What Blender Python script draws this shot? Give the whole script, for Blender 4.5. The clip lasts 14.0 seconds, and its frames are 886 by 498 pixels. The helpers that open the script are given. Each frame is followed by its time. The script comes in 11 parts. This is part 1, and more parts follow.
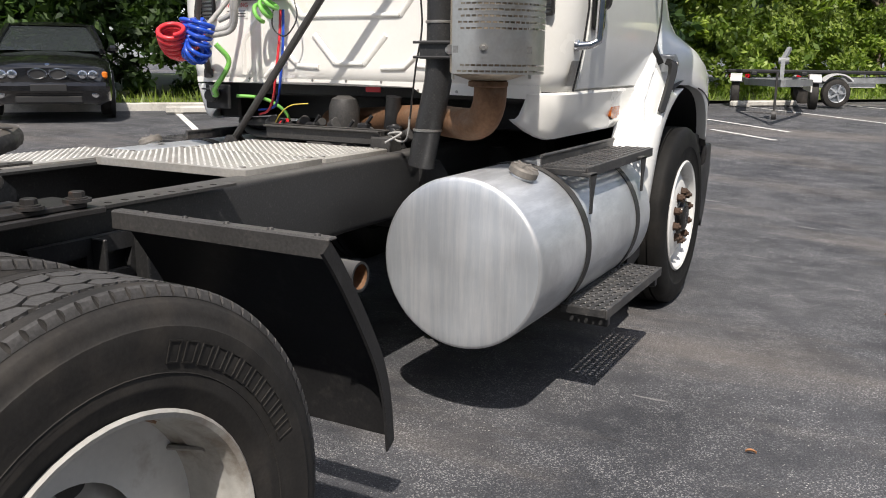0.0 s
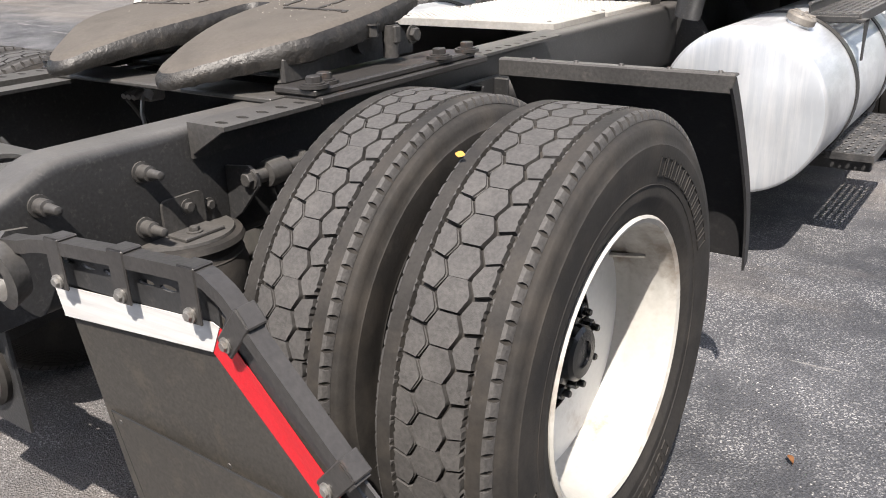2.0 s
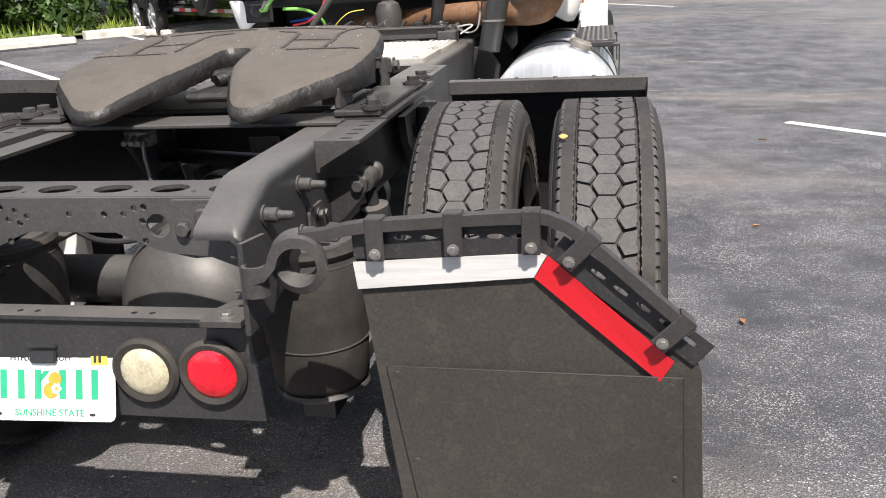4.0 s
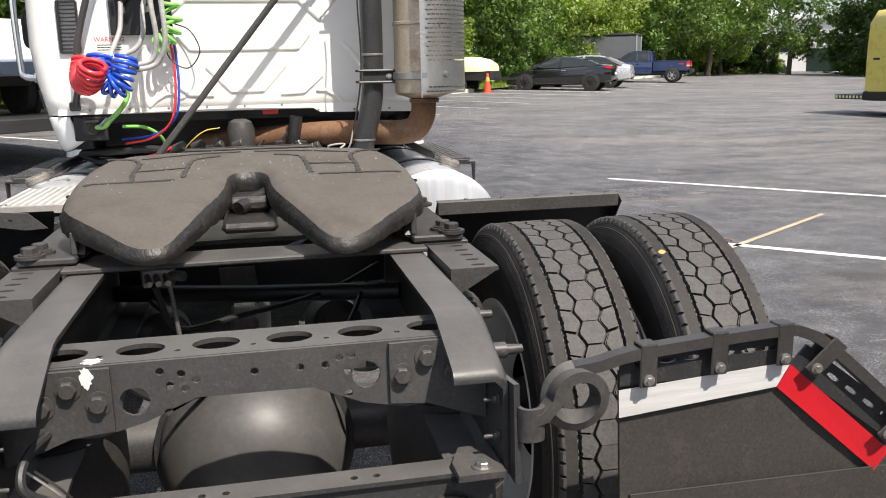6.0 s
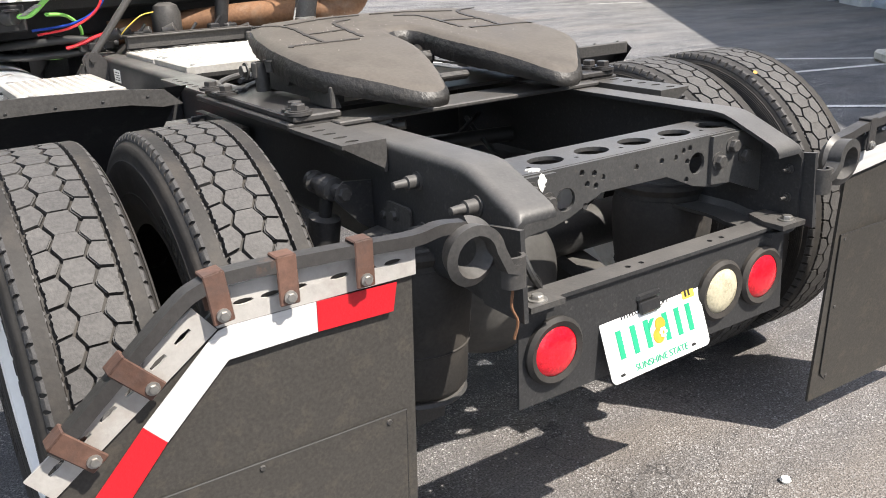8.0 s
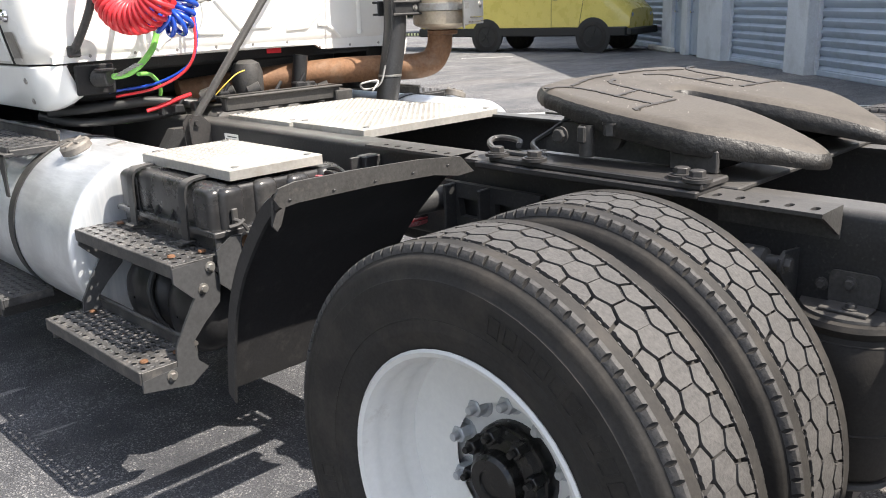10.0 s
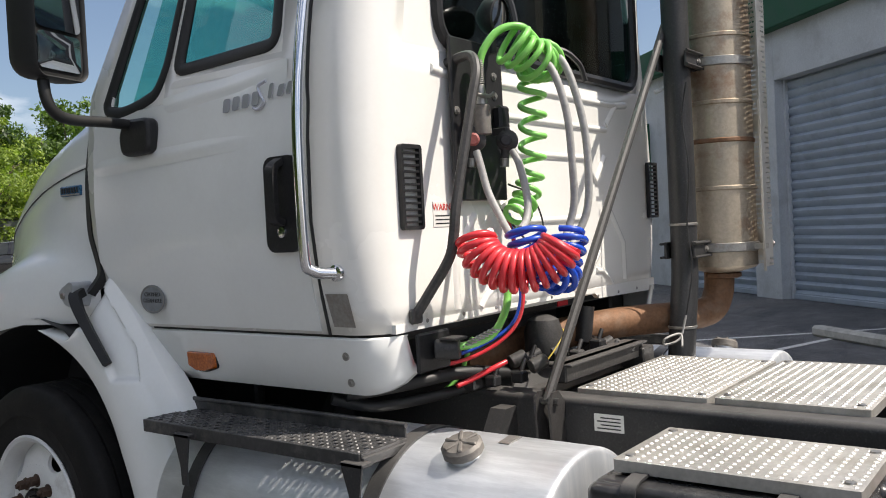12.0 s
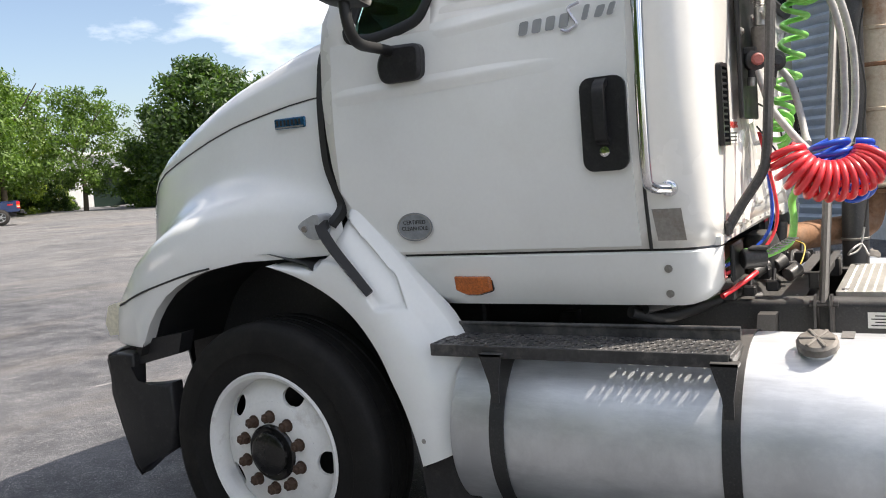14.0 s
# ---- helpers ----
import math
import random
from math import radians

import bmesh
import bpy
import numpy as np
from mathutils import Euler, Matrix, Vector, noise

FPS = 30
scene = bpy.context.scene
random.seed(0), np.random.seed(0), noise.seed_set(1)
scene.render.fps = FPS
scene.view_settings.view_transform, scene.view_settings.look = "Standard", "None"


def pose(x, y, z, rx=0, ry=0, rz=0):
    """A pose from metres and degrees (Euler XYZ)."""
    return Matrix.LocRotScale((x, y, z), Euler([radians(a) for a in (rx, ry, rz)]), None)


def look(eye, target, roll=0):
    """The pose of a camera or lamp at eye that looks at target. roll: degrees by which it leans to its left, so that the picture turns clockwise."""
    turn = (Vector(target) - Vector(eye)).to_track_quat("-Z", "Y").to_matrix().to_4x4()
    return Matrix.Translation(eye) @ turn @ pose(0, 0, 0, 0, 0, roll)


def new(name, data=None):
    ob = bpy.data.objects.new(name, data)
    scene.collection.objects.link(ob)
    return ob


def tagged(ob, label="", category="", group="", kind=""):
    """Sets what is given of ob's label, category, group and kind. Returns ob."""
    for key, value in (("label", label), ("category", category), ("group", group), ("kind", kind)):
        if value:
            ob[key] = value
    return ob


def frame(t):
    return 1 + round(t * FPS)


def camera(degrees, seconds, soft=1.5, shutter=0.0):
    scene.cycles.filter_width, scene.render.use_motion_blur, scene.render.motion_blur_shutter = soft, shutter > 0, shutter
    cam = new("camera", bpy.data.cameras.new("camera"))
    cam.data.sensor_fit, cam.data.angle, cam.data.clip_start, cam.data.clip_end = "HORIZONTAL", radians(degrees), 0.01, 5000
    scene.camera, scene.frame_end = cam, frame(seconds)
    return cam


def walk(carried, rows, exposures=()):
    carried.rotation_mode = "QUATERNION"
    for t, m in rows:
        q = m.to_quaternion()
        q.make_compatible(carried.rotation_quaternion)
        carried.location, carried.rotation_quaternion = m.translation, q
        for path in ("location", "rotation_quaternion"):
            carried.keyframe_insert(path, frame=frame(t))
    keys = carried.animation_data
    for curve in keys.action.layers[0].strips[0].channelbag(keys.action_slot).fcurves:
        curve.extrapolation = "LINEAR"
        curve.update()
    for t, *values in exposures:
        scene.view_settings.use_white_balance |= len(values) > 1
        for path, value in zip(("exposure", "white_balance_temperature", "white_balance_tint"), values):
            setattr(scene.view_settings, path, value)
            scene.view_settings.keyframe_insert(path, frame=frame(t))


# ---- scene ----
cam = camera(54.9, 14.0, 1.0)
PATH = [
    (0, (2.259, -0.957, 1.381), (1.337, 0.764, 0.949), 0.8),
    (0.5, (2.338, -1.022, 1.314), (1.435, 0.629, 0.639), 0.6),
    (1, (2.303, -1.251, 1.349), (1.309, 0.328, 0.629), -0.2),
    (1.5, (2.105, -1.492, 1.367), (0.985, 0.0, 0.648), -1.2),
    (2, (1.834, -1.551, 1.369), (0.742, -0.037, 0.652), -1.9),
    (2.2, (1.765, -1.57, 1.377), (0.733, -0.014, 0.658), -1.8),
    (4.3, (0.973, -2.506, 1.389), (0.708, -0.615, 0.793), -2.9),
    (4.5, (0.888, -2.563, 1.403), (0.68, -0.652, 0.852), -2.5),
    (5, (0.591, -2.528, 1.462), (0.542, -0.574, 1.037), -1.8),
    (5.5, (0.291, -2.432, 1.451), (0.469, -0.475, 1.077), -0.9),
    (6, (0.03, -2.283, 1.447), (0.44, -0.37, 1.035), -1.2),
    (6.5, (-0.241, -2.119, 1.421), (0.292, -0.257, 0.923), -2.2),
    (7, (-0.558, -2.146, 1.363), (0.198, -0.426, 0.678), -3.3),
    (7.5, (-0.943, -2.128, 1.359), (-0.008, -0.53, 0.602), -4.2),
    (8, (-1.353, -2.098, 1.394), (-0.324, -0.514, 0.736), -2.6),
    (8.2, (-1.537, -2.136, 1.409), (-0.482, -0.559, 0.776), -1.8),
    (10.3, (-2.31, -0.837, 1.449), (-0.921, 0.487, 0.885), -2.4),
    (10.5, (-2.35, -0.65, 1.447), (-0.944, 0.653, 0.879), -2.6),
    (11, (-2.479, -0.162, 1.483), (-1.03, 1.135, 1.016), -3.2),
    (11.3, (-2.547, 0.14, 1.52), (-1.057, 1.445, 1.242), -2.8),
    (11.5, (-2.584, 0.32, 1.559), (-1.077, 1.624, 1.398), -2.7),
    (12, (-2.817, 0.723, 1.561), (-1.221, 1.928, 1.512), -2.9),
    (12.5, (-3.158, 1.075, 1.549), (-1.443, 2.096, 1.432), -4.54),
    (13, (-3.485, 1.41, 1.565), (-1.68, 2.264, 1.454), -3.65),
    (13.5, (-3.8, 1.655, 1.591), (-2.044, 2.604, 1.458), -4.06),
    (14, (-3.613, 1.783, 1.561), (-1.884, 2.771, 1.373), -4.62),
]
EXPOSURES = [(0.0, 0.08, 6600, 12), (0.45, 0.76, 6500, 12), (0.8, 0.72, 6500, 12), (2.0, 0.93, 6650, 13), (4.5, 0.72, 6600, 13), (6.0, 0.56, 6700, 12), (7.0, 0.88, 6600, 11), (7.5, 1.06, 6600, 11), (8.2, 1.04, 6650, 11), (10.3, 1.12, 6700, 11), (11.0, 1.2, 6750, 11), (11.6, 0.50, 6750, 12), (12.1, 0.20, 6700, 12), (12.6, 0.44, 6800, 12), (13.0, 0.62, 6850, 12), (14.0, 0.78, 6850, 12)]
walk(cam, [(t, look(eye, target, roll)) for t, eye, target, roll in PATH], EXPOSURES)

# ---- sky, sun ----
world = bpy.data.worlds.new("world")
scene.world = world
world.use_nodes = True
SUN = Vector((0.30, -0.67, 1.0)).normalized()


def build_sky():
    nt = world.node_tree
    nt.nodes.clear()
    out = nt.nodes.new("ShaderNodeOutputWorld")
    bg = nt.nodes.new("ShaderNodeBackground")
    sky = nt.nodes.new("ShaderNodeTexSky")
    sky.sky_type, sky.sun_disc = "NISHITA", False
    sky.sun_elevation = math.asin(SUN.z)
    sky.sun_rotation = math.atan2(SUN.x, SUN.y)
    sky.air_density, sky.dust_density, sky.ozone_density = 0.9, 1.6, 1.0
    # fair-weather clouds, by direction
    co = nt.nodes.new("ShaderNodeTexCoord")
    mp = nt.nodes.new("ShaderNodeMapping")
    mp.inputs["Scale"].default_value = (1.6, 1.6, 4.2)
    mp.inputs["Location"].default_value = (0.35, 0.1, 0.2)
    n1 = nt.nodes.new("ShaderNodeTexNoise")
    n1.inputs["Scale"].default_value, n1.inputs["Detail"].default_value = 2.1, 9.0
    n1.inputs["Roughness"].default_value = 0.55
    ramp = nt.nodes.new("ShaderNodeValToRGB")
    ramp.color_ramp.elements[0].position, ramp.color_ramp.elements[1].position = 0.47, 0.64
    mix = nt.nodes.new("ShaderNodeMix")
    mix.data_type = "RGBA"
    mix.inputs["B"].default_value = (9.5, 9.8, 10.4, 1)
    nt.links.new(co.outputs["Generated"], mp.inputs["Vector"])
    nt.links.new(mp.outputs["Vector"], n1.inputs["Vector"])
    nt.links.new(n1.outputs["Fac"], ramp.inputs["Fac"])
    nt.links.new(ramp.outputs["Color"], mix.inputs["Factor"])
    nt.links.new(sky.outputs["Color"], mix.inputs["A"])
    nt.links.new(mix.outputs["Result"], bg.inputs["Color"])
    bg.inputs["Strength"].default_value = 0.116
    nt.links.new(bg.outputs["Background"], out.inputs["Surface"])


build_sky()
sun_data = bpy.data.lights.new("sun", "SUN")
sun_data.energy, sun_data.angle, sun_data.color = 5.0, radians(0.55), (1.0, 0.945, 0.86)
sun = new("sun", sun_data)
sun.matrix_world = look(SUN * 30, (0, 0, 0))

# ---- materials ----
def node(nt, kind, **values):
    n = nt.nodes.new(kind)
    for k, v in values.items():
        n.inputs[k.replace("_", " ")].default_value = v
    return n


def mixed(nt, a, b, fac, mode="MIX"):
    m = nt.nodes.new("ShaderNodeMix")
    m.data_type, m.blend_type = "RGBA", mode
    for key, v in (("A", a), ("B", b), ("Factor", fac)):
        if hasattr(v, "is_output"):
            nt.links.new(v, m.inputs[key])
        elif key == "Factor":
            m.inputs[key].default_value = v
        else:
            m.inputs[key].default_value = (*v, 1)
    return m.outputs["Result"]


def stepped(nt, value, lo, hi, a=0.0, b=1.0):
    m = nt.nodes.new("ShaderNodeMapRange")
    m.inputs["From Min"].default_value, m.inputs["From Max"].default_value = lo, hi
    m.inputs["To Min"].default_value, m.inputs["To Max"].default_value = a, b
    nt.links.new(value, m.inputs["Value"])
    return m.outputs["Result"]


def noisy(nt, vec, scale, detail=4.0, rough=0.55, stretch=None):
    if stretch:
        mp = nt.nodes.new("ShaderNodeMapping")
        mp.inputs["Scale"].default_value = stretch
        nt.links.new(vec, mp.inputs["Vector"])
        vec = mp.outputs["Vector"]
    n = node(nt, "ShaderNodeTexNoise", Scale=scale, Detail=detail, Roughness=rough)
    nt.links.new(vec, n.inputs["Vector"])
    return n.outputs["Fac"]


def surface(name, color, rough=0.5, metal=0.0, var=0.12, scale=3.0, grain=0.06, grain_scale=70.0, bump=0.15, dirt=None, dirt_amount=0.0,
            dirt_scale=5.0, coat=0.0, spec=0.5, stretch=None, random_tone=0.0, rough_var=0.12, dirt_lo=0.5, lit_dust=0.0):
    """A surface with broad stains, fine grain and relief, and patches of a second colour."""
    m = bpy.data.materials.new(name)
    m.use_nodes = True
    nt = m.node_tree
    b = nt.nodes["Principled BSDF"]
    co = nt.nodes.new("ShaderNodeTexCoord").outputs["Object"]
    big, fine = noisy(nt, co, scale, 5.0, 0.6, stretch), noisy(nt, co, grain_scale, 3.0, 0.6, stretch)
    dark, light = [c * (1 - var) for c in color], [min(1, c * (1 + var)) for c in color]
    col = mixed(nt, dark, light, stepped(nt, big, 0.3, 0.7))
    g = mixed(nt, (1 - grain,) * 3, (1 + grain,) * 3, stepped(nt, fine, 0.3, 0.7))
    col = mixed(nt, col, g, 1.0, "MULTIPLY")
    if dirt:
        spots = stepped(nt, noisy(nt, co, dirt_scale, 7.0, 0.68, stretch), dirt_lo, dirt_lo + 0.16, 0.0, dirt_amount)
        col = mixed(nt, col, dirt, spots)
    if lit_dust:
        # thin, uneven pallor on faces turned upward: dusty film plus painted sunlight
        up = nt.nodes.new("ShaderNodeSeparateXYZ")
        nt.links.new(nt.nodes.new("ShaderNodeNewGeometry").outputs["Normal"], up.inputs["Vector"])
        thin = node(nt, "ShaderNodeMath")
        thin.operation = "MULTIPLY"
        nt.links.new(stepped(nt, up.outputs["Z"], 0.35, 0.95, 0.0, lit_dust), thin.inputs[0])
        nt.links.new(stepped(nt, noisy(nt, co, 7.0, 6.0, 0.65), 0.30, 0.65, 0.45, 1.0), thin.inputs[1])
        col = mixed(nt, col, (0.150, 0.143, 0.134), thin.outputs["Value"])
    if random_tone:
        info = nt.nodes.new("ShaderNodeObjectInfo").outputs["Random"]
        tone = stepped(nt, info, 0, 1, 1 - random_tone, 1 + random_tone)
        rgb = nt.nodes.new("ShaderNodeCombineColor")
        for k in ("Red", "Green", "Blue"):
            nt.links.new(tone, rgb.inputs[k])
        col = mixed(nt, col, rgb.outputs["Color"], 1.0, "MULTIPLY")
    nt.links.new(col, b.inputs["Base Color"])
    nt.links.new(stepped(nt, big, 0.25, 0.75, max(0.02, rough - rough_var), min(1, rough + rough_var)), b.inputs["Roughness"])
    b.inputs["Metallic"].default_value = metal
    b.inputs["Coat Weight"].default_value = coat
    b.inputs["Coat Roughness"].default_value = 0.06
    b.inputs["Specular IOR Level"].default_value = spec
    if bump:
        bp = node(nt, "ShaderNodeBump", Strength=bump, Distance=0.004)
        nt.links.new(fine, bp.inputs["Height"])
        nt.links.new(bp.outputs["Normal"], b.inputs["Normal"])
    return m


def asphalt_material():
    m = bpy.data.materials.new("asphalt")
    m.use_nodes = True
    nt = m.node_tree
    b = nt.nodes["Principled BSDF"]
    co = nt.nodes.new("ShaderNodeTexCoord").outputs["Object"]
    broad = noisy(nt, co, 0.22, 6.0, 0.6)
    mid = noisy(nt, co, 1.6, 7.0, 0.7)
    scuff = noisy(nt, co, 0.8, 8.0, 0.7, (0.6, 1.3, 1))
    fine = noisy(nt, co, 150.0, 2.0, 0.6)
    v = node(nt, "ShaderNodeTexVoronoi", Scale=210.0)
    nt.links.new(co, v.inputs["Vector"])
    col = mixed(nt, (0.034, 0.036, 0.042), (0.090, 0.092, 0.101), stepped(nt, mid, 0.34, 0.66))
    col = mixed(nt, col, (0.130, 0.130, 0.136), stepped(nt, broad, 0.45, 0.72, 0, 0.6))
    col = mixed(nt, col, (0.215, 0.212, 0.212), stepped(nt, scuff, 0.58, 0.78, 0, 0.5))
    patch = noisy(nt, co, 0.55, 3.0, 0.5)
    col = mixed(nt, col, (0.030, 0.030, 0.032), stepped(nt, patch, 0.60, 0.66, 0, 0.6))
    # paler and browner between truck and building: lane wear plus glancing sun painted in
    sp = nt.nodes.new("ShaderNodeSeparateXYZ")
    nt.links.new(co, sp.inputs[0])
    lane = nt.nodes.new("ShaderNodeMath")
    lane.operation = "MULTIPLY"
    nt.links.new(stepped(nt, sp.outputs["X"], 3.0, 8.5), lane.inputs[0])
    nt.links.new(stepped(nt, noisy(nt, co, 0.9, 9.0, 0.72, (0.5, 1.1, 1)), 0.40, 0.64, 0.05, 0.75), lane.inputs[1])
    col = mixed(nt, col, (0.205, 0.198, 0.192), lane.outputs[0])
    # brownish sweeps left by turning tyres, and short pale scratches
    sweep = noisy(nt, co, 0.5, 7.0, 0.65, (0.22, 0.9, 1))
    col = mixed(nt, col, (0.205, 0.180, 0.158), stepped(nt, sweep, 0.52, 0.64, 0, 0.58))
    scratch = noisy(nt, co, 5.0, 3.0, 0.5, (0.35, 2.6, 1))
    col = mixed(nt, col, (0.30, 0.29, 0.28), stepped(nt, scratch, 0.69, 0.73, 0, 0.65))
    # hair cracks
    ck = nt.nodes.new("ShaderNodeTexVoronoi")
    ck.feature = "DISTANCE_TO_EDGE"
    ck.inputs["Scale"].default_value = 0.42
    wob = nt.nodes.new("ShaderNodeVectorMath")
    wob.operation = "ADD"
    nz = node(nt, "ShaderNodeTexNoise", Scale=2.5, Detail=6.0)
    nt.links.new(co, nz.inputs["Vector"])
    nt.links.new(co, wob.inputs[0])
    nt.links.new(nz.outputs["Color"], wob.inputs[1])
    nt.links.new(wob.outputs[0], ck.inputs["Vector"])
    crack = nt.nodes.new("ShaderNodeMath")
    crack.operation = "MULTIPLY"
    nt.links.new(stepped(nt, ck.outputs["Distance"], 0.0006, 0.0028, 0.60, 0.0), crack.inputs[0])
    nt.links.new(stepped(nt, broad, 0.42, 0.58, 0.0, 1.0), crack.inputs[1])
    col = mixed(nt, col, (0.012, 0.012, 0.013), crack.outputs[0])
    col = mixed(nt, col, mixed(nt, (0.42,) * 3, (1.62,) * 3, stepped(nt, fine, 0.3, 0.7)), 1.0, "MULTIPLY")
    # pale stones worn bare of tar
    sep = nt.nodes.new("ShaderNodeSeparateColor")
    nt.links.new(v.outputs["Color"], sep.inputs["Color"])
    bare = nt.nodes.new("ShaderNodeMath")
    bare.operation = "MULTIPLY"
    nt.links.new(stepped(nt, sep.outputs["Red"], 0.82, 0.87), bare.inputs[0])
    nt.links.new(stepped(nt, noisy(nt, co, 3.2, 6.0, 0.65), 0.40, 0.66, 0.06, 0.80), bare.inputs[1])
    col = mixed(nt, col, (0.40, 0.395, 0.39), bare.outputs[0])
    # scattered larger chips, almost white
    v2 = node(nt, "ShaderNodeTexVoronoi", Scale=120.0)
    nt.links.new(co, v2.inputs["Vector"])
    sep2 = nt.nodes.new("ShaderNodeSeparateColor")
    nt.links.new(v2.outputs["Color"], sep2.inputs["Color"])
    chip = nt.nodes.new("ShaderNodeMath")
    chip.operation = "MULTIPLY"
    nt.links.new(stepped(nt, sep2.outputs["Green"], 0.90, 0.93), chip.inputs[0])
    nt.links.new(stepped(nt, noisy(nt, co, 1.7, 5.0, 0.65), 0.42, 0.62, 0.10, 0.85), chip.inputs[1])
    round_chip = nt.nodes.new("ShaderNodeMath")
    round_chip.operation = "MULTIPLY"
    nt.links.new(chip.outputs[0], round_chip.inputs[0])
    nt.links.new(stepped(nt, v2.outputs["Distance"], 0.28, 0.42, 1.0, 0.0), round_chip.inputs[1])
    col = mixed(nt, col, (0.62, 0.60, 0.57), round_chip.outputs[0])
    nt.links.new(col, b.inputs["Base Color"])
    b.inputs["Roughness"].default_value = 0.72
    bp = node(nt, "ShaderNodeBump", Strength=0.7, Distance=0.006)
    nt.links.new(v.outputs["Distance"], bp.inputs["Height"])
    bp2 = node(nt, "ShaderNodeBump", Strength=0.35, Distance=0.01)
    nt.links.new(fine, bp2.inputs["Height"])
    nt.links.new(bp.outputs["Normal"], bp2.inputs["Normal"])
    nt.links.new(bp2.outputs["Normal"], b.inputs["Normal"])
    return m


def glass_material(name, tint, alpha=0.35, rough=0.02):
    """Tinted pane: a mix of clear passage and gloss."""
    m = bpy.data.materials.new(name)
    m.use_nodes = True
    nt = m.node_tree
    b = nt.nodes["Principled BSDF"]
    b.inputs["Base Color"].default_value = (*tint, 1)
    b.inputs["Roughness"].default_value = rough
    b.inputs["Transmission Weight"].default_value = alpha
    b.inputs["IOR"].default_value = 1.45
    return m


def thin_glass(name, tint):
    """A flat tinted sheet: clear passage with a glossy skin."""
    m = bpy.data.materials.new(name)
    m.use_nodes = True
    nt = m.node_tree
    out = nt.nodes["Material Output"]
    clear = node(nt, "ShaderNodeBsdfTransparent", Color=(*tint, 1))
    gloss = node(nt, "ShaderNodeBsdfGlossy", Color=(0.9, 0.95, 0.95, 1), Roughness=0.02)
    fr = node(nt, "ShaderNodeFresnel", IOR=1.5)
    mx = nt.nodes.new("ShaderNodeMixShader")
    nt.links.new(fr.outputs[0], mx.inputs[0])
    nt.links.new(clear.outputs[0], mx.inputs[1])
    nt.links.new(gloss.outputs[0], mx.inputs[2])
    nt.links.new(mx.outputs[0], out.inputs["Surface"])
    return m


def streaked_aluminium(name, bright, streak):
    """Tank sheet: brushed around its axis, with runs of pale oxide down the end."""
    m = bpy.data.materials.new(name)
    m.use_nodes = True
    nt = m.node_tree
    b = nt.nodes["Principled BSDF"]
    co = nt.nodes.new("ShaderNodeTexCoord").outputs["Object"]
    runs = noisy(nt, co, 2.2, 7.0, 0.7, (13, 1.4, 0.8))
    cloud = noisy(nt, co, 3.5, 6.0, 0.6)
    brushed = noisy(nt, co, 9.0, 5.0, 0.7, (1, 40, 1))
    col = mixed(nt, bright, streak, stepped(nt, runs, 0.42, 0.62, 0, 0.8))
    col = mixed(nt, col, mixed(nt, (0.88,) * 3, (1.06,) * 3, stepped(nt, cloud, 0.3, 0.7)), 1.0, "MULTIPLY")
    nt.links.new(col, b.inputs["Base Color"])
    b.inputs["Metallic"].default_value = 0.72
    nt.links.new(stepped(nt, cloud, 0.3, 0.7, 0.40, 0.56), b.inputs["Roughness"])
    bp = node(nt, "ShaderNodeBump", Strength=0.06, Distance=0.003)
    nt.links.new(brushed, bp.inputs["Height"])
    nt.links.new(bp.outputs["Normal"], b.inputs["Normal"])
    return m


def leaf_material(name, a, b_col):
    m = bpy.data.materials.new(name)
    m.use_nodes = True
    nt = m.node_tree
    b = nt.nodes["Principled BSDF"]
    isl = nt.nodes.new("ShaderNodeNewGeometry").outputs["Random Per Island"]
    co = nt.nodes.new("ShaderNodeTexCoord").outputs["Object"]
    col = mixed(nt, a, b_col, isl)
    col = mixed(nt, col, mixed(nt, (0.6,) * 3, (1.35,) * 3, stepped(nt, noisy(nt, co, 0.5, 3.0), 0.3, 0.7)), 1.0, "MULTIPLY")
    nt.links.new(col, b.inputs["Base Color"])
    b.inputs["Roughness"].default_value = 0.5
    tr = nt.nodes.new("ShaderNodeBsdfTranslucent")
    nt.links.new(mixed(nt, col, (1.3, 1.5, 0.5), 1.0, "MULTIPLY"), tr.inputs["Color"])
    mx = nt.nodes.new("ShaderNodeMixShader")
    mx.inputs["Fac"].default_value = 0.35
    out = nt.nodes["Material Output"]
    nt.links.new(b.outputs["BSDF"], mx.inputs[1])
    nt.links.new(tr.outputs["BSDF"], mx.inputs[2])
    nt.links.new(mx.outputs["Shader"], out.inputs["Surface"])
    return m


ASPHALT = asphalt_material()
LINE = surface("line_paint", (0.72, 0.71, 0.68), 0.8, var=0.1, dirt=(0.10, 0.10, 0.10), dirt_amount=0.8, dirt_scale=14, grain=0.2, dirt_lo=0.53)
KERB = surface("kerb_concrete", (0.55, 0.53, 0.48), 0.85, var=0.15, dirt=(0.2, 0.19, 0.17), dirt_amount=0.5, dirt_scale=4)
GRASS = surface("grass_ground", (0.10, 0.13, 0.035), 0.9, var=0.35, scale=1.5, grain=0.3, grain_scale=25)
CABWHITE = surface("white_truck_paint", (0.82, 0.81, 0.77), 0.26, var=0.025, scale=1.5, grain=0.01, bump=0.0, coat=0.5, dirt=(0.62, 0.58, 0.5), dirt_amount=0.12, dirt_scale=2.5, rough_var=0.05)
DOORWHITE = surface("white_door_paint", (0.84, 0.85, 0.825), 0.24, var=0.03, scale=1.2, grain=0.01, bump=0.0, coat=0.6, dirt=(0.6, 0.57, 0.52), dirt_amount=0.10, dirt_scale=3, rough_var=0.05)
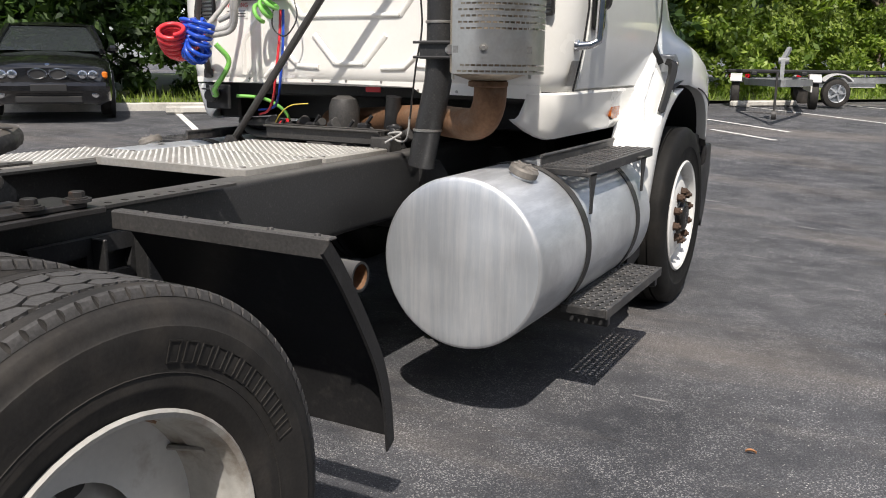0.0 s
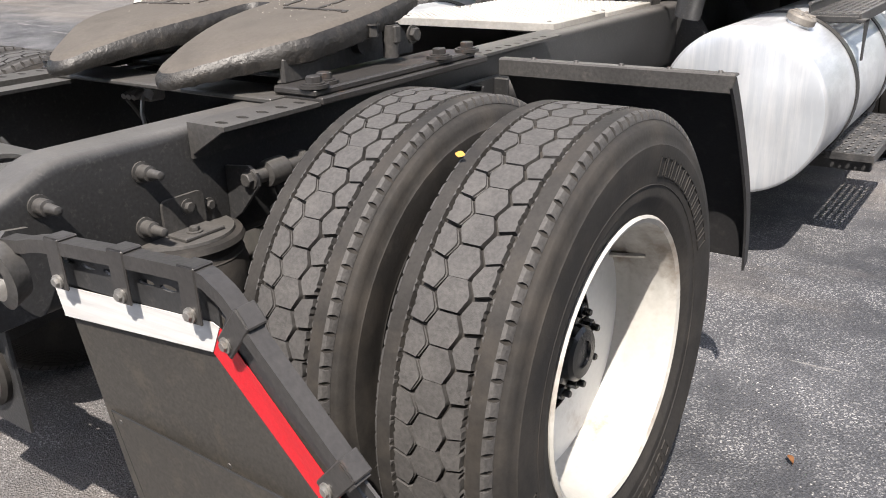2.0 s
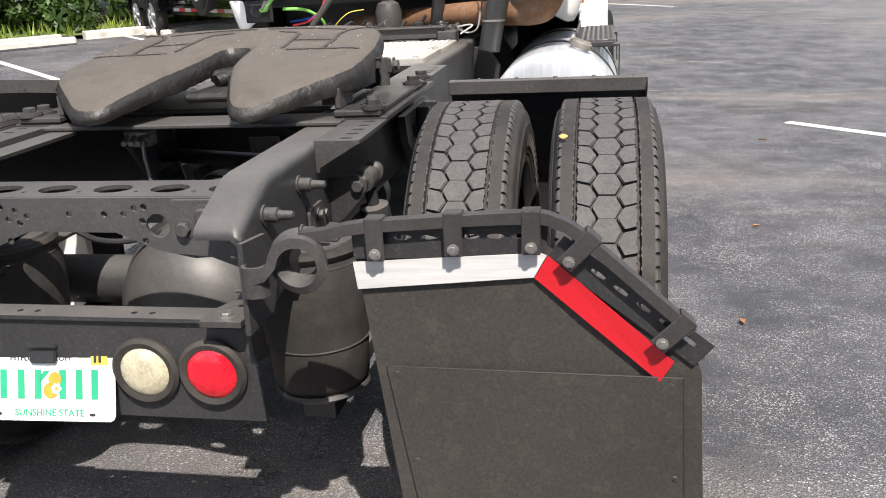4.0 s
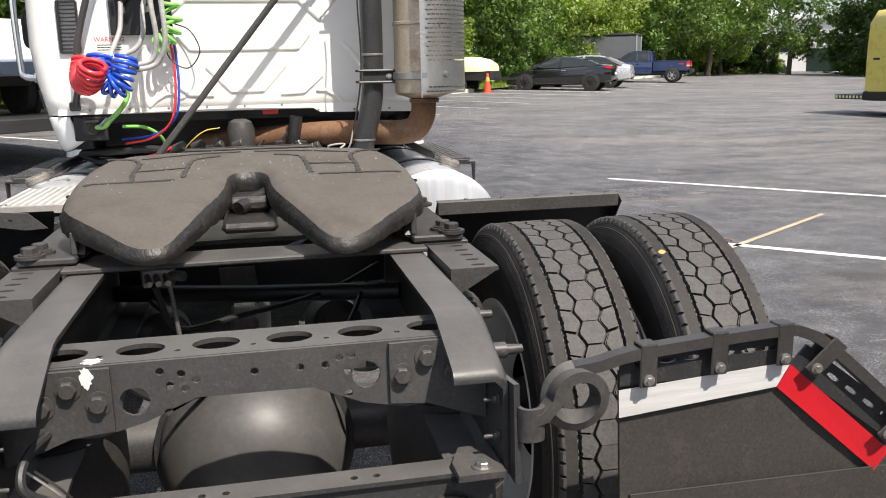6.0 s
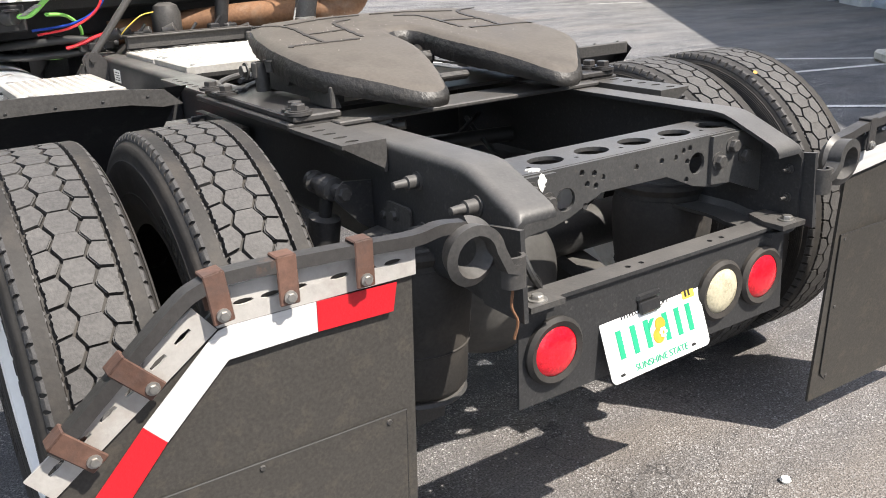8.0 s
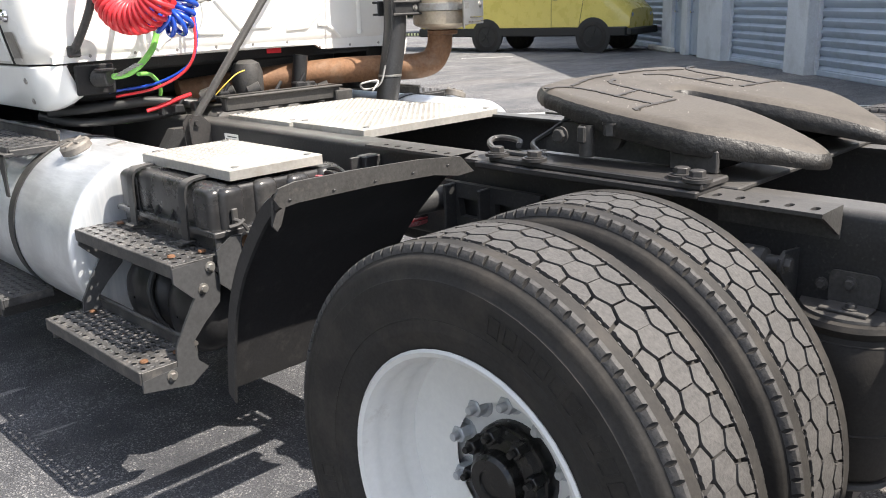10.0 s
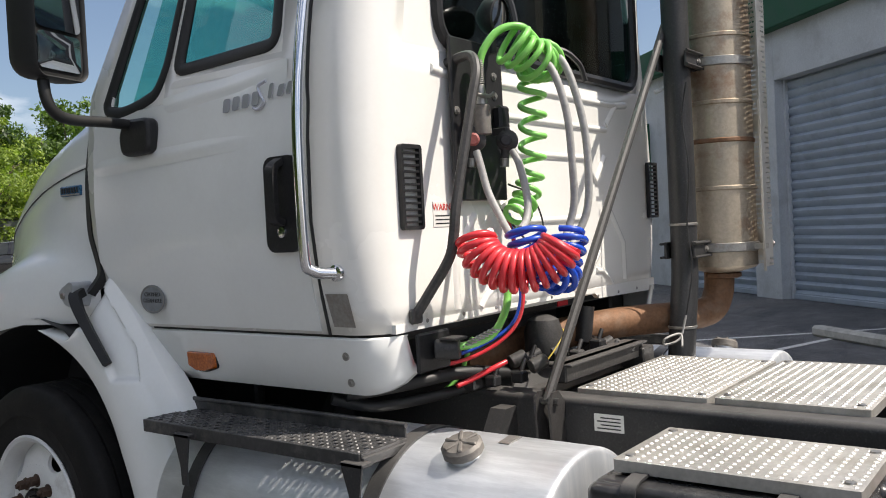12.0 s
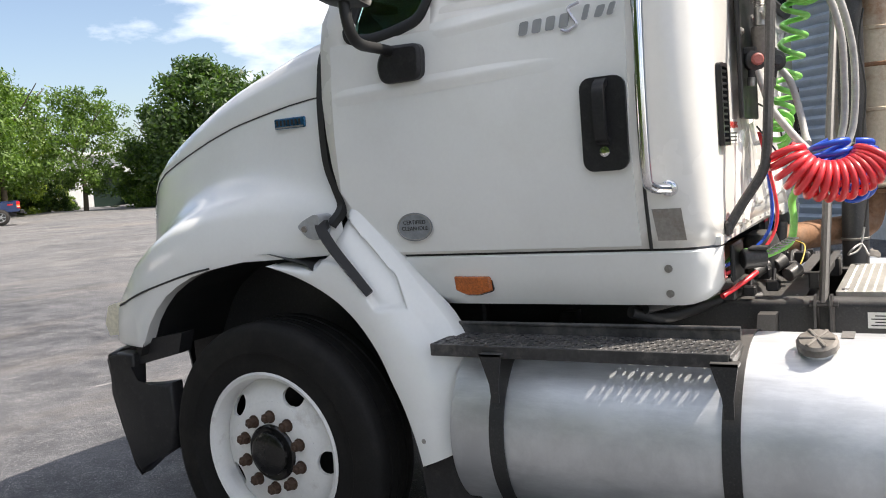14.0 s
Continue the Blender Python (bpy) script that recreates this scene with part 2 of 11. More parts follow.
BLACKPAINT = surface("black_frame_paint", (0.029, 0.0292, 0.030), 0.44, var=0.18, scale=2.5, grain=0.22, grain_scale=150, bump=0.10, dirt=(0.15, 0.14, 0.125), dirt_amount=0.26, dirt_scale=75, dirt_lo=0.57, spec=0.42, rough_var=0.12, lit_dust=0.62)
DUSTYBLACK = surface("dusty_black_steel", (0.046, 0.0445, 0.043), 0.48, var=0.15, scale=3, grain=0.25, grain_scale=110, bump=0.15, dirt=(0.15, 0.132, 0.115), dirt_amount=0.26, dirt_scale=46, rough_var=0.12, dirt_lo=0.55, spec=0.4, lit_dust=0.35)
GREASE = surface("dusty_greased_plate", (0.094, 0.083, 0.071), 0.60, var=0.25, scale=3.0, grain=0.10, grain_scale=110, bump=0.14, dirt=(0.044, 0.039, 0.034), dirt_amount=0.60, dirt_scale=3.0, dirt_lo=0.50, spec=0.3)
GREASEMID = surface("grease_in_groove", (0.034, 0.030, 0.027), 0.6, var=0.3, scale=14, grain=0.35, grain_scale=70, bump=0.6)
GREASEDARK = surface("caked_black_grease", (0.015, 0.0138, 0.0125), 0.50, var=0.35, scale=9, grain=0.3, grain_scale=60, bump=0.8, dirt=(0.070, 0.060, 0.050), dirt_amount=0.45, dirt_scale=34, dirt_lo=0.54)
FRESHRUBBER = surface("steer_tyre_rubber", (0.013, 0.0128, 0.0125), 0.62, var=0.2, scale=9, grain=0.14, grain_scale=120, bump=0.12, dirt=(0.035, 0.032, 0.028), dirt_amount=0.35, dirt_scale=6, dirt_lo=0.5, spec=0.15)
STRIPGREY = surface("grey_painted_strip", (0.40, 0.385, 0.365), 0.5, 0.1, var=0.08, grain=0.06, dirt=(0.25, 0.21, 0.18), dirt_amount=0.4, dirt_scale=8)
RUBBER = surface("tyre_rubber", (0.030, 0.0282, 0.0265), 0.66, var=0.25, scale=9, grain=0.16, grain_scale=120, bump=0.12, dirt=(0.080, 0.069, 0.058), dirt_amount=0.32, dirt_scale=7, dirt_lo=0.48, spec=0.25)
TREAD = surface("tread_rubber", (0.060, 0.0575, 0.056), 0.72, var=0.2, scale=9, grain=0.25, grain_scale=140, bump=0.3, dirt=(0.105, 0.100, 0.095), dirt_amount=0.40, dirt_scale=22, dirt_lo=0.52)
FLAPRUBBER = surface("mudflap_rubber", (0.044, 0.041, 0.037), 0.58, var=0.12, scale=1.6, grain=0.2, grain_scale=160, bump=0.1, dirt=(0.10, 0.085, 0.065), dirt_amount=0.28, dirt_scale=20, dirt_lo=0.52, spec=0.3)
PLASTIC = surface("black_plastic", (0.022, 0.022, 0.023), 0.36, var=0.12, scale=3, grain=0.15, grain_scale=130, bump=0.1, dirt=(0.09, 0.085, 0.08), dirt_amount=0.22, dirt_scale=24, dirt_lo=0.54, spec=0.3)
DOMEPAINT = surface("dusty_axle_paint", (0.072, 0.070, 0.067), 0.50, 0.1, var=0.25, scale=4, grain=0.12, bump=0.08, dirt=(0.13, 0.12, 0.105), dirt_amount=0.5, dirt_scale=4, rough_var=0.05)
STEPBLACK = surface("worn_black_step", (0.052, 0.052, 0.053), 0.46, 0.2, var=0.35, scale=7, grain=0.25, grain_scale=60, bump=0.15, dirt=(0.17, 0.155, 0.14), dirt_amount=0.5, dirt_scale=14, dirt_lo=0.50, lit_dust=0.25)
STRINGER = surface("scuffed_grey_black_steel", (0.082, 0.083, 0.086), 0.42, 0.3, var=0.15, scale=4, grain=0.15, dirt=(0.040, 0.040, 0.041), dirt_amount=0.5, dirt_scale=6)
LIDPLASTIC = surface("glossy_moulded_plastic", (0.028, 0.028, 0.029), 0.27, var=0.2, scale=6, grain=0.1, bump=0.06, dirt=(0.13, 0.125, 0.12), dirt_amount=0.35, dirt_scale=5)
WHEELWHITE = surface("white_wheel_paint", (0.74, 0.74, 0.72), 0.38, var=0.06, scale=4, grain=0.03, bump=0.03, dirt=(0.23, 0.17, 0.12), dirt_amount=0.55, dirt_scale=4.5, dirt_lo=0.60)
RIMGREY = surface("weathered_white_rim", (0.47, 0.46, 0.43), 0.45, var=0.15, scale=4, grain=0.06, bump=0.05, dirt=(0.17, 0.12, 0.08), dirt_amount=0.8, dirt_scale=3.2, dirt_lo=0.54)
ALUM = streaked_aluminium("tank_aluminium", (0.62, 0.64, 0.66), (0.80, 0.82, 0.84))
ALUMEND = streaked_aluminium("tank_end_aluminium", (0.70, 0.74, 0.78), (0.86, 0.88, 0.90))
# buttons paler than their plate: highlights on the relief put into colour
DECKBUMP = surface("polished_tread_buttons", (0.70, 0.69, 0.66), 0.35, 0.4, var=0.05, grain=0.04, bump=0.0)
DECK = surface("bare_aluminium_tread_plate", (0.44, 0.425, 0.395), 0.45, 0.4, var=0.12, scale=6, grain=0.10, bump=0.08, dirt=(0.32, 0.29, 0.24), dirt_amount=0.5, dirt_scale=10)
CHROME = surface("chrome", (0.75, 0.76, 0.78), 0.12, 1.0, var=0.04, grain=0.02, bump=0.0, rough_var=0.04)
STEEL = surface("dull_steel", (0.36, 0.35, 0.33), 0.42, 0.8, var=0.2, grain=0.12, dirt=(0.16, 0.10, 0.06), dirt_amount=0.4, dirt_scale=12)
CAPGREY = surface("weathered_cap_metal", (0.20, 0.185, 0.165), 0.6, 0.3, var=0.2, grain=0.15, dirt=(0.10, 0.085, 0.07), dirt_amount=0.5, dirt_scale=20)
STAINLESS = surface("stainless_guard", (0.60, 0.59, 0.56), 0.34, 0.9, var=0.08, grain=0.05, bump=0.04, dirt=(0.34, 0.27, 0.2), dirt_amount=0.3, dirt_scale=5)
MUFFLER = surface("heat_tanned_steel", (0.46, 0.39, 0.30), 0.45, 0.65, var=0.18, grain=0.1, dirt=(0.22, 0.09, 0.035), dirt_amount=0.75, dirt_scale=4, dirt_lo=0.50)
RUST = surface("rusty_pipe", (0.20, 0.105, 0.055), 0.7, 0.3, var=0.3, grain=0.2, bump=0.25, dirt=(0.30, 0.22, 0.16), dirt_amount=0.5, dirt_scale=7)
CLIPRUST = surface("dark_rusted_strap", (0.115, 0.062, 0.045), 0.65, 0.2, var=0.3, grain=0.2, bump=0.25, dirt=(0.07, 0.05, 0.045), dirt_amount=0.6, dirt_scale=14)
RUSTBOLT = surface("rusty_bolt", (0.17, 0.085, 0.045), 0.75, 0.3, var=0.3, grain=0.2, bump=0.3)
RUSTYBLACK = surface("black_paint_rusting_at_edges", (0.036, 0.034, 0.033), 0.45, var=0.2, grain=0.2, grain_scale=110, dirt=(0.20, 0.10, 0.055), dirt_amount=0.6, dirt_scale=13, dirt_lo=0.62)
RED = surface("red_hose", (0.66, 0.035, 0.045), 0.3, var=0.08, bump=0.0, coat=0.2)
# lighter copy of the worn frame black, for steel standing in sun
SUNLITBLACK = surface("worn_satin_black_steel", (0.047, 0.0468, 0.0465), 0.42, var=0.2, scale=3, grain=0.2, grain_scale=150, bump=0.1, dirt=(0.17, 0.15, 0.13), dirt_amount=0.3, dirt_scale=80, dirt_lo=0.57, rough_var=0.12, lit_dust=0.45)
REDCABLE = surface("red_cable_sheath", (0.40, 0.030, 0.040), 0.42, var=0.15, scale=12, grain=0.12, bump=0.1, dirt=(0.16, 0.05, 0.05), dirt_amount=0.4, dirt_scale=14)
REDSLEEVE = surface("frayed_red_and_white_loom", (0.42, 0.10, 0.11), 0.7, var=0.3, scale=14, grain=0.3, grain_scale=90, dirt=(0.62, 0.58, 0.56), dirt_amount=0.8, dirt_scale=30, dirt_lo=0.5, bump=0.4)
BLUE = surface("blue_hose", (0.015, 0.075, 0.50), 0.3, var=0.08, bump=0.0, coat=0.2)
GREEN = surface("green_cable", (0.22, 0.58, 0.12), 0.38, var=0.08, bump=0.0)
GREYHOSE = surface("grey_hose_sleeve", (0.36, 0.355, 0.34), 0.55, var=0.1, grain=0.15, grain_scale=50)
BLACKHOSE = surface("black_hose", (0.02, 0.02, 0.02), 0.45, var=0.2)
YELLOW = surface("yellow_wire", (0.55, 0.42, 0.07), 0.5)
REDTAPE = surface("red_reflective_tape", (0.50, 0.012, 0.020), 0.36, var=0.05, grain=0.08, grain_scale=200)
WHITETAPE = surface("white_reflective_tape", (0.56, 0.56, 0.555), 0.38, var=0.05, grain=0.10, grain_scale=26, stretch=(0.3, 1, 5), dirt=(0.46, 0.42, 0.38), dirt_amount=0.3)
REDLENS = surface("red_lamp_lens", (0.60, 0.008, 0.02), 0.14, var=0.12, scale=30, grain=0.25, grain_scale=130, bump=0.35, coat=0.5)
CLEARLENS = surface("aged_clear_lens", (0.66, 0.62, 0.48), 0.16, var=0.1, scale=30, grain=0.15, grain_scale=130, bump=0.3, coat=0.5)
AMBER = surface("amber_lens", (0.62, 0.16, 0.015), 0.2, var=0.12, grain=0.15, coat=0.5)
PLATEWHITE = surface("number_plate_white", (0.80, 0.82, 0.80), 0.35, var=0.03, bump=0.0)
PLATEGREEN = surface("number_plate_green", (0.02, 0.33, 0.17), 0.4, bump=0.0)
ORANGE = surface("orange_print", (0.75, 0.28, 0.03), 0.45, bump=0.0)
INK = surface("black_ink", (0.02, 0.02, 0.02), 0.5, bump=0.0)
REDINK = surface("red_ink", (0.55, 0.05, 0.04), 0.5, bump=0.0)
LABEL = surface("printed_label", (0.70, 0.70, 0.66), 0.5, bump=0.0, dirt=(0.4, 0.37, 0.33), dirt_amount=0.3)
STUCCO = surface("grey_stucco", (0.56, 0.585, 0.61), 0.85, var=0.08, scale=1.2, grain=0.08, grain_scale=40, bump=0.3, dirt=(0.30, 0.31, 0.32), dirt_amount=0.4, dirt_scale=1.5)
SHUTTER = surface("blue_grey_steel_shutter", (0.40, 0.46, 0.54), 0.45, 0.2, var=0.06, scale=2, grain=0.04, bump=0.03, dirt=(0.22, 0.25, 0.29), dirt_amount=0.35, dirt_scale=3)
AWNING = surface("green_awning_cloth", (0.012, 0.085, 0.045), 0.7, var=0.12, scale=3, grain=0.1)
BARK = surface("bark", (0.12, 0.095, 0.07), 0.9, var=0.3, scale=6, grain=0.3, grain_scale=30, bump=0.6)
LEAF = leaf_material("leaf_green", (0.045, 0.095, 0.018), (0.150, 0.240, 0.045))
LEAFDARK = leaf_material("leaf_dark_green", (0.022, 0.052, 0.014), (0.080, 0.140, 0.032))
LEAFLIGHT = leaf_material("leaf_yellow_green", (0.11, 0.18, 0.03), (0.30, 0.38, 0.07))
DEADLEAF = surface("fallen_leaf", (0.30, 0.14, 0.06), 0.7, random_tone=0.3)
YELLOWLEAF = surface("yellow_leaf", (0.52, 0.26, 0.05), 0.6)
CARBLACK = surface("black_car_paint", (0.010, 0.010, 0.011), 0.12, var=0.05, bump=0.0, grain=0.0, coat=0.8, rough_var=0.03)
CARSILVER = surface("silver_car_paint", (0.55, 0.56, 0.57), 0.25, 0.4, var=0.03, bump=0.0, coat=0.6)
CARWHITE = surface("white_car_paint", (0.78, 0.78, 0.76), 0.2, var=0.03, bump=0.0, coat=0.6)
ENGBLUE = surface("blue_foil", (0.02, 0.11, 0.22), 0.3, 0.5, var=0.2, scale=40)
CARBLUE = surface("dark_blue_car_paint", (0.018, 0.035, 0.10), 0.18, var=0.06, bump=0.0, coat=0.7)
CARYELLOW = surface("yellow_van_paint", (0.70, 0.58, 0.15), 0.3, var=0.05, bump=0.0, coat=0.4)
TAUPE = surface("taupe_lower_paint", (0.085, 0.078, 0.068), 0.35, var=0.06, bump=0.0, coat=0.3)
CARGREY = surface("grey_trailer_sheet", (0.15, 0.155, 0.16), 0.4, 0.2, var=0.08, bump=0.02)
GALV = surface("galvanised_steel", (0.46, 0.48, 0.50), 0.45, 0.6, var=0.12, grain=0.08)
DULLGALV = surface("weathered_galvanised_steel", (0.27, 0.28, 0.285), 0.6, 0.4, var=0.2, grain=0.12, dirt=(0.14, 0.13, 0.12), dirt_amount=0.5)
CABGLASS = thin_glass("truck_window_glass", (0.50, 0.80, 0.76))
WINDOWRUBBER = surface("window_rubber", (0.012, 0.012, 0.012), 0.55, var=0.1, scale=4, grain=0.1, grain_scale=140, bump=0.06)
BADGECHROME = surface("badge_chrome", (0.62, 0.63, 0.68), 0.22, 0.55, var=0.04, grain=0.02, bump=0.0, rough_var=0.08)
LUGRUST = surface("lug_rust", (0.075, 0.045, 0.030), 0.7, 0.2, var=0.3, grain=0.3, bump=0.3)
HUBBLACK = surface("oily_hub", (0.010, 0.010, 0.010), 0.28, var=0.2, grain=0.2, bump=0.15, dirt=(0.06, 0.05, 0.045), dirt_amount=0.3, dirt_scale=30, dirt_lo=0.55)
CARGLASS = glass_material("car_window_glass", (0.03, 0.035, 0.037), 0.12, 0.02)
MIRRORGLASS = surface("mirror_glass", (0.85, 0.87, 0.88), 0.03, 1.0, var=0.0, grain=0.0, bump=0.0, rough_var=0.0)
INTERIOR = surface("cab_interior_grey", (0.20, 0.20, 0.20), 0.8, var=0.1)
SEATCLOTH = surface("seat_cloth", (0.10, 0.10, 0.11), 0.9, var=0.1)
FENCE = surface("green_screen_fence", (0.010, 0.030, 0.022), 0.8, var=0.15)
WHITEWALL = surface("white_far_wall", (0.74, 0.74, 0.72), 0.8, var=0.05)
CONE = surface("orange_cone_plastic", (0.60, 0.075, 0.03), 0.5, var=0.1)
HULL = surface("lime_boat_cover", (0.80, 0.83, 0.50), 0.45, var=0.06)
WOOD = surface("grey_timber", (0.32, 0.27, 0.21), 0.85, var=0.2, stretch=(1, 8, 8))
PINKCAP = surface("faded_red_cap", (0.34, 0.10, 0.085), 0.6, var=0.2, grain=0.2, bump=0.1)
GRITTAN = surface("grit", (0.45, 0.42, 0.38), 0.9, var=0.2)
MARKERAMBER = surface("side_marker_lens", (0.42, 0.10, 0.012), 0.18, var=0.2, scale=40, grain=0.3, grain_scale=160, bump=0.2, coat=0.6)
DARKRIM = surface("dark_alloy", (0.035, 0.035, 0.037), 0.3, 0.6, var=0.1)
STICKERGREY = surface("sticker_foil", (0.26, 0.28, 0.30), 0.4, 0.3, var=0.15, scale=40)
DUSTYLENS = surface("dusty_clear_lens", (0.46, 0.42, 0.30), 0.3, var=0.15, scale=30, grain=0.2, grain_scale=130, bump=0.3, coat=0.3)
FADEDLINE = surface("faded_paint_streak", (0.42, 0.35, 0.24), 0.8, var=0.3, scale=6, grain=0.3, grain_scale=60, bump=0.2)

# ---- building helpers ----
def mesh_of(name, bm, mats, smooth=35.0):
    me = bpy.data.meshes.new(name)
    bm.to_mesh(me)
    bm.free()
    for m in mats if isinstance(mats, (list, tuple)) else [mats]:
        me.materials.append(m)
    if smooth:
        me.polygons.foreach_set("use_smooth", [True] * len(me.polygons))
        me.set_sharp_from_angle(angle=radians(smooth))
    return me


def part(name, bm, mats, parent=None, label="", smooth=35.0, fix=True):
    """Links a bmesh as one mesh object under a thing or a part."""
    if fix:
        bmesh.ops.recalc_face_normals(bm, faces=bm.faces)
    ob = new(name, mesh_of(name, bm, mats, smooth))
    if parent is not None:
        ob.parent = parent
    if label:
        ob["label"] = label
    return ob


def again(ob, m, parent):
    """Another object on the same mesh."""
    o = new(ob.name.split(".")[0], ob.data)
    o.parent, o.matrix_basis = parent, m
    return o


def thing(name, label, category, group="", kind="", at=None):
    ob = new(name)
    ob.empty_display_size = 0.2
    if at is not None:
        ob.matrix_basis = at
    return tagged(ob, label, category, group, kind)


def box(bm, lo, hi, c=0.004, m=None):
    """A box with chamfered edges."""
    (x0, y0, z0), (x1, y1, z1) = [min(a, b) for a, b in zip(lo, hi)], [max(a, b) for a, b in zip(lo, hi)]
    c = min(c, (x1 - x0) * 0.45, (y1 - y0) * 0.45, (z1 - z0) * 0.45)
    v = {}
    for i, x in ((0, x0), (1, x1)):
        for j, y in ((0, y0), (1, y1)):
            for k, z in ((0, z0), (1, z1)):
                dx, dy, dz = c * (1 - 2 * i), c * (1 - 2 * j), c * (1 - 2 * k)
                for n, p in enumerate(((x, y + dy, z + dz), (x + dx, y, z + dz), (x + dx, y + dy, z))):
                    p = Vector(p)
                    v[i, j, k, n] = bm.verts.new(m @ p if m else p)
    f = bm.faces.new
    for i in (0, 1):
        f([v[i, a, b, 0] for a, b in ((0, 0), (1, 0), (1, 1), (0, 1))])
        f([v[a, i, b, 1] for a, b in ((0, 0), (1, 0), (1, 1), (0, 1))])
        f([v[a, b, i, 2] for a, b in ((0, 0), (1, 0), (1, 1), (0, 1))])
        for j in (0, 1):
            f([v[i, j, 0, 0], v[i, j, 1, 0], v[i, j, 1, 1], v[i, j, 0, 1]])
            f([v[i, 0, j, 0], v[i, 1, j, 0], v[i, 1, j, 2], v[i, 0, j, 2]])
            f([v[0, i, j, 1], v[1, i, j, 1], v[1, i, j, 2], v[0, i, j, 2]])
            for k in (0, 1):
                f([v[i, j, k, n] for n in range(3)])
    return bm


def grid(bm, rows, close_u=False, close_v=False):
    """Faces between rows of points (lists of equal length)."""
    vs = [[bm.verts.new(p) for p in r] for r in rows]
    n, m = len(vs), len(vs[0])
    for i in range(n if close_u else n - 1):
        for j in range(m if close_v else m - 1):
            a, b, c, d = vs[i][j], vs[i][(j + 1) % m], vs[(i + 1) % n][(j + 1) % m], vs[(i + 1) % n][j]
            bm.faces.new((a, b, c, d))
    return vs


def axes_of(direction):
    return Vector(direction).normalized().to_track_quat("Z", "Y").to_matrix()


def ring(centre, frame_m, r, seg, start=0.0):
    return [Vector(centre) + frame_m @ Vector((r * math.cos(start + 2 * math.pi * i / seg), r * math.sin(start + 2 * math.pi * i / seg), 0)) for i in range(seg)]


def lathe(bm, origin, direction, profile, seg=32, cap0=False, cap1=False):
    """Turns a profile of (radius, distance along the axis)."""
    fm, d, o = axes_of(direction), Vector(direction).normalized(), Vector(origin)
    vs = grid(bm, [ring(o + d * h, fm, r, seg) for r, h in profile], close_v=True)
    if cap0:
        bm.faces.new(vs[0])
    if cap1:
        bm.faces.new(vs[-1])
    return bm


def cyl(bm, a, b, r, r2=None, seg=16, chamfer=0.0):
    a, b = Vector(a), Vector(b)
    h, r2 = (b - a).length, r if r2 is None else r2
    prof = [(r, 0), (r2, h)] if not chamfer else [(r - chamfer, 0), (r, chamfer), (r2, h - chamfer), (r2 - chamfer, h)]
    return lathe(bm, a, b - a, prof, seg, True, True)


def curve_points(pts, n=8):
    """A smooth line through points."""
    p = [Vector(q) for q in pts]
    p = [2 * p[0] - p[1], *p, 2 * p[-1] - p[-2]]
    out = []
    for i in range(1, len(p) - 2):
        for k in range(n):
            t = k / n
            out.append(0.5 * (2 * p[i] + (p[i + 1] - p[i - 1]) * t + (2 * p[i - 1] - 5 * p[i] + 4 * p[i + 1] - p[i + 2]) * t * t
                              + (3 * p[i] - p[i - 1] - 3 * p[i + 1] + p[i + 2]) * t ** 3))
    return out + [p[-2]]


def tube(bm, pts, r, seg=8, cap=True, closed=False, square=False, radii=None):
    """Sweeps a round or square section along a line."""
    pts = [Vector(p) for p in pts]
    n = len(pts)
    rows, up = [], None
    for i, p in enumerate(pts):
        a, b = (pts[i - 1], pts[(i + 1) % n]) if closed else (pts[max(0, i - 1)], pts[min(n - 1, i + 1)])
        t = (b - a).normalized()
        if up is None:
            up = Vector((0, 0, 1)) if abs(t.z) < 0.9 else Vector((0, 1, 0))
        s = t.cross(up).normalized()
        up = s.cross(t).normalized()
        q = radii[i] if radii else r
        if square:
            hw, hh = q if isinstance(q, tuple) else (q, q)
            rows.append([p + s * x * hw + up * y * hh for x, y in ((1, 1), (-1, 1), (-1, -1), (1, -1))])
        else:
            rows.append([p + (s * math.cos(2 * math.pi * k / seg) + up * math.sin(2 * math.pi * k / seg)) * q for k in range(seg)])
    vs = grid(bm, rows, close_u=closed, close_v=True)
    if cap and not closed:
        bm.faces.new(vs[0])
        bm.faces.new(vs[-1])
    return bm


PLANES = {"x": lambda a, b, d: Vector((d, a, b)), "y": lambda a, b, d: Vector((a, d, b)), "z": lambda a, b, d: Vector((a, b, d))}


def prism(bm, poly, axis, d0, d1, m=None):
    """A flat outline in the plane across an axis, given thickness along it."""
    at = PLANES[axis]
    tr = (lambda p: m @ p) if m else (lambda p: p)
    lo, hi = [bm.verts.new(tr(at(a, b, d0))) for a, b in poly], [bm.verts.new(tr(at(a, b, d1))) for a, b in poly]
    bm.faces.new(lo)
    bm.faces.new(hi)
    for i in range(len(poly)):
        j = (i + 1) % len(poly)
        bm.faces.new((lo[i], lo[j], hi[j], hi[i]))
    return bm


def circle(cx, cy, r, n=14, ry=None):
    return [(cx + r * math.cos(2 * math.pi * i / n), cy + (ry or r) * math.sin(2 * math.pi * i / n)) for i in range(n)]


def round_rect(x0, y0, x1, y1, r, n=4):
    out = []
    for cx, cy, a in ((x1 - r, y1 - r, 0), (x0 + r, y1 - r, 90), (x0 + r, y0 + r, 180), (x1 - r, y0 + r, 270)):
        out += [(cx + r * math.cos(radians(a + 90 * k / n)), cy + r * math.sin(radians(a + 90 * k / n))) for k in range(n + 1)]
    return out


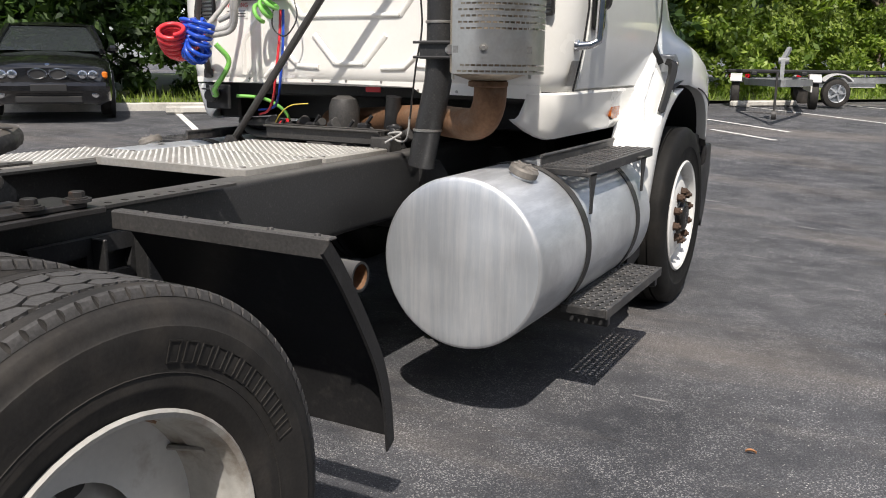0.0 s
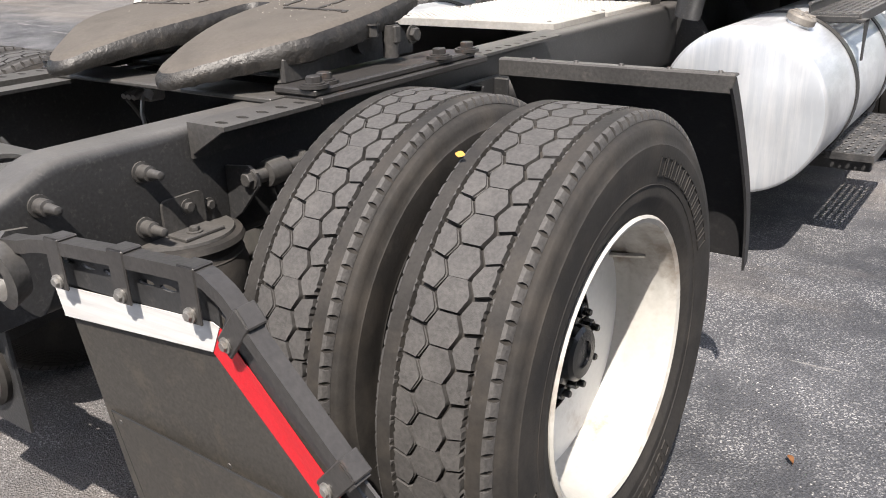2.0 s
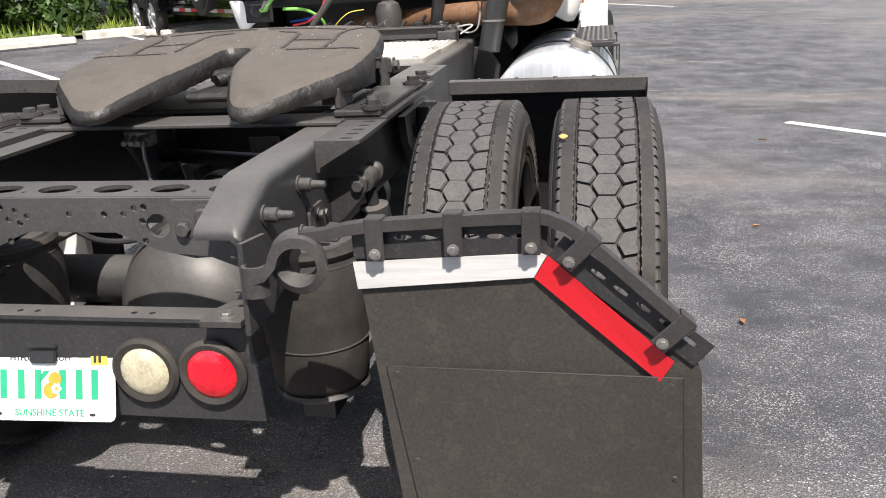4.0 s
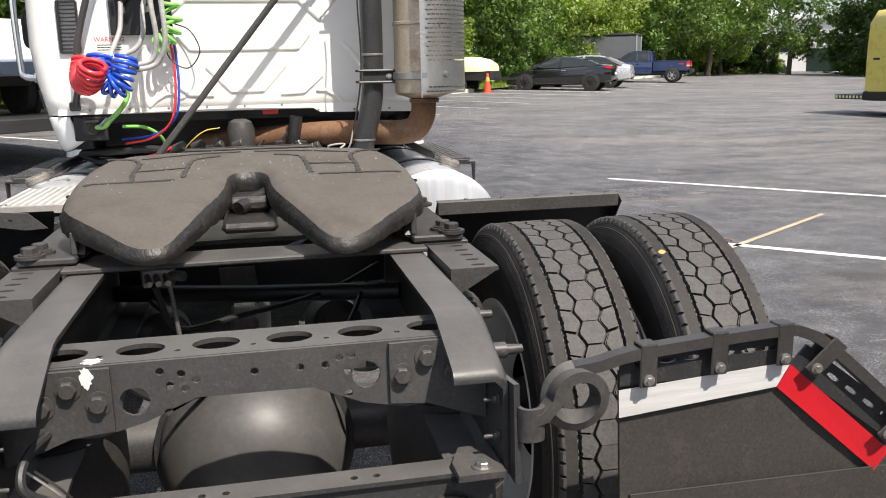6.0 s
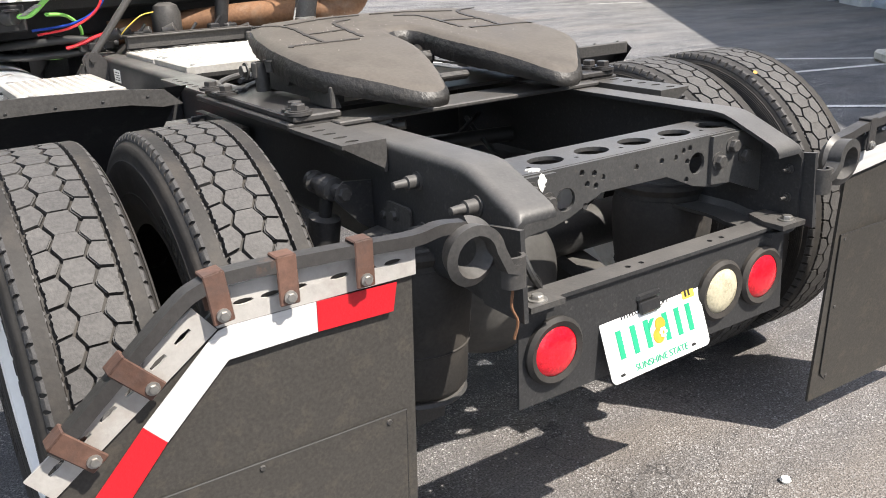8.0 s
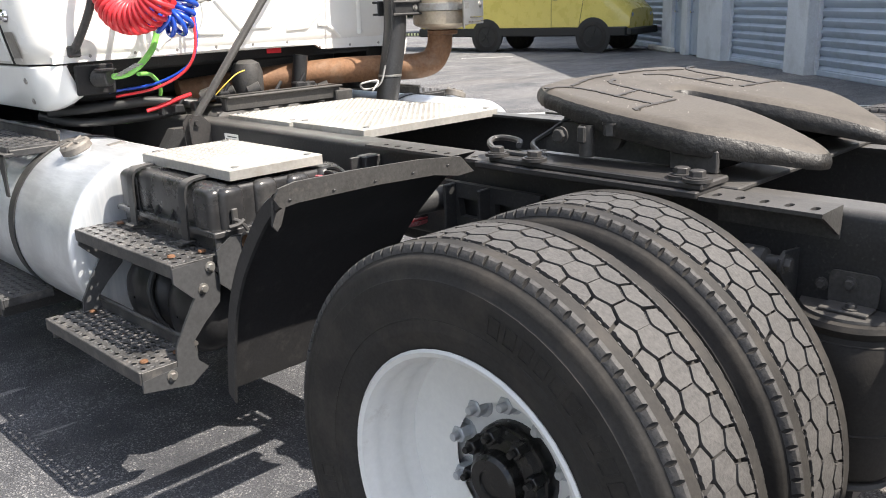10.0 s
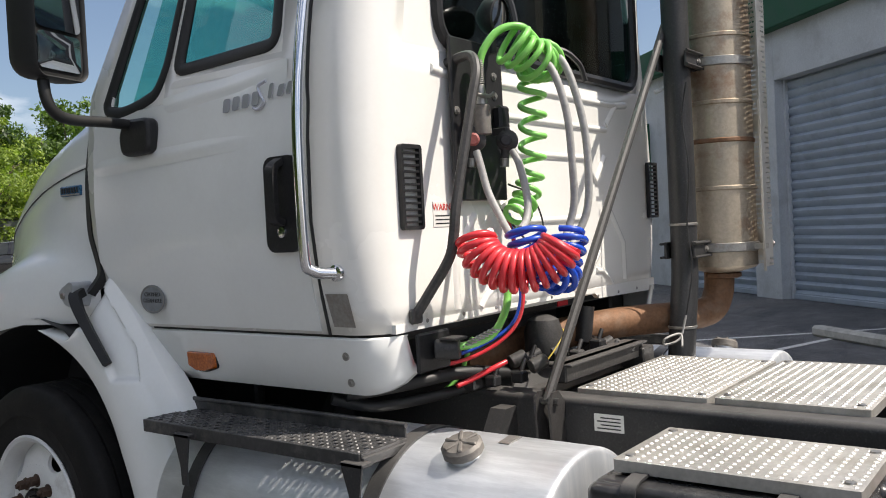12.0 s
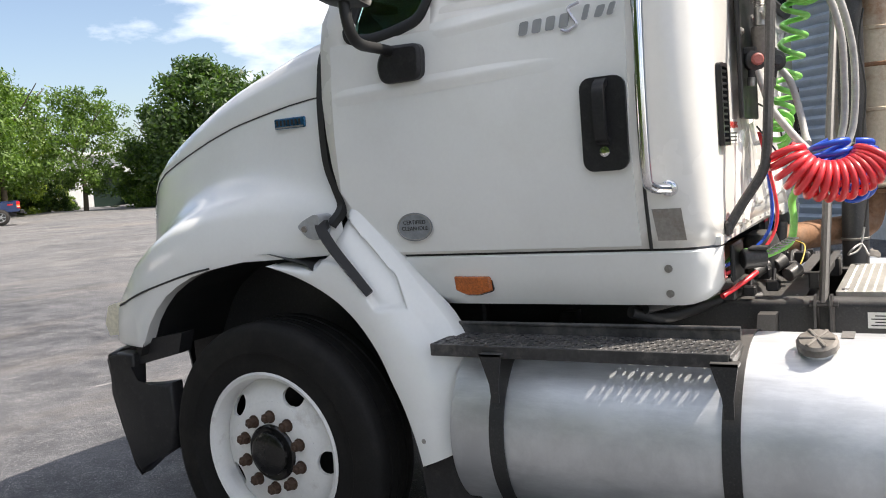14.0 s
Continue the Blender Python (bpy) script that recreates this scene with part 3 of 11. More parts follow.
def holed(bm, outer, holes, axis, d0, d1):
    """A plate with holes right through it."""
    at = PLANES[axis]
    edges, loops = [], []
    for loop in (outer, *holes):
        vs = [bm.verts.new(at(a, b, d0)) for a, b in loop]
        loops.append(vs)
        edges += [bm.edges.new((vs[i], vs[(i + 1) % len(vs)])) for i in range(len(vs))]
    made = [f for f in bmesh.ops.triangle_fill(bm, use_beauty=True, edges=edges)["geom"] if isinstance(f, bmesh.types.BMFace)]
    far = {v: bm.verts.new(at(*[q for q in (v.co.yz if axis == "x" else v.co.xz if axis == "y" else v.co.xy)], d1)) for vs in loops for v in vs}
    for f in made:
        bm.faces.new([far[v] for v in reversed(f.verts)])
    for vs in loops:
        for i in range(len(vs)):
            a, b = vs[i], vs[(i + 1) % len(vs)]
            bm.faces.new((a, b, far[b], far[a]))
    return bm


def hex_bolt(bm, at, direction, r=0.016, h=0.012, washer=0.024, stud=0.0):
    """Washer, hexagon head and stud end in one closed skin."""
    d, fm, o = Vector(direction).normalized(), axes_of(direction), Vector(at)

    def loop(q, z, flat):
        pts = []
        for k in range(12):
            a = math.pi * k / 6
            rr = q * (0.866 if flat and k % 2 else 1.0)
            pts.append(o + fm @ Vector((rr * math.cos(a), rr * math.sin(a), z)))
        return pts
    rows = [loop(washer, -0.002, False), loop(washer, 0.003, False), loop(r, 0.0035, True), loop(r, h, True), loop(r * 0.82, h + 0.002, False)]
    if stud:
        rows += [loop(r * 0.5, h + 0.002, False), loop(r * 0.5, h + stud, False), loop(r * 0.4, h + stud + 0.003, False)]
    vs = grid(bm, rows, close_v=True)
    bm.faces.new(vs[-1])
    return bm


def mirror_x(bm):
    for v in bm.verts:
        v.co.x = -v.co.x
    bmesh.ops.reverse_faces(bm, faces=bm.faces)
    return bm


def text_part(name, words, size, m, mat, parent, depth=0.0015, shear=0.0, bold=0.0):
    cu = bpy.data.curves.new(name, "FONT")
    cu.body, cu.size, cu.extrude, cu.align_x, cu.align_y, cu.shear, cu.offset = words, size, depth, "CENTER", "CENTER", shear, bold
    tmp = bpy.data.objects.new(name, cu)
    me = bpy.data.meshes.new_from_object(tmp)
    bpy.data.objects.remove(tmp)
    bpy.data.curves.remove(cu)
    me.materials.clear()
    me.materials.append(mat)
    ob = new(name, me)
    ob.parent, ob.matrix_basis = parent, m
    return ob


def rounded(poly, r, n=5):
    """Outline with its corners rounded."""
    out = []
    for i in range(len(poly)):
        a, b, c = Vector(poly[i - 1]), Vector(poly[i]), Vector(poly[(i + 1) % len(poly)])
        u, v = (a - b), (c - b)
        q = min(r, u.length * 0.45, v.length * 0.45)
        p0, p1 = b + u.normalized() * q, b + v.normalized() * q
        for k in range(n + 1):
            t = k / n
            out.append(tuple(p0 * (1 - t) ** 2 + b * 2 * t * (1 - t) + p1 * t * t))
    return out


def shrunk(loop, d):
    """Outline moved inwards by d."""
    area = sum(loop[i - 1][0] * loop[i][1] - loop[i][0] * loop[i - 1][1] for i in range(len(loop)))
    sg = 1 if area > 0 else -1
    out = []
    for i in range(len(loop)):
        a, b = Vector(loop[i - 1]), Vector(loop[(i + 1) % len(loop)])
        t = (b - a).normalized()
        out.append((loop[i][0] - sg * t.y * d, loop[i][1] + sg * t.x * d))
    return out


def lerp_table(table, x):
    xs = [r[0] for r in table]
    return [float(np.interp(x, xs, [r[k] for r in table])) for k in range(1, len(table[0]))]


def ground_z(x, y):
    """The lot is level under the truck and rises gently towards its far corner."""
    d = (y - x) * 0.7071 - 3.0
    return 0.75 * (1 - math.exp(-d / 11.0)) if d > 0 else 0.0

# ---- the tractor unit ----
truck = thing("semi_truck", "white day-cab semi truck tractor with dusty black frame and aluminium tanks", "truck")
AXLE_Y, AXLE_Z, TYRE_R = -0.10, 0.515, 0.515
FRONT_Y = 4.02


def frame_rail(side):
    """A pressed channel with rounded bends; its top dips towards the tail."""
    bm = bmesh.new()

    def section(y, top, low):
        r, w, th = 0.024, 0.097, 0.009
        pts = []
        for k in range(6):
            a = math.pi / 2 * k / 5
            pts.append((0.432 - r + r * math.sin(a), top - r + r * math.cos(a)))
        for k in range(4):
            a = math.pi / 2 * k / 3
            pts.append((0.432 - r + r * math.cos(a), low + r - r * math.sin(a)))
        back = [(0.432 - w, low), (0.432 - w, low + th), (0.432 - r, low + th), (0.432 - th, low + r), (0.432 - th, top - r), (0.432 - r, top - th), (0.432 - w, top - th), (0.432 - w, top)]
        return [(side * x, y, z) for x, z in pts + back]
    stations = [(4.75, 1.0, 0.73), (3.0, 1.0, 0.73), (1.0, 1.0, 0.73), (-0.735, 1.0, 0.73), (-0.765, 0.997, 0.727), (-0.79, 0.989, 0.722), (-0.90, 0.944, 0.72), (-0.918, 0.935, 0.72), (-0.928, 0.922, 0.722)]
    rows = grid(bm, [section(*q) for q in stations], close_v=True)
    bm.faces.new(rows[0])
    bm.faces.new(rows[-1])
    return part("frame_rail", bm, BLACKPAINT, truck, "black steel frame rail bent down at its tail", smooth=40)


rail_r, rail_l = frame_rail(1), frame_rail(-1)


def crossmembers():
    # pierced rear crossmember
    bm = bmesh.new()
    face = [(-0.40, 0.965), (0.40, 0.965), (0.40, 0.845), (0.27, 0.835), (0.19, 0.852), (0.10, 0.890), (-0.10, 0.892), (-0.19, 0.855), (-0.27, 0.835), (-0.40, 0.842)]
    holes = [circle(-0.205, 0.895, 0.026), circle(0.198, 0.905, 0.026)]
    for x, z in ((-0.16, 0.945), (-0.145, 0.918), (-0.125, 0.938), (-0.12, 0.91), (-0.10, 0.925), (0.08, 0.93), (0.125, 0.93), (0.15, 0.942), (0.165, 0.915), (0.172, 0.945), (-0.15, 0.87), (0.165, 0.872), (0.0, 0.93)):
        holes.append(circle(x, z, 0.0075, 8))
    holed(bm, face, holes, "y", -0.808, -0.800)
    top = [(-0.405, -0.800), (0.405, -0.800), (0.405, -0.665), (-0.405, -0.665)]
    holed(bm, top, [circle(-0.33 + 0.132 * i, -0.735, 0.043, 16, 0.034) for i in range(6)] + [circle(-0.264 + 0.132 * i, -0.76, 0.006, 6) for i in range(5)], "z", 0.957, 0.966)
    prism(bm, [(-0.405, 0.87), (0.405, 0.87), (0.405, 0.957), (-0.405, 0.957)], "y", -0.665, -0.672)
    cm = part("crossmember", bm, SUNLITBLACK, truck, "pierced black steel crossmember with round holes")
    for s in (1, -1):
        b2 = bmesh.new()
        prism(b2, [(s * 0.240, 0.962), (s * 0.421, 0.962), (s * 0.421, 0.80), (s * 0.31, 0.842), (s * 0.240, 0.848)], "y", -0.818, -0.8085)
        part("bracket", b2, SUNLITBLACK, cm)
        for x, z in ((0.262, 0.902), (0.308, 0.932), (0.353, 0.902)):
            b3 = bmesh.new()
            hex_bolt(b3, (s * x, -0.818, z), (0, -1, 0), 0.0155, 0.014, 0.022)
            part("bolt", b3, DUSTYBLACK, cm)
    b4 = bmesh.new()
    rr = np.random.default_rng(4)
    blob = [(-0.278 + (0.006 + 0.007 * rr.random()) * math.cos(a), 0.948 + (0.012 + 0.010 * rr.random()) * math.sin(a)) for a in [2 * math.pi * k / 22 for k in range(22)]]
    prism(b4, blob, "y", -0.8195, -0.8175)
    blob = [(-0.272 + (0.008 + 0.013 * rr.random()) * math.cos(a), -0.785 + (0.008 + 0.012 * rr.random()) * math.sin(a)) for a in [2 * math.pi * k / 22 for k in range(22)]]
    prism(b4, blob, "z", 0.9655, 0.9675)
    part("paint_spill", b4, LABEL, cm, "spilt white paint")
    # other crossmembers
    for y, z0, z1 in ((0.55, 0.76, 0.96), (2.25, 0.80, 0.98), (3.3, 0.75, 0.95)):
        b5 = bmesh.new()
        box(b5, (-0.42, y - 0.07, z0), (0.42, y - 0.06, z1))
        box(b5, (-0.42, y - 0.07, z1 - 0.01), (0.42, y + 0.07, z1))
        part("crossmember", b5, BLACKPAINT, truck)


crossmembers()


def light_bar():
    bm = bmesh.new()
    poly = [(-0.412, 0.735), (0.412, 0.735), (0.424, 0.515), (-0.412, 0.515)]
    holes = [circle(x, 0.625, 0.062, 22) for x in (-0.325, 0.178, 0.325)]
    holed(bm, poly, holes, "y", -0.905, -0.899)
    holed(bm, [(-0.412, -0.915), (0.412, -0.915), (0.412, -0.855), (-0.412, -0.855)], [circle(x, -0.888, 0.007, 8) for x in (-0.10, -0.06, 0.16, 0.20)], "z", 0.7355, 0.744)
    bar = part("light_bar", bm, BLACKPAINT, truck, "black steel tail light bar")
    for s in (1, -1):
        b2 = bmesh.new()
        prism(b2, [(s * 0.335, -0.955), (s * 0.42, -0.955), (s * 0.42, -0.84), (s * 0.36, -0.84), (s * 0.335, -0.90)], "z", 0.745, 0.757)
        part("gusset", b2, DUSTYBLACK, bar)
        b3 = bmesh.new()
        hex_bolt(b3, (s * 0.384, -0.93, 0.757), (0, 0, 1), 0.013, 0.01, 0.02)
        part("bolt", b3, STEEL, bar)
        b3 = bmesh.new()
        prism(b3, [(-0.965, 0.735), (-0.84, 0.735), (-0.80, 0.80), (-0.84, 0.90), (-0.955, 0.915)], "x", s * 0.4335, s * 0.444)
        part("end_plate", b3, BLACKPAINT, bar)
        for z in (0.80, 0.87):
            b3 = bmesh.new()
            hex_bolt(b3, (s * 0.42, -0.90, z), (-s, 0, 0), 0.008, 0.007, 0.011, 0.016)
            part("bolt", b3, DUSTYBLACK, bar)
    for x, mat, lab in ((-0.325, REDLENS, "red round tail light"), (0.325, REDLENS, "red round tail light"), (0.178, DUSTYLENS, "yellowed clear reversing light")):
        b2 = bmesh.new()
        lathe(b2, (x, -0.885, 0.625), (0, -1, 0), [(0.060, 0), (0.072, 0.012), (0.074, 0.030), (0.066, 0.038), (0.054, 0.034), (0.053, 0.02)], 32)
        lamp = part("tail_light", b2, RUBBER, bar, lab)
        b2 = bmesh.new()
        lathe(b2, (x, -0.905, 0.625), (0, -1, 0), [(0.054, 0), (0.054, 0.012), (0.045, 0.019), (0.025, 0.022), (0.004, 0.023)], 32, False, True)
        part("lens", b2, mat, lamp)


light_bar()


def number_plate():
    m = Matrix.Translation((-0.043, -0.922, 0.590)) @ Euler((radians(90 - 19), radians(-1.6), 0)).to_matrix().to_4x4()
    holder = new("number_plate")
    holder.parent, holder["label"] = truck, "white number plate with green print, hung loosely"
    holder.matrix_basis = m
    bm = bmesh.new()
    w, h = 0.1525, 0.076
    prism(bm, round_rect(-w, -h, w, h, 0.014), "z", 0, 0.0016)
    part("sheet", bm, PLATEWHITE, holder)
    # registration characters as plain bars
    for i, x in enumerate((-0.108, -0.066, -0.026, 0.032, 0.07, 0.106)):
        bm = bmesh.new()
        box(bm, (x - 0.0080, -0.030, 0.0018), (x + 0.0080, 0.032, 0.0030), 0.001)
        part("bar", bm, PLATEGREEN, holder)
    text_part("state_words", "SUNSHINE STATE", 0.021, Matrix.Translation((0, -0.059, 0.002)), PLATEGREEN, holder)
    text_part("site_words", "MYFLORIDA.COM", 0.018, Matrix.Translation((-0.02, 0.056, 0.002)), INK, holder)
    bm = bmesh.new()
    prism(bm, round_rect(0.098, 0.042, 0.136, 0.072, 0.003), "z", 0.0017, 0.0028)
    st = part("sticker", bm, YELLOW, holder, "yellow expiry sticker")
    bm = bmesh.new()
    for x in (0.108, 0.119):
        box(bm, (x - 0.003, 0.047, 0.003), (x + 0.003, 0.067, 0.0036), 0.0003)
    part("bar", bm, INK, st)
    for x, y, r in ((0.004, -0.012, 0.017), (0.014, 0.012, 0.015)):
        bm = bmesh.new()
        prism(bm, circle(x, y, r, 18), "z", 0.0018, 0.0032 + (y > 0) * 0.0004)
        part("orange", bm, ORANGE, holder)
    bm = bmesh.new()
    for a in range(6):
        x, y = 0.018 + 0.008 * math.cos(a), -0.008 + 0.008 * math.sin(a)
        prism(bm, circle(x, y, 0.0042, 8), "z", 0.0034, 0.0042)
    part("blossom", bm, PLATEWHITE, holder)
    bm = bmesh.new()
    prism(bm, [(-0.022, 0.004), (-0.008, 0.018), (0.002, 0.03), (-0.010, 0.030), (-0.020, 0.020)], "z", 0.0018, 0.0030)
    part("leaf", bm, PLATEGREEN, holder)
    for x, y in ((-0.12, 0.062), (0.085, 0.062), (-0.12, -0.062), (0.10, -0.062)):
        bm = bmesh.new()
        prism(bm, round_rect(x - 0.007, y - 0.0032, x + 0.007, y + 0.0032, 0.003, 2), "z", 0.0018, 0.0026)
        part("slot", bm, INK, holder)
    bm = bmesh.new()
    box(bm, (-0.040, 0.046, 0.002), (0.022, 0.074, 0.014), 0.004)
    box(bm, (-0.045, 0.074, -0.004), (0.027, 0.094, 0.018), 0.006)
    box(bm, (-0.020, 0.094, 0.0), (0.006, 0.106, 0.012), 0.004)
    part("plate_light", bm, PLASTIC, holder, "black number plate light and clip")


number_plate()


# ---- wheels ----
def tyre_mesh():
    """One drive tyre about the x axis, outer face towards +x, centred on its own middle."""
    bm = bmesh.new()
    R, w = TYRE_R, 0.135
    g = R - 0.0125
    prof = [(0.292, -0.105), (0.300, -0.112), (0.330, -0.120), (0.395, -0.134), (0.440, -0.137), (0.470, -0.131), (0.4800, -0.1290), (0.4770, -0.1255), (0.4830, -0.1250), (R - 0.019, -0.1165), (R - 0.014, -0.1135), (R - 0.008, -0.1075), (R, -0.1050), (R, -0.076), (g, -0.073),
            (g, 0.073), (R, 0.076), (R, 0.1050), (R - 0.008, 0.1075), (R - 0.014, 0.1135), (R - 0.019, 0.1165), (0.489, 0.1232), (0.4865, 0.1266), (0.470, 0.1310), (0.4535, 0.1338), (0.451, 0.1366), (0.440, 0.1375), (0.395, 0.134), (0.360, 0.127), (0.352, 0.129), (0.344, 0.127), (0.330, 0.120), (0.300, 0.112), (0.292, 0.105)]
    lathe(bm, (0, 0, 0), (1, 0, 0), prof, 72)
    return mesh_of("tyre", bm, RUBBER, 40)


def tread_mesh():
    """Hexagonal blocks between the ribs, with bites along the shoulders."""
    bm = bmesh.new()
    R, g, n = TYRE_R + 0.001, TYRE_R - 0.015, 56
    step = 2 * math.pi / n

    def block(outline, r1, r0):
        top = [bm.verts.new((x, r1 * math.sin(a), r1 * math.cos(a))) for x, a in outline]
        low = [bm.verts.new((x * 1.0, r0 * math.sin(a), r0 * math.cos(a))) for x, a in outline]
        bm.faces.new(top)
        for i in range(len(outline)):
            j = (i + 1) % len(outline)
            bm.faces.new((top[i], top[j], low[j], low[i]))

    wf, wp, W2, gz = 0.0180, 0.0305, 0.0676, 0.0094
    for i in range(n):
        a0 = i * step + 0.002 * math.sin(i * 2.4)
        cross, lateral = 0.0013 / R, 0.0031 / R
        half = step / 2 - cross
        # middle column: hexagons with their points across the tread
        block([(wf, a0 + half), (wp, a0 + step * 0.06), (wp, a0 - step * 0.06), (wf, a0 - half), (-wf, a0 - half), (-wp, a0 - step * 0.06), (-wp, a0 + step * 0.06), (-wf, a0 + half)], R, g)
        # side columns point into the zigzag; their outer edge is toothed
        for side in (1, -1):
            lo, hi = a0 + lateral, a0 + step - lateral
            teeth = []
            for k in range(9):
                bite = (0.0012, 0.0040, 0.0026)[(k + i) % 3] if k % 2 else 0.0008 * ((k + 2 * i) % 3)
                teeth.append((side * (W2 - bite), hi + step * 0.10 - (hi - lo) * (k + 0.25 * math.sin(k * 3.1 + i)) / 8))
            out = [(side * (wp + gz), lo), (side * (wf + gz), a0 + step * 0.44), (side * (wf + gz), a0 + step * 0.56), (side * (wp + gz), hi)] + teeth
            block(out, R, g)
            # ledge half way down the zigzag groove
            block([(side * (wp + gz - 0.0026), lo + step * 0.02), (side * (wf + gz - 0.0026), a0 + step * 0.44), (side * (wf + gz - 0.0026), a0 + step * 0.56), (side * (wp + gz - 0.0026), hi - step * 0.02), (side * (wp + gz + 0.001), hi), (side * (wf + gz + 0.001), a0 + step * 0.56), (side * (wf + gz + 0.001), a0 + step * 0.44), (side * (wp + gz + 0.001), lo)], R - 0.0045, g)
            # toothed inner edge of the shoulder rib
            for k in (0, 1, 3) if i % 2 else (0, 2):
                b0 = a0 + step * (k + 0.2 * math.sin(i * 1.7 + k)) / 4
                block([(side * 0.0770, b0), (side * 0.0742, b0 + step * 0.05), (side * 0.0740, b0 + step * 0.13), (side * 0.0770, b0 + step * 0.19)], R - 0.0005, g)
    return mesh_of("tread", bm, TREAD, 30)


def shoulder_mesh():
    """Half-round bites along the tyre's shoulders, as small raised teeth."""
    bm = bmesh.new()
    n = 104
    for side in (-1, 1):
        for i in range(n):
            a0, da = 2 * math.pi * i / n, 2 * math.pi / n * 0.38
            pts = []
            for x, r in ((0.1046, TYRE_R + 0.0003), (0.1108, TYRE_R - 0.0030), (0.1152, TYRE_R - 0.010), (0.1170, TYRE_R - 0.018)):
                k = da * (1.2 if r > TYRE_R - 0.001 else 0.92 if r > TYRE_R - 0.012 else 1.25)
                pts.append([(side * x, r * math.sin(a0 + q), r * math.cos(a0 + q)) for q in (-k, k)])
            top = grid(bm, pts)
            for e in (0, 1):
                low = [bm.verts.new((v.co.x - side * 0.004, v.co.y * 0.975, v.co.z * 0.975)) for v in (r[e] for r in top)]
                for j in range(len(low) - 1):
                    bm.faces.new((top[j][e], top[j + 1][e], low[j + 1], low[j]))
    bmesh.ops.recalc_face_normals(bm, faces=bm.faces)
    return mesh_of("shoulder_lug", bm, TREAD, 30)


def drive_rim_mesh(paint):
    """Deep steel disc wheel, open towards +x."""
    bm = bmesh.new()
    prof = [(0.292, 0.104), (0.306, 0.108), (0.310, 0.118), (0.304, 0.123), (0.294, 0.118), (0.290, 0.098), (0.284, 0.088), (0.287, 0.078), (0.281, 0.062), (0.278, 0.020), (0.281, 0.012), (0.276, 0.0), (0.271, -0.05), (0.258, -0.078), (0.235, -0.084), (0.212, -0.078), (0.190, -0.064), (0.172, -0.056), (0.100, -0.056)]
    lathe(bm, (0, 0, 0), (1, 0, 0), prof, 56)
    return mesh_of("rim", bm, paint, 50)


def inner_side_mesh():
    bm = bmesh.new()
    lathe(bm, (0, 0, 0), (1, 0, 0), [(0.292, -0.104), (0.306, -0.108), (0.304, -0.118), (0.285, -0.11), (0.275, -0.02), (0.15, -0.03)], 40)
    return mesh_of("rim_back", bm, WHEELWHITE, 50)


def marks_mesh():
    """Raised sidewall moulding: plain bars round the face and fine rings."""
    bm = bmesh.new()

    def at(r, a, up=0.0):
        x = float(np.interp(r, [0.33, 0.395, 0.44, 0.47], [0.120, 0.134, 0.137, 0.131]))
        return (x + up, r * math.sin(a), r * math.cos(a))

    def bar(r0, r1, a0, a1):
        for ra, rb, ba, bb in ((r0, r0 + 0.003, a0, a1), (r1 - 0.003, r1, a0, a1), (r0, r1, a0, a0 + 0.007), (r0, r1, a1 - 0.007, a1)):
            lo = [bm.verts.new(at(r, a)) for r, a in ((ra, ba), (rb, ba), (rb, bb), (ra, bb))]
            hi = [bm.verts.new(at(r, a, 0.0022)) for r, a in ((ra, ba), (rb, ba), (rb, bb), (ra, bb))]
            bm.faces.new(hi)
            for k in range(4):
                bm.faces.new((lo[k], lo[(k + 1) % 4], hi[(k + 1) % 4], hi[k]))
    for start, count in ((0.30, 11), (2.55, 6), (3.9, 8)):
        for k in range(count):
            a = start + 0.093 * k
            bar(0.388, 0.428, a, a + 0.066)
    for k in range(26):
        bar(0.347, 0.356, 0.2 + 0.03 * k, 0.2 + 0.03 * k + 0.02)
    for r in (0.372,):
        ring_r = [[at(r + dr, 2 * math.pi * k / 72, up) for k in range(72)] for dr, up in ((-0.002, -0.0003), (0, 0.0016), (0.002, -0.0003))]
        grid(bm, ring_r, close_v=True)
    for k in range(9):
        r = 0.445 + 0.005 * k
        xx = lambda q: float(np.interp(q, [0.44, 0.47, 0.49, 0.505], [0.137, 0.131, 0.124, 0.117]))
        rr = [[(-(xx(r + dr) + up), (r + dr) * math.sin(2 * math.pi * j / 72), (r + dr) * math.cos(2 * math.pi * j / 72)) for j in range(72)] for dr, up in ((-0.0015, -0.0004), (0, 0.0015), (0.0015, -0.0004))]
        grid(bm, rr, close_v=True)
    bmesh.ops.recalc_face_normals(bm, faces=bm.faces)
    return mesh_of("sidewall_moulding", bm, RUBBER, 30)


MARKS_ME = marks_mesh()
TYRE_ME, TREAD_ME, SHOULDER_ME, RIM_ME, RIMBACK_ME = tyre_mesh(), tread_mesh(), shoulder_mesh(), drive_rim_mesh(RIMGREY), inner_side_mesh()
CLEAN_RIM_ME = drive_rim_mesh(WHEELWHITE)


def mesh_child(name, me, parent, m=None, label=""):
    o = new(name, me)
    o.parent = parent
    if m is not None:
        o.matrix_basis = m
    if label:
        o["label"] = label
    return o


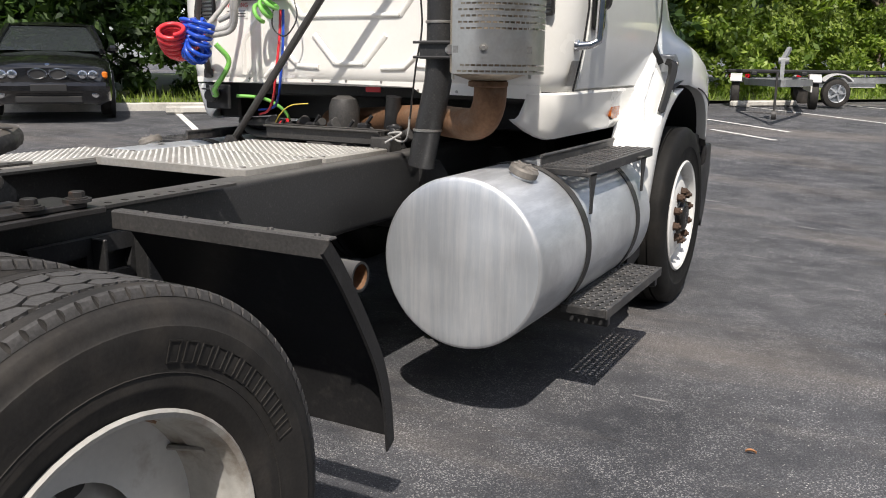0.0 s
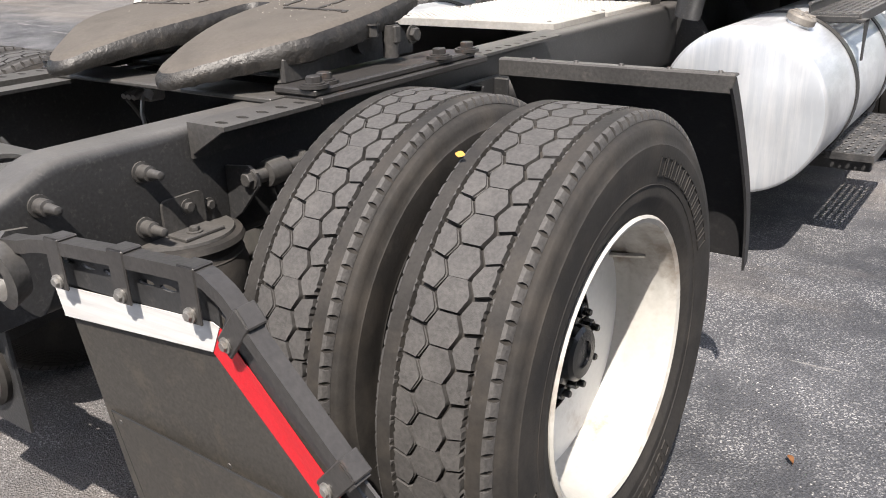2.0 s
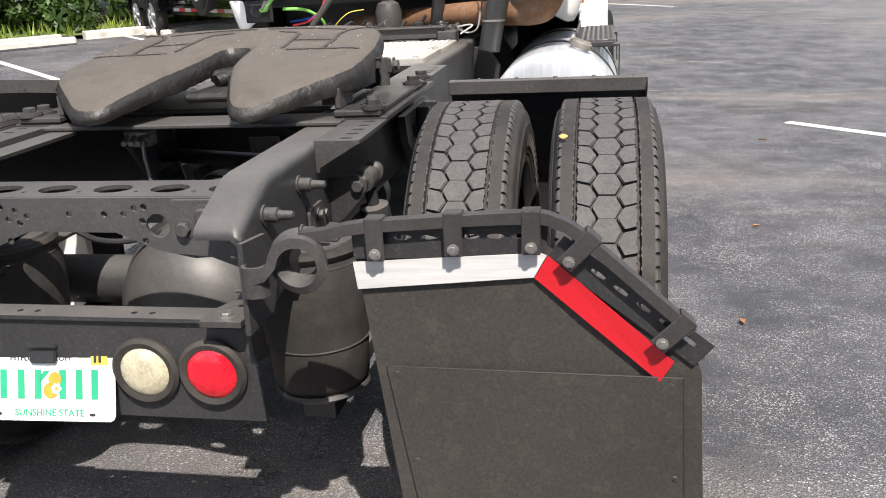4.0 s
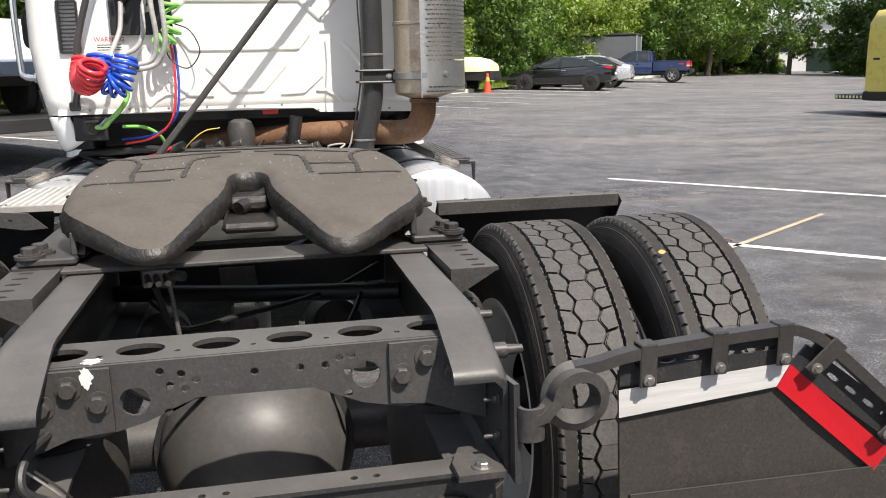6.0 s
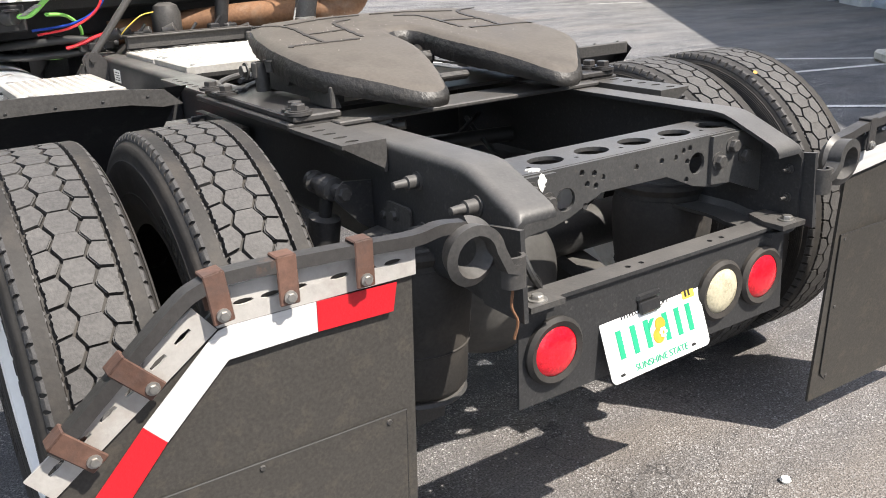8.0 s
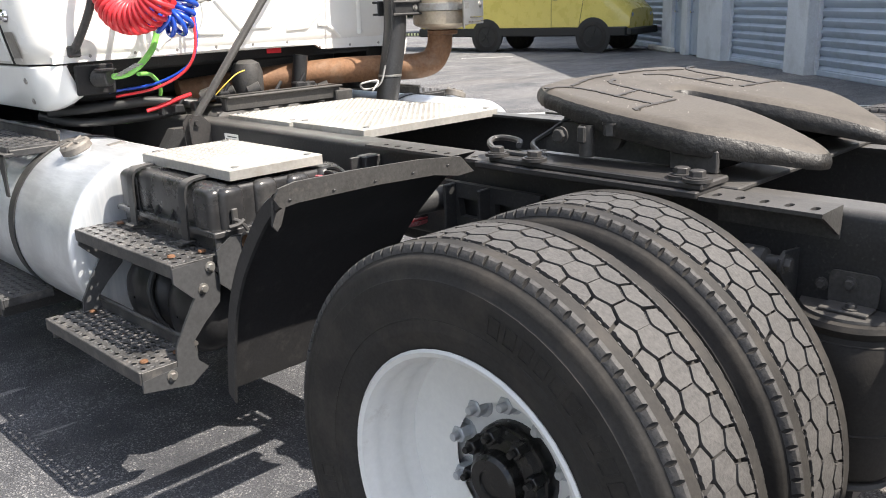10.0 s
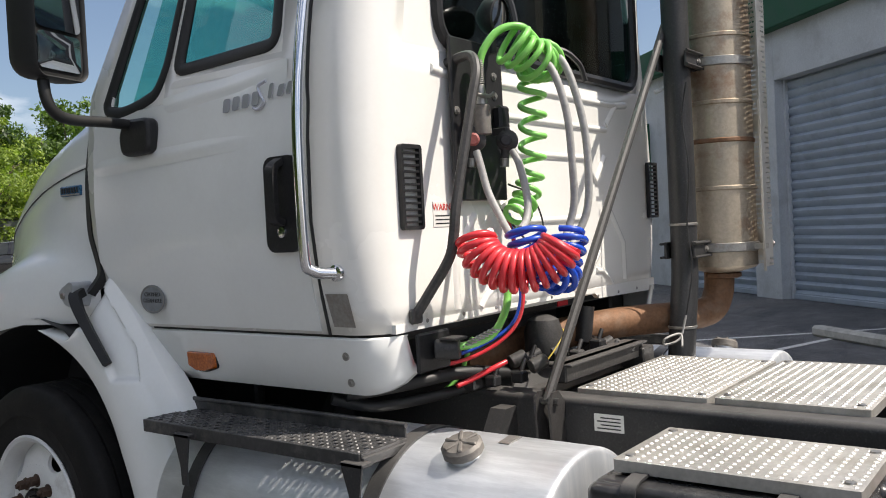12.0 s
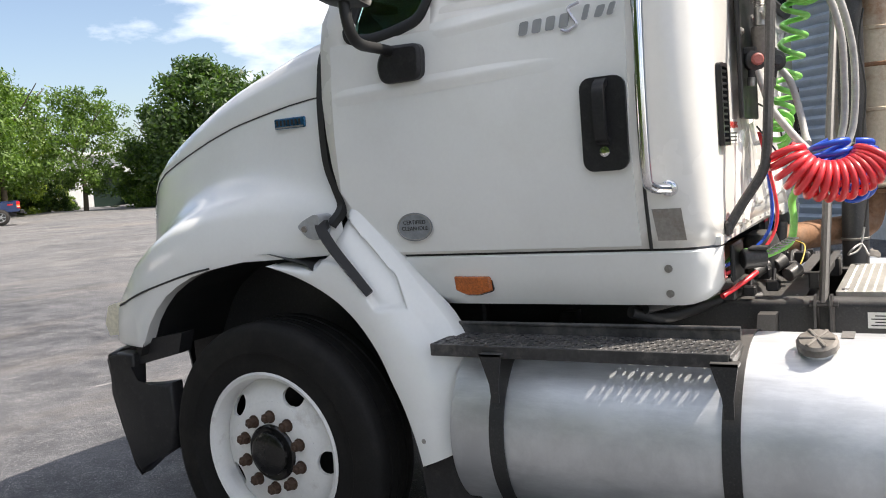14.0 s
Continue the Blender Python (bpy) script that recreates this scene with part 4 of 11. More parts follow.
def drive_wheel(x, side, turn, outer):
    w = new("drive_wheel")
    w.parent = truck
    w["label"] = "dual drive wheel with black truck tyre and white steel rim"
    flip = Matrix.Rotation(math.pi, 4, "Z") if side < 0 else Matrix.Identity(4)
    w.matrix_basis = Matrix.Translation((side * x, AXLE_Y, AXLE_Z)) @ flip @ Matrix.Rotation(turn, 4, "X")
    mesh_child("tyre", TYRE_ME, w, label="dusty black rubber tyre")
    mesh_child("tread", TREAD_ME, w, label="worn tread of hexagonal blocks")
    mesh_child("shoulder_lug", SHOULDER_ME, w)["kind"] = "stuff"
    mesh_child("rim_back", RIMBACK_ME, w)
    mesh_child("sidewall_moulding", MARKS_ME, w, label="moulded sidewall bars and ridges")
    if not outer:
        return w
    mesh_child("rim", RIM_ME if side > 0 else CLEAN_RIM_ME, w, label="white-painted deep steel rim with rust stains")
    bm = bmesh.new()
    lathe(bm, (-0.06, 0, 0), (1, 0, 0), [(0.106, 0.0), (0.105, 0.025), (0.101, 0.034), (0.095, 0.036), (0.086, 0.050), (0.062, 0.058), (0.060, 0.085), (0.052, 0.092), (0.030, 0.093), (0.028, 0.088), (0.003, 0.088)], 36, False, True)
    hb = part("hub", bm, HUBBLACK, w, "greasy black axle hub")
    for i in range(8):
        a = 2 * math.pi * i / 8 + 0.2
        b = bmesh.new()
        hex_bolt(b, (-0.026, 0.088 * math.cos(a), 0.088 * math.sin(a)), (1, 0, 0), 0.016, 0.034, 0.019, 0.014)
        part("hub_stud", b, HUBBLACK, hb)
    for i in range(10 if side < 0 else 0):
        a = 2 * math.pi * (i + 0.5) / 10
        b = bmesh.new()
        hex_bolt(b, (-0.055, 0.148 * math.cos(a), 0.148 * math.sin(a)), (1, 0, 0), 0.020, 0.028, 0.028, 0.016)
        part("lug_nut", b, GALV, w)
    for i in range(5):
        a = (0.02 if side > 0 else -0.30) + 2 * math.pi * i / 5
        b = bmesh.new()
        if side > 0:
            lathe(b, (-0.056, 0.150 * math.cos(a), 0.150 * math.sin(a)), (1, 0, 0), [(0.034, -0.003), (0.034, 0.0035), (0.031, 0.003), (0.001, 0.003)], 22)
        else:
            lathe(b, (-0.0745, 0.207 * math.cos(a), 0.207 * math.sin(a)), (1, 0.45 * math.cos(a), 0.45 * math.sin(a)), [(0.036, -0.003), (0.036, 0.0035), (0.033, 0.003), (0.001, 0.003)], 22)
        part("hand_hole", b, INK, w)
    # rust run down the barrel
    b = bmesh.new()
    rr = np.random.default_rng(7)
    rows = []
    for k in range(15):
        t = k / 14
        x = 0.085 - 0.135 * t
        r = float(np.interp(x, [-0.05, 0.0, 0.012, 0.02, 0.062, 0.078, 0.088], [0.271, 0.276, 0.281, 0.278, 0.281, 0.287, 0.284])) - 0.0008
        c, wd = 1.12 - 0.30 * t + 0.02 * rr.normal(), 0.03 + 0.07 * math.sin(math.pi * t) * (0.5 + 0.8 * rr.random())
        rows.append([(x, r * math.cos(c + q * wd), r * math.sin(c + q * wd)) for q in (-1, -0.5, 0, 0.5, 1)])
    grid(b, rows)
    part("rust_stain", b, RUST, w, "brown rust run inside the rim", smooth=60)
    b = bmesh.new()
    tube(b, [(-0.05, 0.23, 0.12), (0.02, 0.245, 0.125), (0.06, 0.25, 0.13)], 0.006, 6)
    part("valve_stem", b, STEEL, w)
    return w


for side in (1, -1):
    drive_wheel(0.765, side, 0.21 * side, False)
    drive_wheel(1.11, side, 0.07, True)

# ---- axle, suspension, fifth wheel ----
def rear_axle():
    bm = bmesh.new()
    cyl(bm, (-1.0, AXLE_Y, AXLE_Z), (1.0, AXLE_Y, AXLE_Z), 0.075, seg=20)
    axle = part("rear_axle", bm, BLACKPAINT, truck, "black drive axle with a domed housing")
    b = bmesh.new()
    lathe(b, (-0.02, AXLE_Y + 0.02, AXLE_Z), (0, -1, 0), [(0.215, 0.0), (0.235, 0.06), (0.235, 0.12), (0.228, 0.19), (0.20, 0.26), (0.15, 0.315), (0.08, 0.345), (0.005, 0.352)], 48, True, True)
    part("axle_dome", b, DOMEPAINT, axle, "glossy black domed axle cover")
    b = bmesh.new()
    lathe(b, (-0.02, AXLE_Y - 0.08, AXLE_Z), (0, -1, 0), [(0.236, 0), (0.250, 0.003), (0.250, 0.018), (0.236, 0.022)], 48)
    part("flange", b, BLACKPAINT, axle)
    b = bmesh.new()
    lathe(b, (-0.02, AXLE_Y, AXLE_Z), (0, 1, 0), [(0.22, 0), (0.20, 0.12), (0.13, 0.24), (0.08, 0.34), (0.05, 0.36)], 32, False, True)
    part("carrier", b, DUSTYBLACK, axle)
    b = bmesh.new()
    cyl(b, (-0.02, 0.25, 0.54), (0.0, 2.6, 0.66), 0.055, seg=16)
    part("drive_shaft", b, DUSTYBLACK, truck)
    for s in (1, -1):
        bx, by = s * 0.412, -0.515
        b = bmesh.new()
        lathe(b, (bx, by, 0.385), (0, 0, 1), [(0.085, 0.030), (0.108, 0.034), (0.119, 0.05), (0.124, 0.14), (0.131, 0.20), (0.137, 0.27), (0.136, 0.33), (0.124, 0.368), (0.130, 0.376), (0.135, 0.386), (0.130, 0.397), (0.112, 0.400)], 40, True, True)
        bag = part("air_spring", b, RUBBER, truck, "black rubber suspension air spring", smooth=50)
        for z, r in ((0.352, 0.1265), (0.150, 0.1255)):
            b = bmesh.new()
            lathe(b, (bx, by, 0.385 + z), (0, 0, 1), [(r, 0), (r + 0.0035, 0.003), (r, 0.006)], 40)
            part("moulded_rib", b, RUBBER, bag)
        b = bmesh.new()
        lathe(b, (bx, by, 0.785), (0, 0, 1), [(0.116, 0), (0.114, 0.006), (0.05, 0.008)], 32, True, True)
        prism(b, rounded([(by - 0.052, 0.792), (by + 0.052, 0.792), (by + 0.052, 0.868), (by - 0.052, 0.868)], 0.016), "x", s * 0.4345, s * 0.442)
        box(b, (s * 0.442, by - 0.05, 0.792), (s * 0.50, by + 0.05, 0.800), 0.002)
        part("top_plate", b, DUSTYBLACK, bag, "dusty steel top plate")
        for p, d in (((s * 0.442, by + 0.008, 0.842), (s, 0, 0)), ((s * 0.478, by - 0.010, 0.800), (0, 0, 1))):
            b = bmesh.new()
            hex_bolt(b, p, d, 0.011, 0.010, 0.017)
            part("bolt", b, DUSTYBLACK, bag)
        # piston with a beaded foot
        b = bmesh.new()
        lathe(b, (bx, by, 0.372), (0, 0, 1), [(0.060, 0), (0.064, 0.008), (0.068, 0.026), (0.112, 0.028), (0.118, 0.035), (0.113, 0.043)], 36, True, True)
        part("piston", b, BLACKPAINT, bag)
        b = bmesh.new()
        arm = curve_points([(s * 0.47, 0.60, 0.505), (s * 0.465, 0.30, 0.470), (s * 0.445, -0.12, 0.415), (s * 0.42, -0.38, 0.365), (s * 0.41, -0.56, 0.352)], 6)
        tube(b, arm, 0.03, square=True, radii=[(0.042, 0.024)] * len(arm))
        part("trailing_arm", b, BLACKPAINT, truck)
        # cast suspension hanger with openings
        b = bmesh.new()
        outl = [(0.72, 0.93), (0.30, 0.93), (0.33, 0.84), (0.42, 0.77), (0.475, 0.64), (0.52, 0.49), (0.565, 0.45), (0.635, 0.45), (0.672, 0.50), (0.668, 0.58), (0.640, 0.68), (0.665, 0.78), (0.70, 0.84)]
        holed(b, outl, [circle(0.606, 0.512, 0.032, 14), [(0.525, 0.66), (0.575, 0.66), (0.592, 0.80), (0.500, 0.80)], [(0.42, 0.83), (0.465, 0.83), (0.465, 0.885), (0.40, 0.885)], [(0.51, 0.83), (0.60, 0.83), (0.61, 0.885), (0.51, 0.885)]], "x", s * 0.455, s * 0.478)
        for yy in (0.487, 0.622):
            box(b, (s * 0.478, yy - 0.006, 0.60), (s * 0.525, yy + 0.006, 0.93), 0.003)
        cyl(b, (s * 0.45, 0.606, 0.512), (s * 0.53, 0.606, 0.512), 0.050, seg=20, chamfer=0.006)
        part("suspension_hanger", b, BLACKPAINT, truck, "black cast suspension hanger with openings")
        # shock absorber hung on a bracket that stands out from the rail
        b = bmesh.new()
        prism(b, [(s * 0.434, 0.90), (s * 0.505, 0.908), (s * 0.528, 0.895), (s * 0.532, 0.868), (s * 0.47, 0.80), (s * 0.434, 0.775)], "y", -0.392, -0.384)
        sh = part("shock_bracket", b, BLACKPAINT, truck, "black plate bracket of the shock absorber")
        b = bmesh.new()
        hex_bolt(b, (s * 0.510, -0.392, 0.881), (0, -1, 0), 0.0155, 0.014, 0.022)
        part("bolt", b, DUSTYBLACK, sh)
        b = bmesh.new()
        lathe(b, (s * 0.510, -0.384, 0.881), (0, 1, 0), [(0.016, 0), (0.016, 0.03), (0.028, 0.034), (0.030, 0.05), (0.030, 0.085), (0.026, 0.09), (0.018, 0.092), (0.018, 0.13), (0.027, 0.135), (0.027, 0.15), (0.010, 0.155)], 20, True, True)
        part("shock_eye", b, DUSTYBLACK, sh)
        b = bmesh.new()
        lathe(b, (s * 0.516, -0.315, 0.86), (s * 0.10, 0.16, -1), [(0.016, 0), (0.016, 0.05), (0.038, 0.055), (0.040, 0.07), (0.040, 0.27), (0.032, 0.275), (0.032, 0.46), (0.02, 0.48)], 20, True, True)
        part("shock_absorber", b, BLACKPAINT, sh)
        # long bolts in sleeves on the web
        for y, z in ((-0.595, 0.936), (-0.808, 0.928), (-0.606, 0.826)):
            b = bmesh.new()
            lathe(b, (s * 0.432, y, z), (s, 0, 0), [(0.021, 0), (0.021, 0.004), (0.0155, 0.005), (0.0155, 0.030), (0.0105, 0.032), (0.0085, 0.062), (0.005, 0.064)], 18, False, True)
            part("stud", b, DUSTYBLACK, rail_r if s > 0 else rail_l)
        for y, z in ((-0.445, 0.828), (-0.345, 0.955)):
            b = bmesh.new()
            hex_bolt(b, (s * 0.432, y, z), (s, 0, 0), 0.010, 0.009, 0.015)
            part("bolt", b, DUSTYBLACK, rail_r if s > 0 else rail_l)
    # what shows between the rails: anti-roll tube, levelling valve, brake lines and housings
    b = bmesh.new()
    tube(b, [(-0.42, 0.385, 0.80), (0.0, 0.28, 0.795), (0.42, 0.175, 0.80)], 0.026, 14)
    part("torque_rod", b, BLACKHOSE, truck, "dark tubular torque rod")
    b = bmesh.new()
    box(b, (-0.085, 0.66, 0.66), (0.01, 1.04, 0.72), 0.012)
    box(b, (-0.085, 0.30, 0.66), (0.0, 0.50, 0.715), 0.010)
    part("shaft_guard", b, CAPGREY, truck, "grey steel shaft guard")
    b = bmesh.new()
    prism(b, [(-0.113, 0.849), (-0.002, 0.849), (0.003, 0.800), (0.003, 0.743), (-0.106, 0.743), (-0.110, 0.80)], "y", 0.42, 0.428)
    box(b, (-0.108, 0.428, 0.743), (0.0, 0.470, 0.751), 0.003)
    for x in (-0.088, -0.022):
        hex_bolt(b, (x, 0.42, 0.82), (0, -1, 0), 0.008, 0.006, 0.012)
    part("valve_bracket", b, CAPGREY, truck, "grey steel bracket plate between the rails")
    for x in (-0.32, 0.24):
        b = bmesh.new()
        lathe(b, (x, 0.62, 0.60), (0.15, -1, 0.1), [(0.03, -0.05), (0.07, -0.03), (0.088, 0.0), (0.092, 0.02), (0.088, 0.05), (0.092, 0.06), (0.085, 0.12), (0.05, 0.15)], 28, True, True)
        part("brake_chamber", b, DUSTYBLACK, truck, "round dusty black brake chamber")
    b = bmesh.new()
    box(b, (-0.275, -0.10, 0.925), (-0.195, -0.045, 0.975), 0.006)
    cyl(b, (-0.235, -0.07, 0.95), (-0.17, -0.12, 0.955), 0.013)
    tube(b, [(-0.21, -0.11, 0.955), (-0.20, -0.13, 0.90), (-0.19, -0.12, 0.78)], 0.006, 8)
    for k in range(3):
        cyl(b, (-0.26 + 0.022 * k, -0.10, 0.955), (-0.25 + 0.022 * k, -0.145, 0.945), 0.008)
    part("levelling_valve", b, STEEL, truck, "grey levelling valve with a link")
    for k, pts in enumerate((((-0.24, -0.14, 0.94), (-0.20, -0.05, 0.80), (-0.05, 0.10, 0.78), (0.20, 0.22, 0.80), (0.38, 0.30, 0.86)), ((-0.36, -0.45, 0.88), (-0.22, -0.40, 0.74), (-0.10, -0.25, 0.72), (-0.16, 0.02, 0.74), (-0.30, 0.25, 0.80)),
                             ((0.36, -0.40, 0.86), (0.26, -0.42, 0.78), (0.20, -0.20, 0.74), (0.28, 0.10, 0.78), (0.36, 0.35, 0.84)), ((-0.02, 0.55, 0.86), (0.10, 0.40, 0.90), (0.20, 0.60, 0.92), (0.12, 0.90, 0.90)))):
        b = bmesh.new()
        tube(b, curve_points(pts, 7), 0.0085 if k < 3 else 0.013, 8)
        part("brake_hose", b, BLACKHOSE, truck, "black brake hose")


rear_axle()


def fifth_wheel():
    fw = new("fifth_wheel")
    fw.parent, fw["label"] = truck, "greasy black fifth wheel coupling plate with a V-shaped slot"
    half = [(0.030, 0.165), (0.045, 0.125), (0.050, 0.03), (0.064, -0.055), (0.088, -0.13), (0.128, -0.245), (0.160, -0.325), (0.182, -0.352), (0.212, -0.362), (0.246, -0.356), (0.284, -0.325), (0.418, -0.165), (0.446, -0.11), (0.455, -0.03), (0.455, 0.12), (0.440, 0.25), (0.410, 0.35), (0.35, 0.415), (0.22, 0.445), (0.0, 0.45)]
    outline = half + [(-x, y) for x, y in reversed(half[:-1])]

    def top_z(x, y):
        return 1.1393 + 0.1277 * (y + 0.20) - 0.36 * max(0.0, -0.02 - y) ** 2

    def skirt(x, y):
        # the wall under the plate gets lower along the ramps
        return lerp_table([(-0.36, 0.58), (-0.25, 0.78), (-0.08, 0.98), (0.10, 0.95), (0.30, 0.68), (0.6, 0.65)], y)[0]

    line = []
    n0 = len(outline)
    for i in range(n0):
        a, b = Vector(outline[i]), Vector(outline[(i + 1) % n0])
        k = max(1, round((b - a).length / 0.014))
        line += [a.lerp(b, j / k) for j in range(k)]
    line = [(line[i - 1] + line[i] * 2 + line[(i + 1) % len(line)]) / 4 for i in range(len(line))]
    n = len(line)
    area = sum(line[i].x * line[(i + 1) % n].y - line[(i + 1) % n].x * line[i].y for i in range(n))
    if area < 0:
        line.reverse()
    rnd = random.Random(11)
    lump = [rnd.uniform(-1, 1) for _ in range(n)]

    def ring_pts(inset, dz, rough):
        pts = []
        for i in range(n):
            t = (line[(i + 1) % n] - line[i - 1]).normalized()
            jit = (lump[i] * 0.6 + lump[(i * 7 + 3) % n] * 0.4) * rough
            p = line[i] + Vector((-t.y, t.x)) * (inset + jit)
            pts.append((p.x, p.y, top_z(p.x, p.y) + dz * skirt(p.x, p.y) + jit * 0.6))
        return pts
    bm = bmesh.new()
    grid(bm, [ring_pts(0.012, -0.076, 0.002), ring_pts(0.003, -0.072, 0.002), ring_pts(0.0005, -0.058, 0.0016), ring_pts(0.0, -0.046, 0.0016), ring_pts(0.001, -0.036, 0.0016), ring_pts(0.005, -0.025, 0.0014), ring_pts(0.011, -0.015, 0.0010)], close_v=True)
    part("brim", bm, GREASEDARK, fw, "brim caked in black grease", smooth=40)
    bm = bmesh.new()
    g = grid(bm, [ring_pts(0.011, -0.015, 0.0010), ring_pts(0.022, -0.006, 0.0004), ring_pts(0.034, -0.0015, 0.0), ring_pts(0.046, 0.0, 0.0)], close_v=True)
    es = [bm.edges.get((g[-1][i], g[-1][(i + 1) % n])) for i in range(n)]
    bmesh.ops.triangle_fill(bm, use_beauty=True, edges=es)
    low = grid(bm, [ring_pts(0.012, -0.076, 0.003), ring_pts(0.03, -0.072, 0.0)], close_v=True)
    es = [bm.edges.get((low[-1][i], low[-1][(i + 1) % n])) for i in range(n)]
    bmesh.ops.triangle_fill(bm, use_beauty=True, edges=es)
    part("plate", bm, GREASE, fw, "dust-covered greasy steel plate", smooth=50)
    # raised pads and grease grooves
    for s in (1, -1):
        for pts in (((0.41, 0.045), (0.395, 0.06), (0.30, 0.065), (0.19, 0.07)), ((0.30, 0.065), (0.305, 0.16), (0.30, 0.27), (0.33, 0.33), (0.40, 0.345)), ((0.30, 0.18), (0.17, 0.20)), ((0.17, 0.09), (0.165, 0.20), (0.15, 0.30), (0.08, 0.335)), ((0.30, 0.33), (0.15, 0.375), (0.02, 0.385))):
            b = bmesh.new()
            path = curve_points([(s * x, y, top_z(x, y) + 0.0012) for x, y in pts], 7)
            tube(b, path, 0.004, 6, radii=[(0.0062 + 0.0026 * math.sin(i * 2.1 + x0 * 9), 0.0012) for i, x0 in enumerate([q.x for q in path])], square=True)
            part("grease_groove", b, GREASEMID, fw)
        # lugs, pivot brackets and mounting angles
        b = bmesh.new()
        prism(b, [(-0.10, 1.035), (-0.10, 1.06), (-0.02, 1.10), (0.30, 1.12), (0.36, 1.06), (0.36, 1.035)], "x", s * 0.34, s * 0.375)
        cyl(b, (s * 0.33, 0.13, 1.09), (s * 0.40, 0.13, 1.09), 0.03)
        part("pivot_bracket", b, DUSTYBLACK, fw)
        b = bmesh.new()
        box(b, (s * 0.43, 0.16, 1.085), (s * 0.475, 0.185, 1.13), 0.004)
        hex_bolt(b, (s * 0.468, 0.24, 1.10), (s, 0, 0), 0.018, 0.014, 0.024)
        hex_bolt(b, (s * 0.45, 0.10, 1.14), (0, 0, -1), 0.016, 0.03, 0.02)
        cyl(b, (s * 0.45, 0.17, 1.05), (s * 0.45, 0.17, 1.13), 0.02)
        part("release_catch", b, DUSTYBLACK, fw)
        b = bmesh.new()
        box(b, (s * 0.42, -0.195, 1.001), (s * 0.545, 0.48, 1.018), 0.003)
        box(b, (s * 0.40, -0.20, 1.018), (s * 0.53, 0.44, 1.035), 0.004)
        part("mounting_angle", b, RUSTYBLACK, fw, "mounting plate with rusty edges")
        b = bmesh.new()
        box(b, (s * 0.40, -0.175, 1.035), (s * 0.415, -0.05, 1.09), 0.003)
        prism(b, [(-0.17, 1.035), (-0.05, 1.035), (-0.07, 1.05), (-0.10, 1.10), (-0.12, 1.10)], "x", s * 0.385, s * 0.40)
        part("web", b, DUSTYBLACK, fw)
        for x, y, z in ((0.492, -0.128, 1.035), (0.515, 0.29, 1.035), (0.505, -0.175, 1.035), (0.515, 0.42, 1.035)):
            b = bmesh.new()
            lathe(b, (s * x, y, z), (0, 0, 1), [(0.034, 0), (0.034, 0.008)], 16, False, True)
            hex_bolt(b, (s * x, y, z + 0.008), (0, 0, 1), 0.019, 0.016, 0.026)
            part("bolt", b, RUSTYBLACK, fw)
        # slotted angle beside the rail
        b = bmesh.new()
        holed(b, [(s * 0.435, -0.475), (s * 0.545, -0.475), (s * 0.545, -0.20), (s * 0.435, -0.20)] if s > 0 else [(s * 0.545, -0.475), (s * 0.435, -0.475), (s * 0.435, -0.20), (s * 0.545, -0.20)],
              [circle(s * 0.505, -0.445 + 0.055 * i, 0.018, 10, 0.009) for i in range(5)], "z", 1.001, 1.010)
        prism(b, [(-0.475, 0.935), (-0.20, 0.935), (-0.20, 1.001), (-0.475, 1.001)], "x", s * 0.435, s * 0.444)
        prism(b, [(s * 0.444, 0.945), (s * 0.444, 1.001), (s * 0.540, 1.001)], "y", -0.475, -0.467)
        part("slotted_angle", b, DUSTYBLACK, fw)
        b = bmesh.new()
        holed(b, [(s * 0.436, 0.47), (s * 0.50, 0.47), (s * 0.50, 1.0), (s * 0.436, 1.0)] if s > 0 else [(s * 0.50, 0.47), (s * 0.436, 0.47), (s * 0.436, 1.0), (s * 0.50, 1.0)],
              [circle(s * 0.468, 0.55 + 0.055 * i, 0.012, 10, 0.010) for i in range(8)], "z", 1.003, 1.011)
        part("slotted_strip", b, DUSTYBLACK, fw)
    b = bmesh.new()
    rnd = random.Random(5)
    for i in range(170):
        x, y = rnd.uniform(-0.42, 0.42), rnd.triangular(-0.05, 0.45, 0.10)
        if abs(x) < 0.09 and y < 0.20:
            continue
        r = rnd.uniform(0.0008, 0.0021)
        o = Vector((x, y, top_z(x, y) + 0.001))
        vs = [b.verts.new(o + Vector((r * p, r * q, h))) for p, q, h in ((1, 0.2, 0), (-0.2, 1, 0), (-1, -0.3, 0), (0.3, -1, 0), (0.1, 0, r))]
        for k in range(4):
            b.faces.new((vs[k], vs[(k + 1) % 4], vs[4]))
    o = part("grit", b, GRITTAN, fw, fix=False)
    o["kind"] = "stuff"
    # base plate across the rails
    b = bmesh.new()
    box(b, (-0.43, -0.24, 1.002), (0.43, -0.10, 1.014), 0.003)
    box(b, (-0.43, 0.02, 1.002), (0.43, 0.36, 1.014), 0.003)
    part("base_plate", b, DUSTYBLACK, fw)
    b = bmesh.new()
    box(b, (-0.07, -0.10, 1.05), (0.07, 0.20, 1.075), 0.01)
    box(b, (-0.06, 0.06, 1.075), (0.06, 0.24, 1.12), 0.015)
    cyl(b, (-0.03, 0.05, 1.09), (0.06, 0.16, 1.12), 0.02)
    part("locking_jaw", b, GREASEDARK, fw)
    # release handle with a hooked end, on the driver's side
    b = bmesh.new()
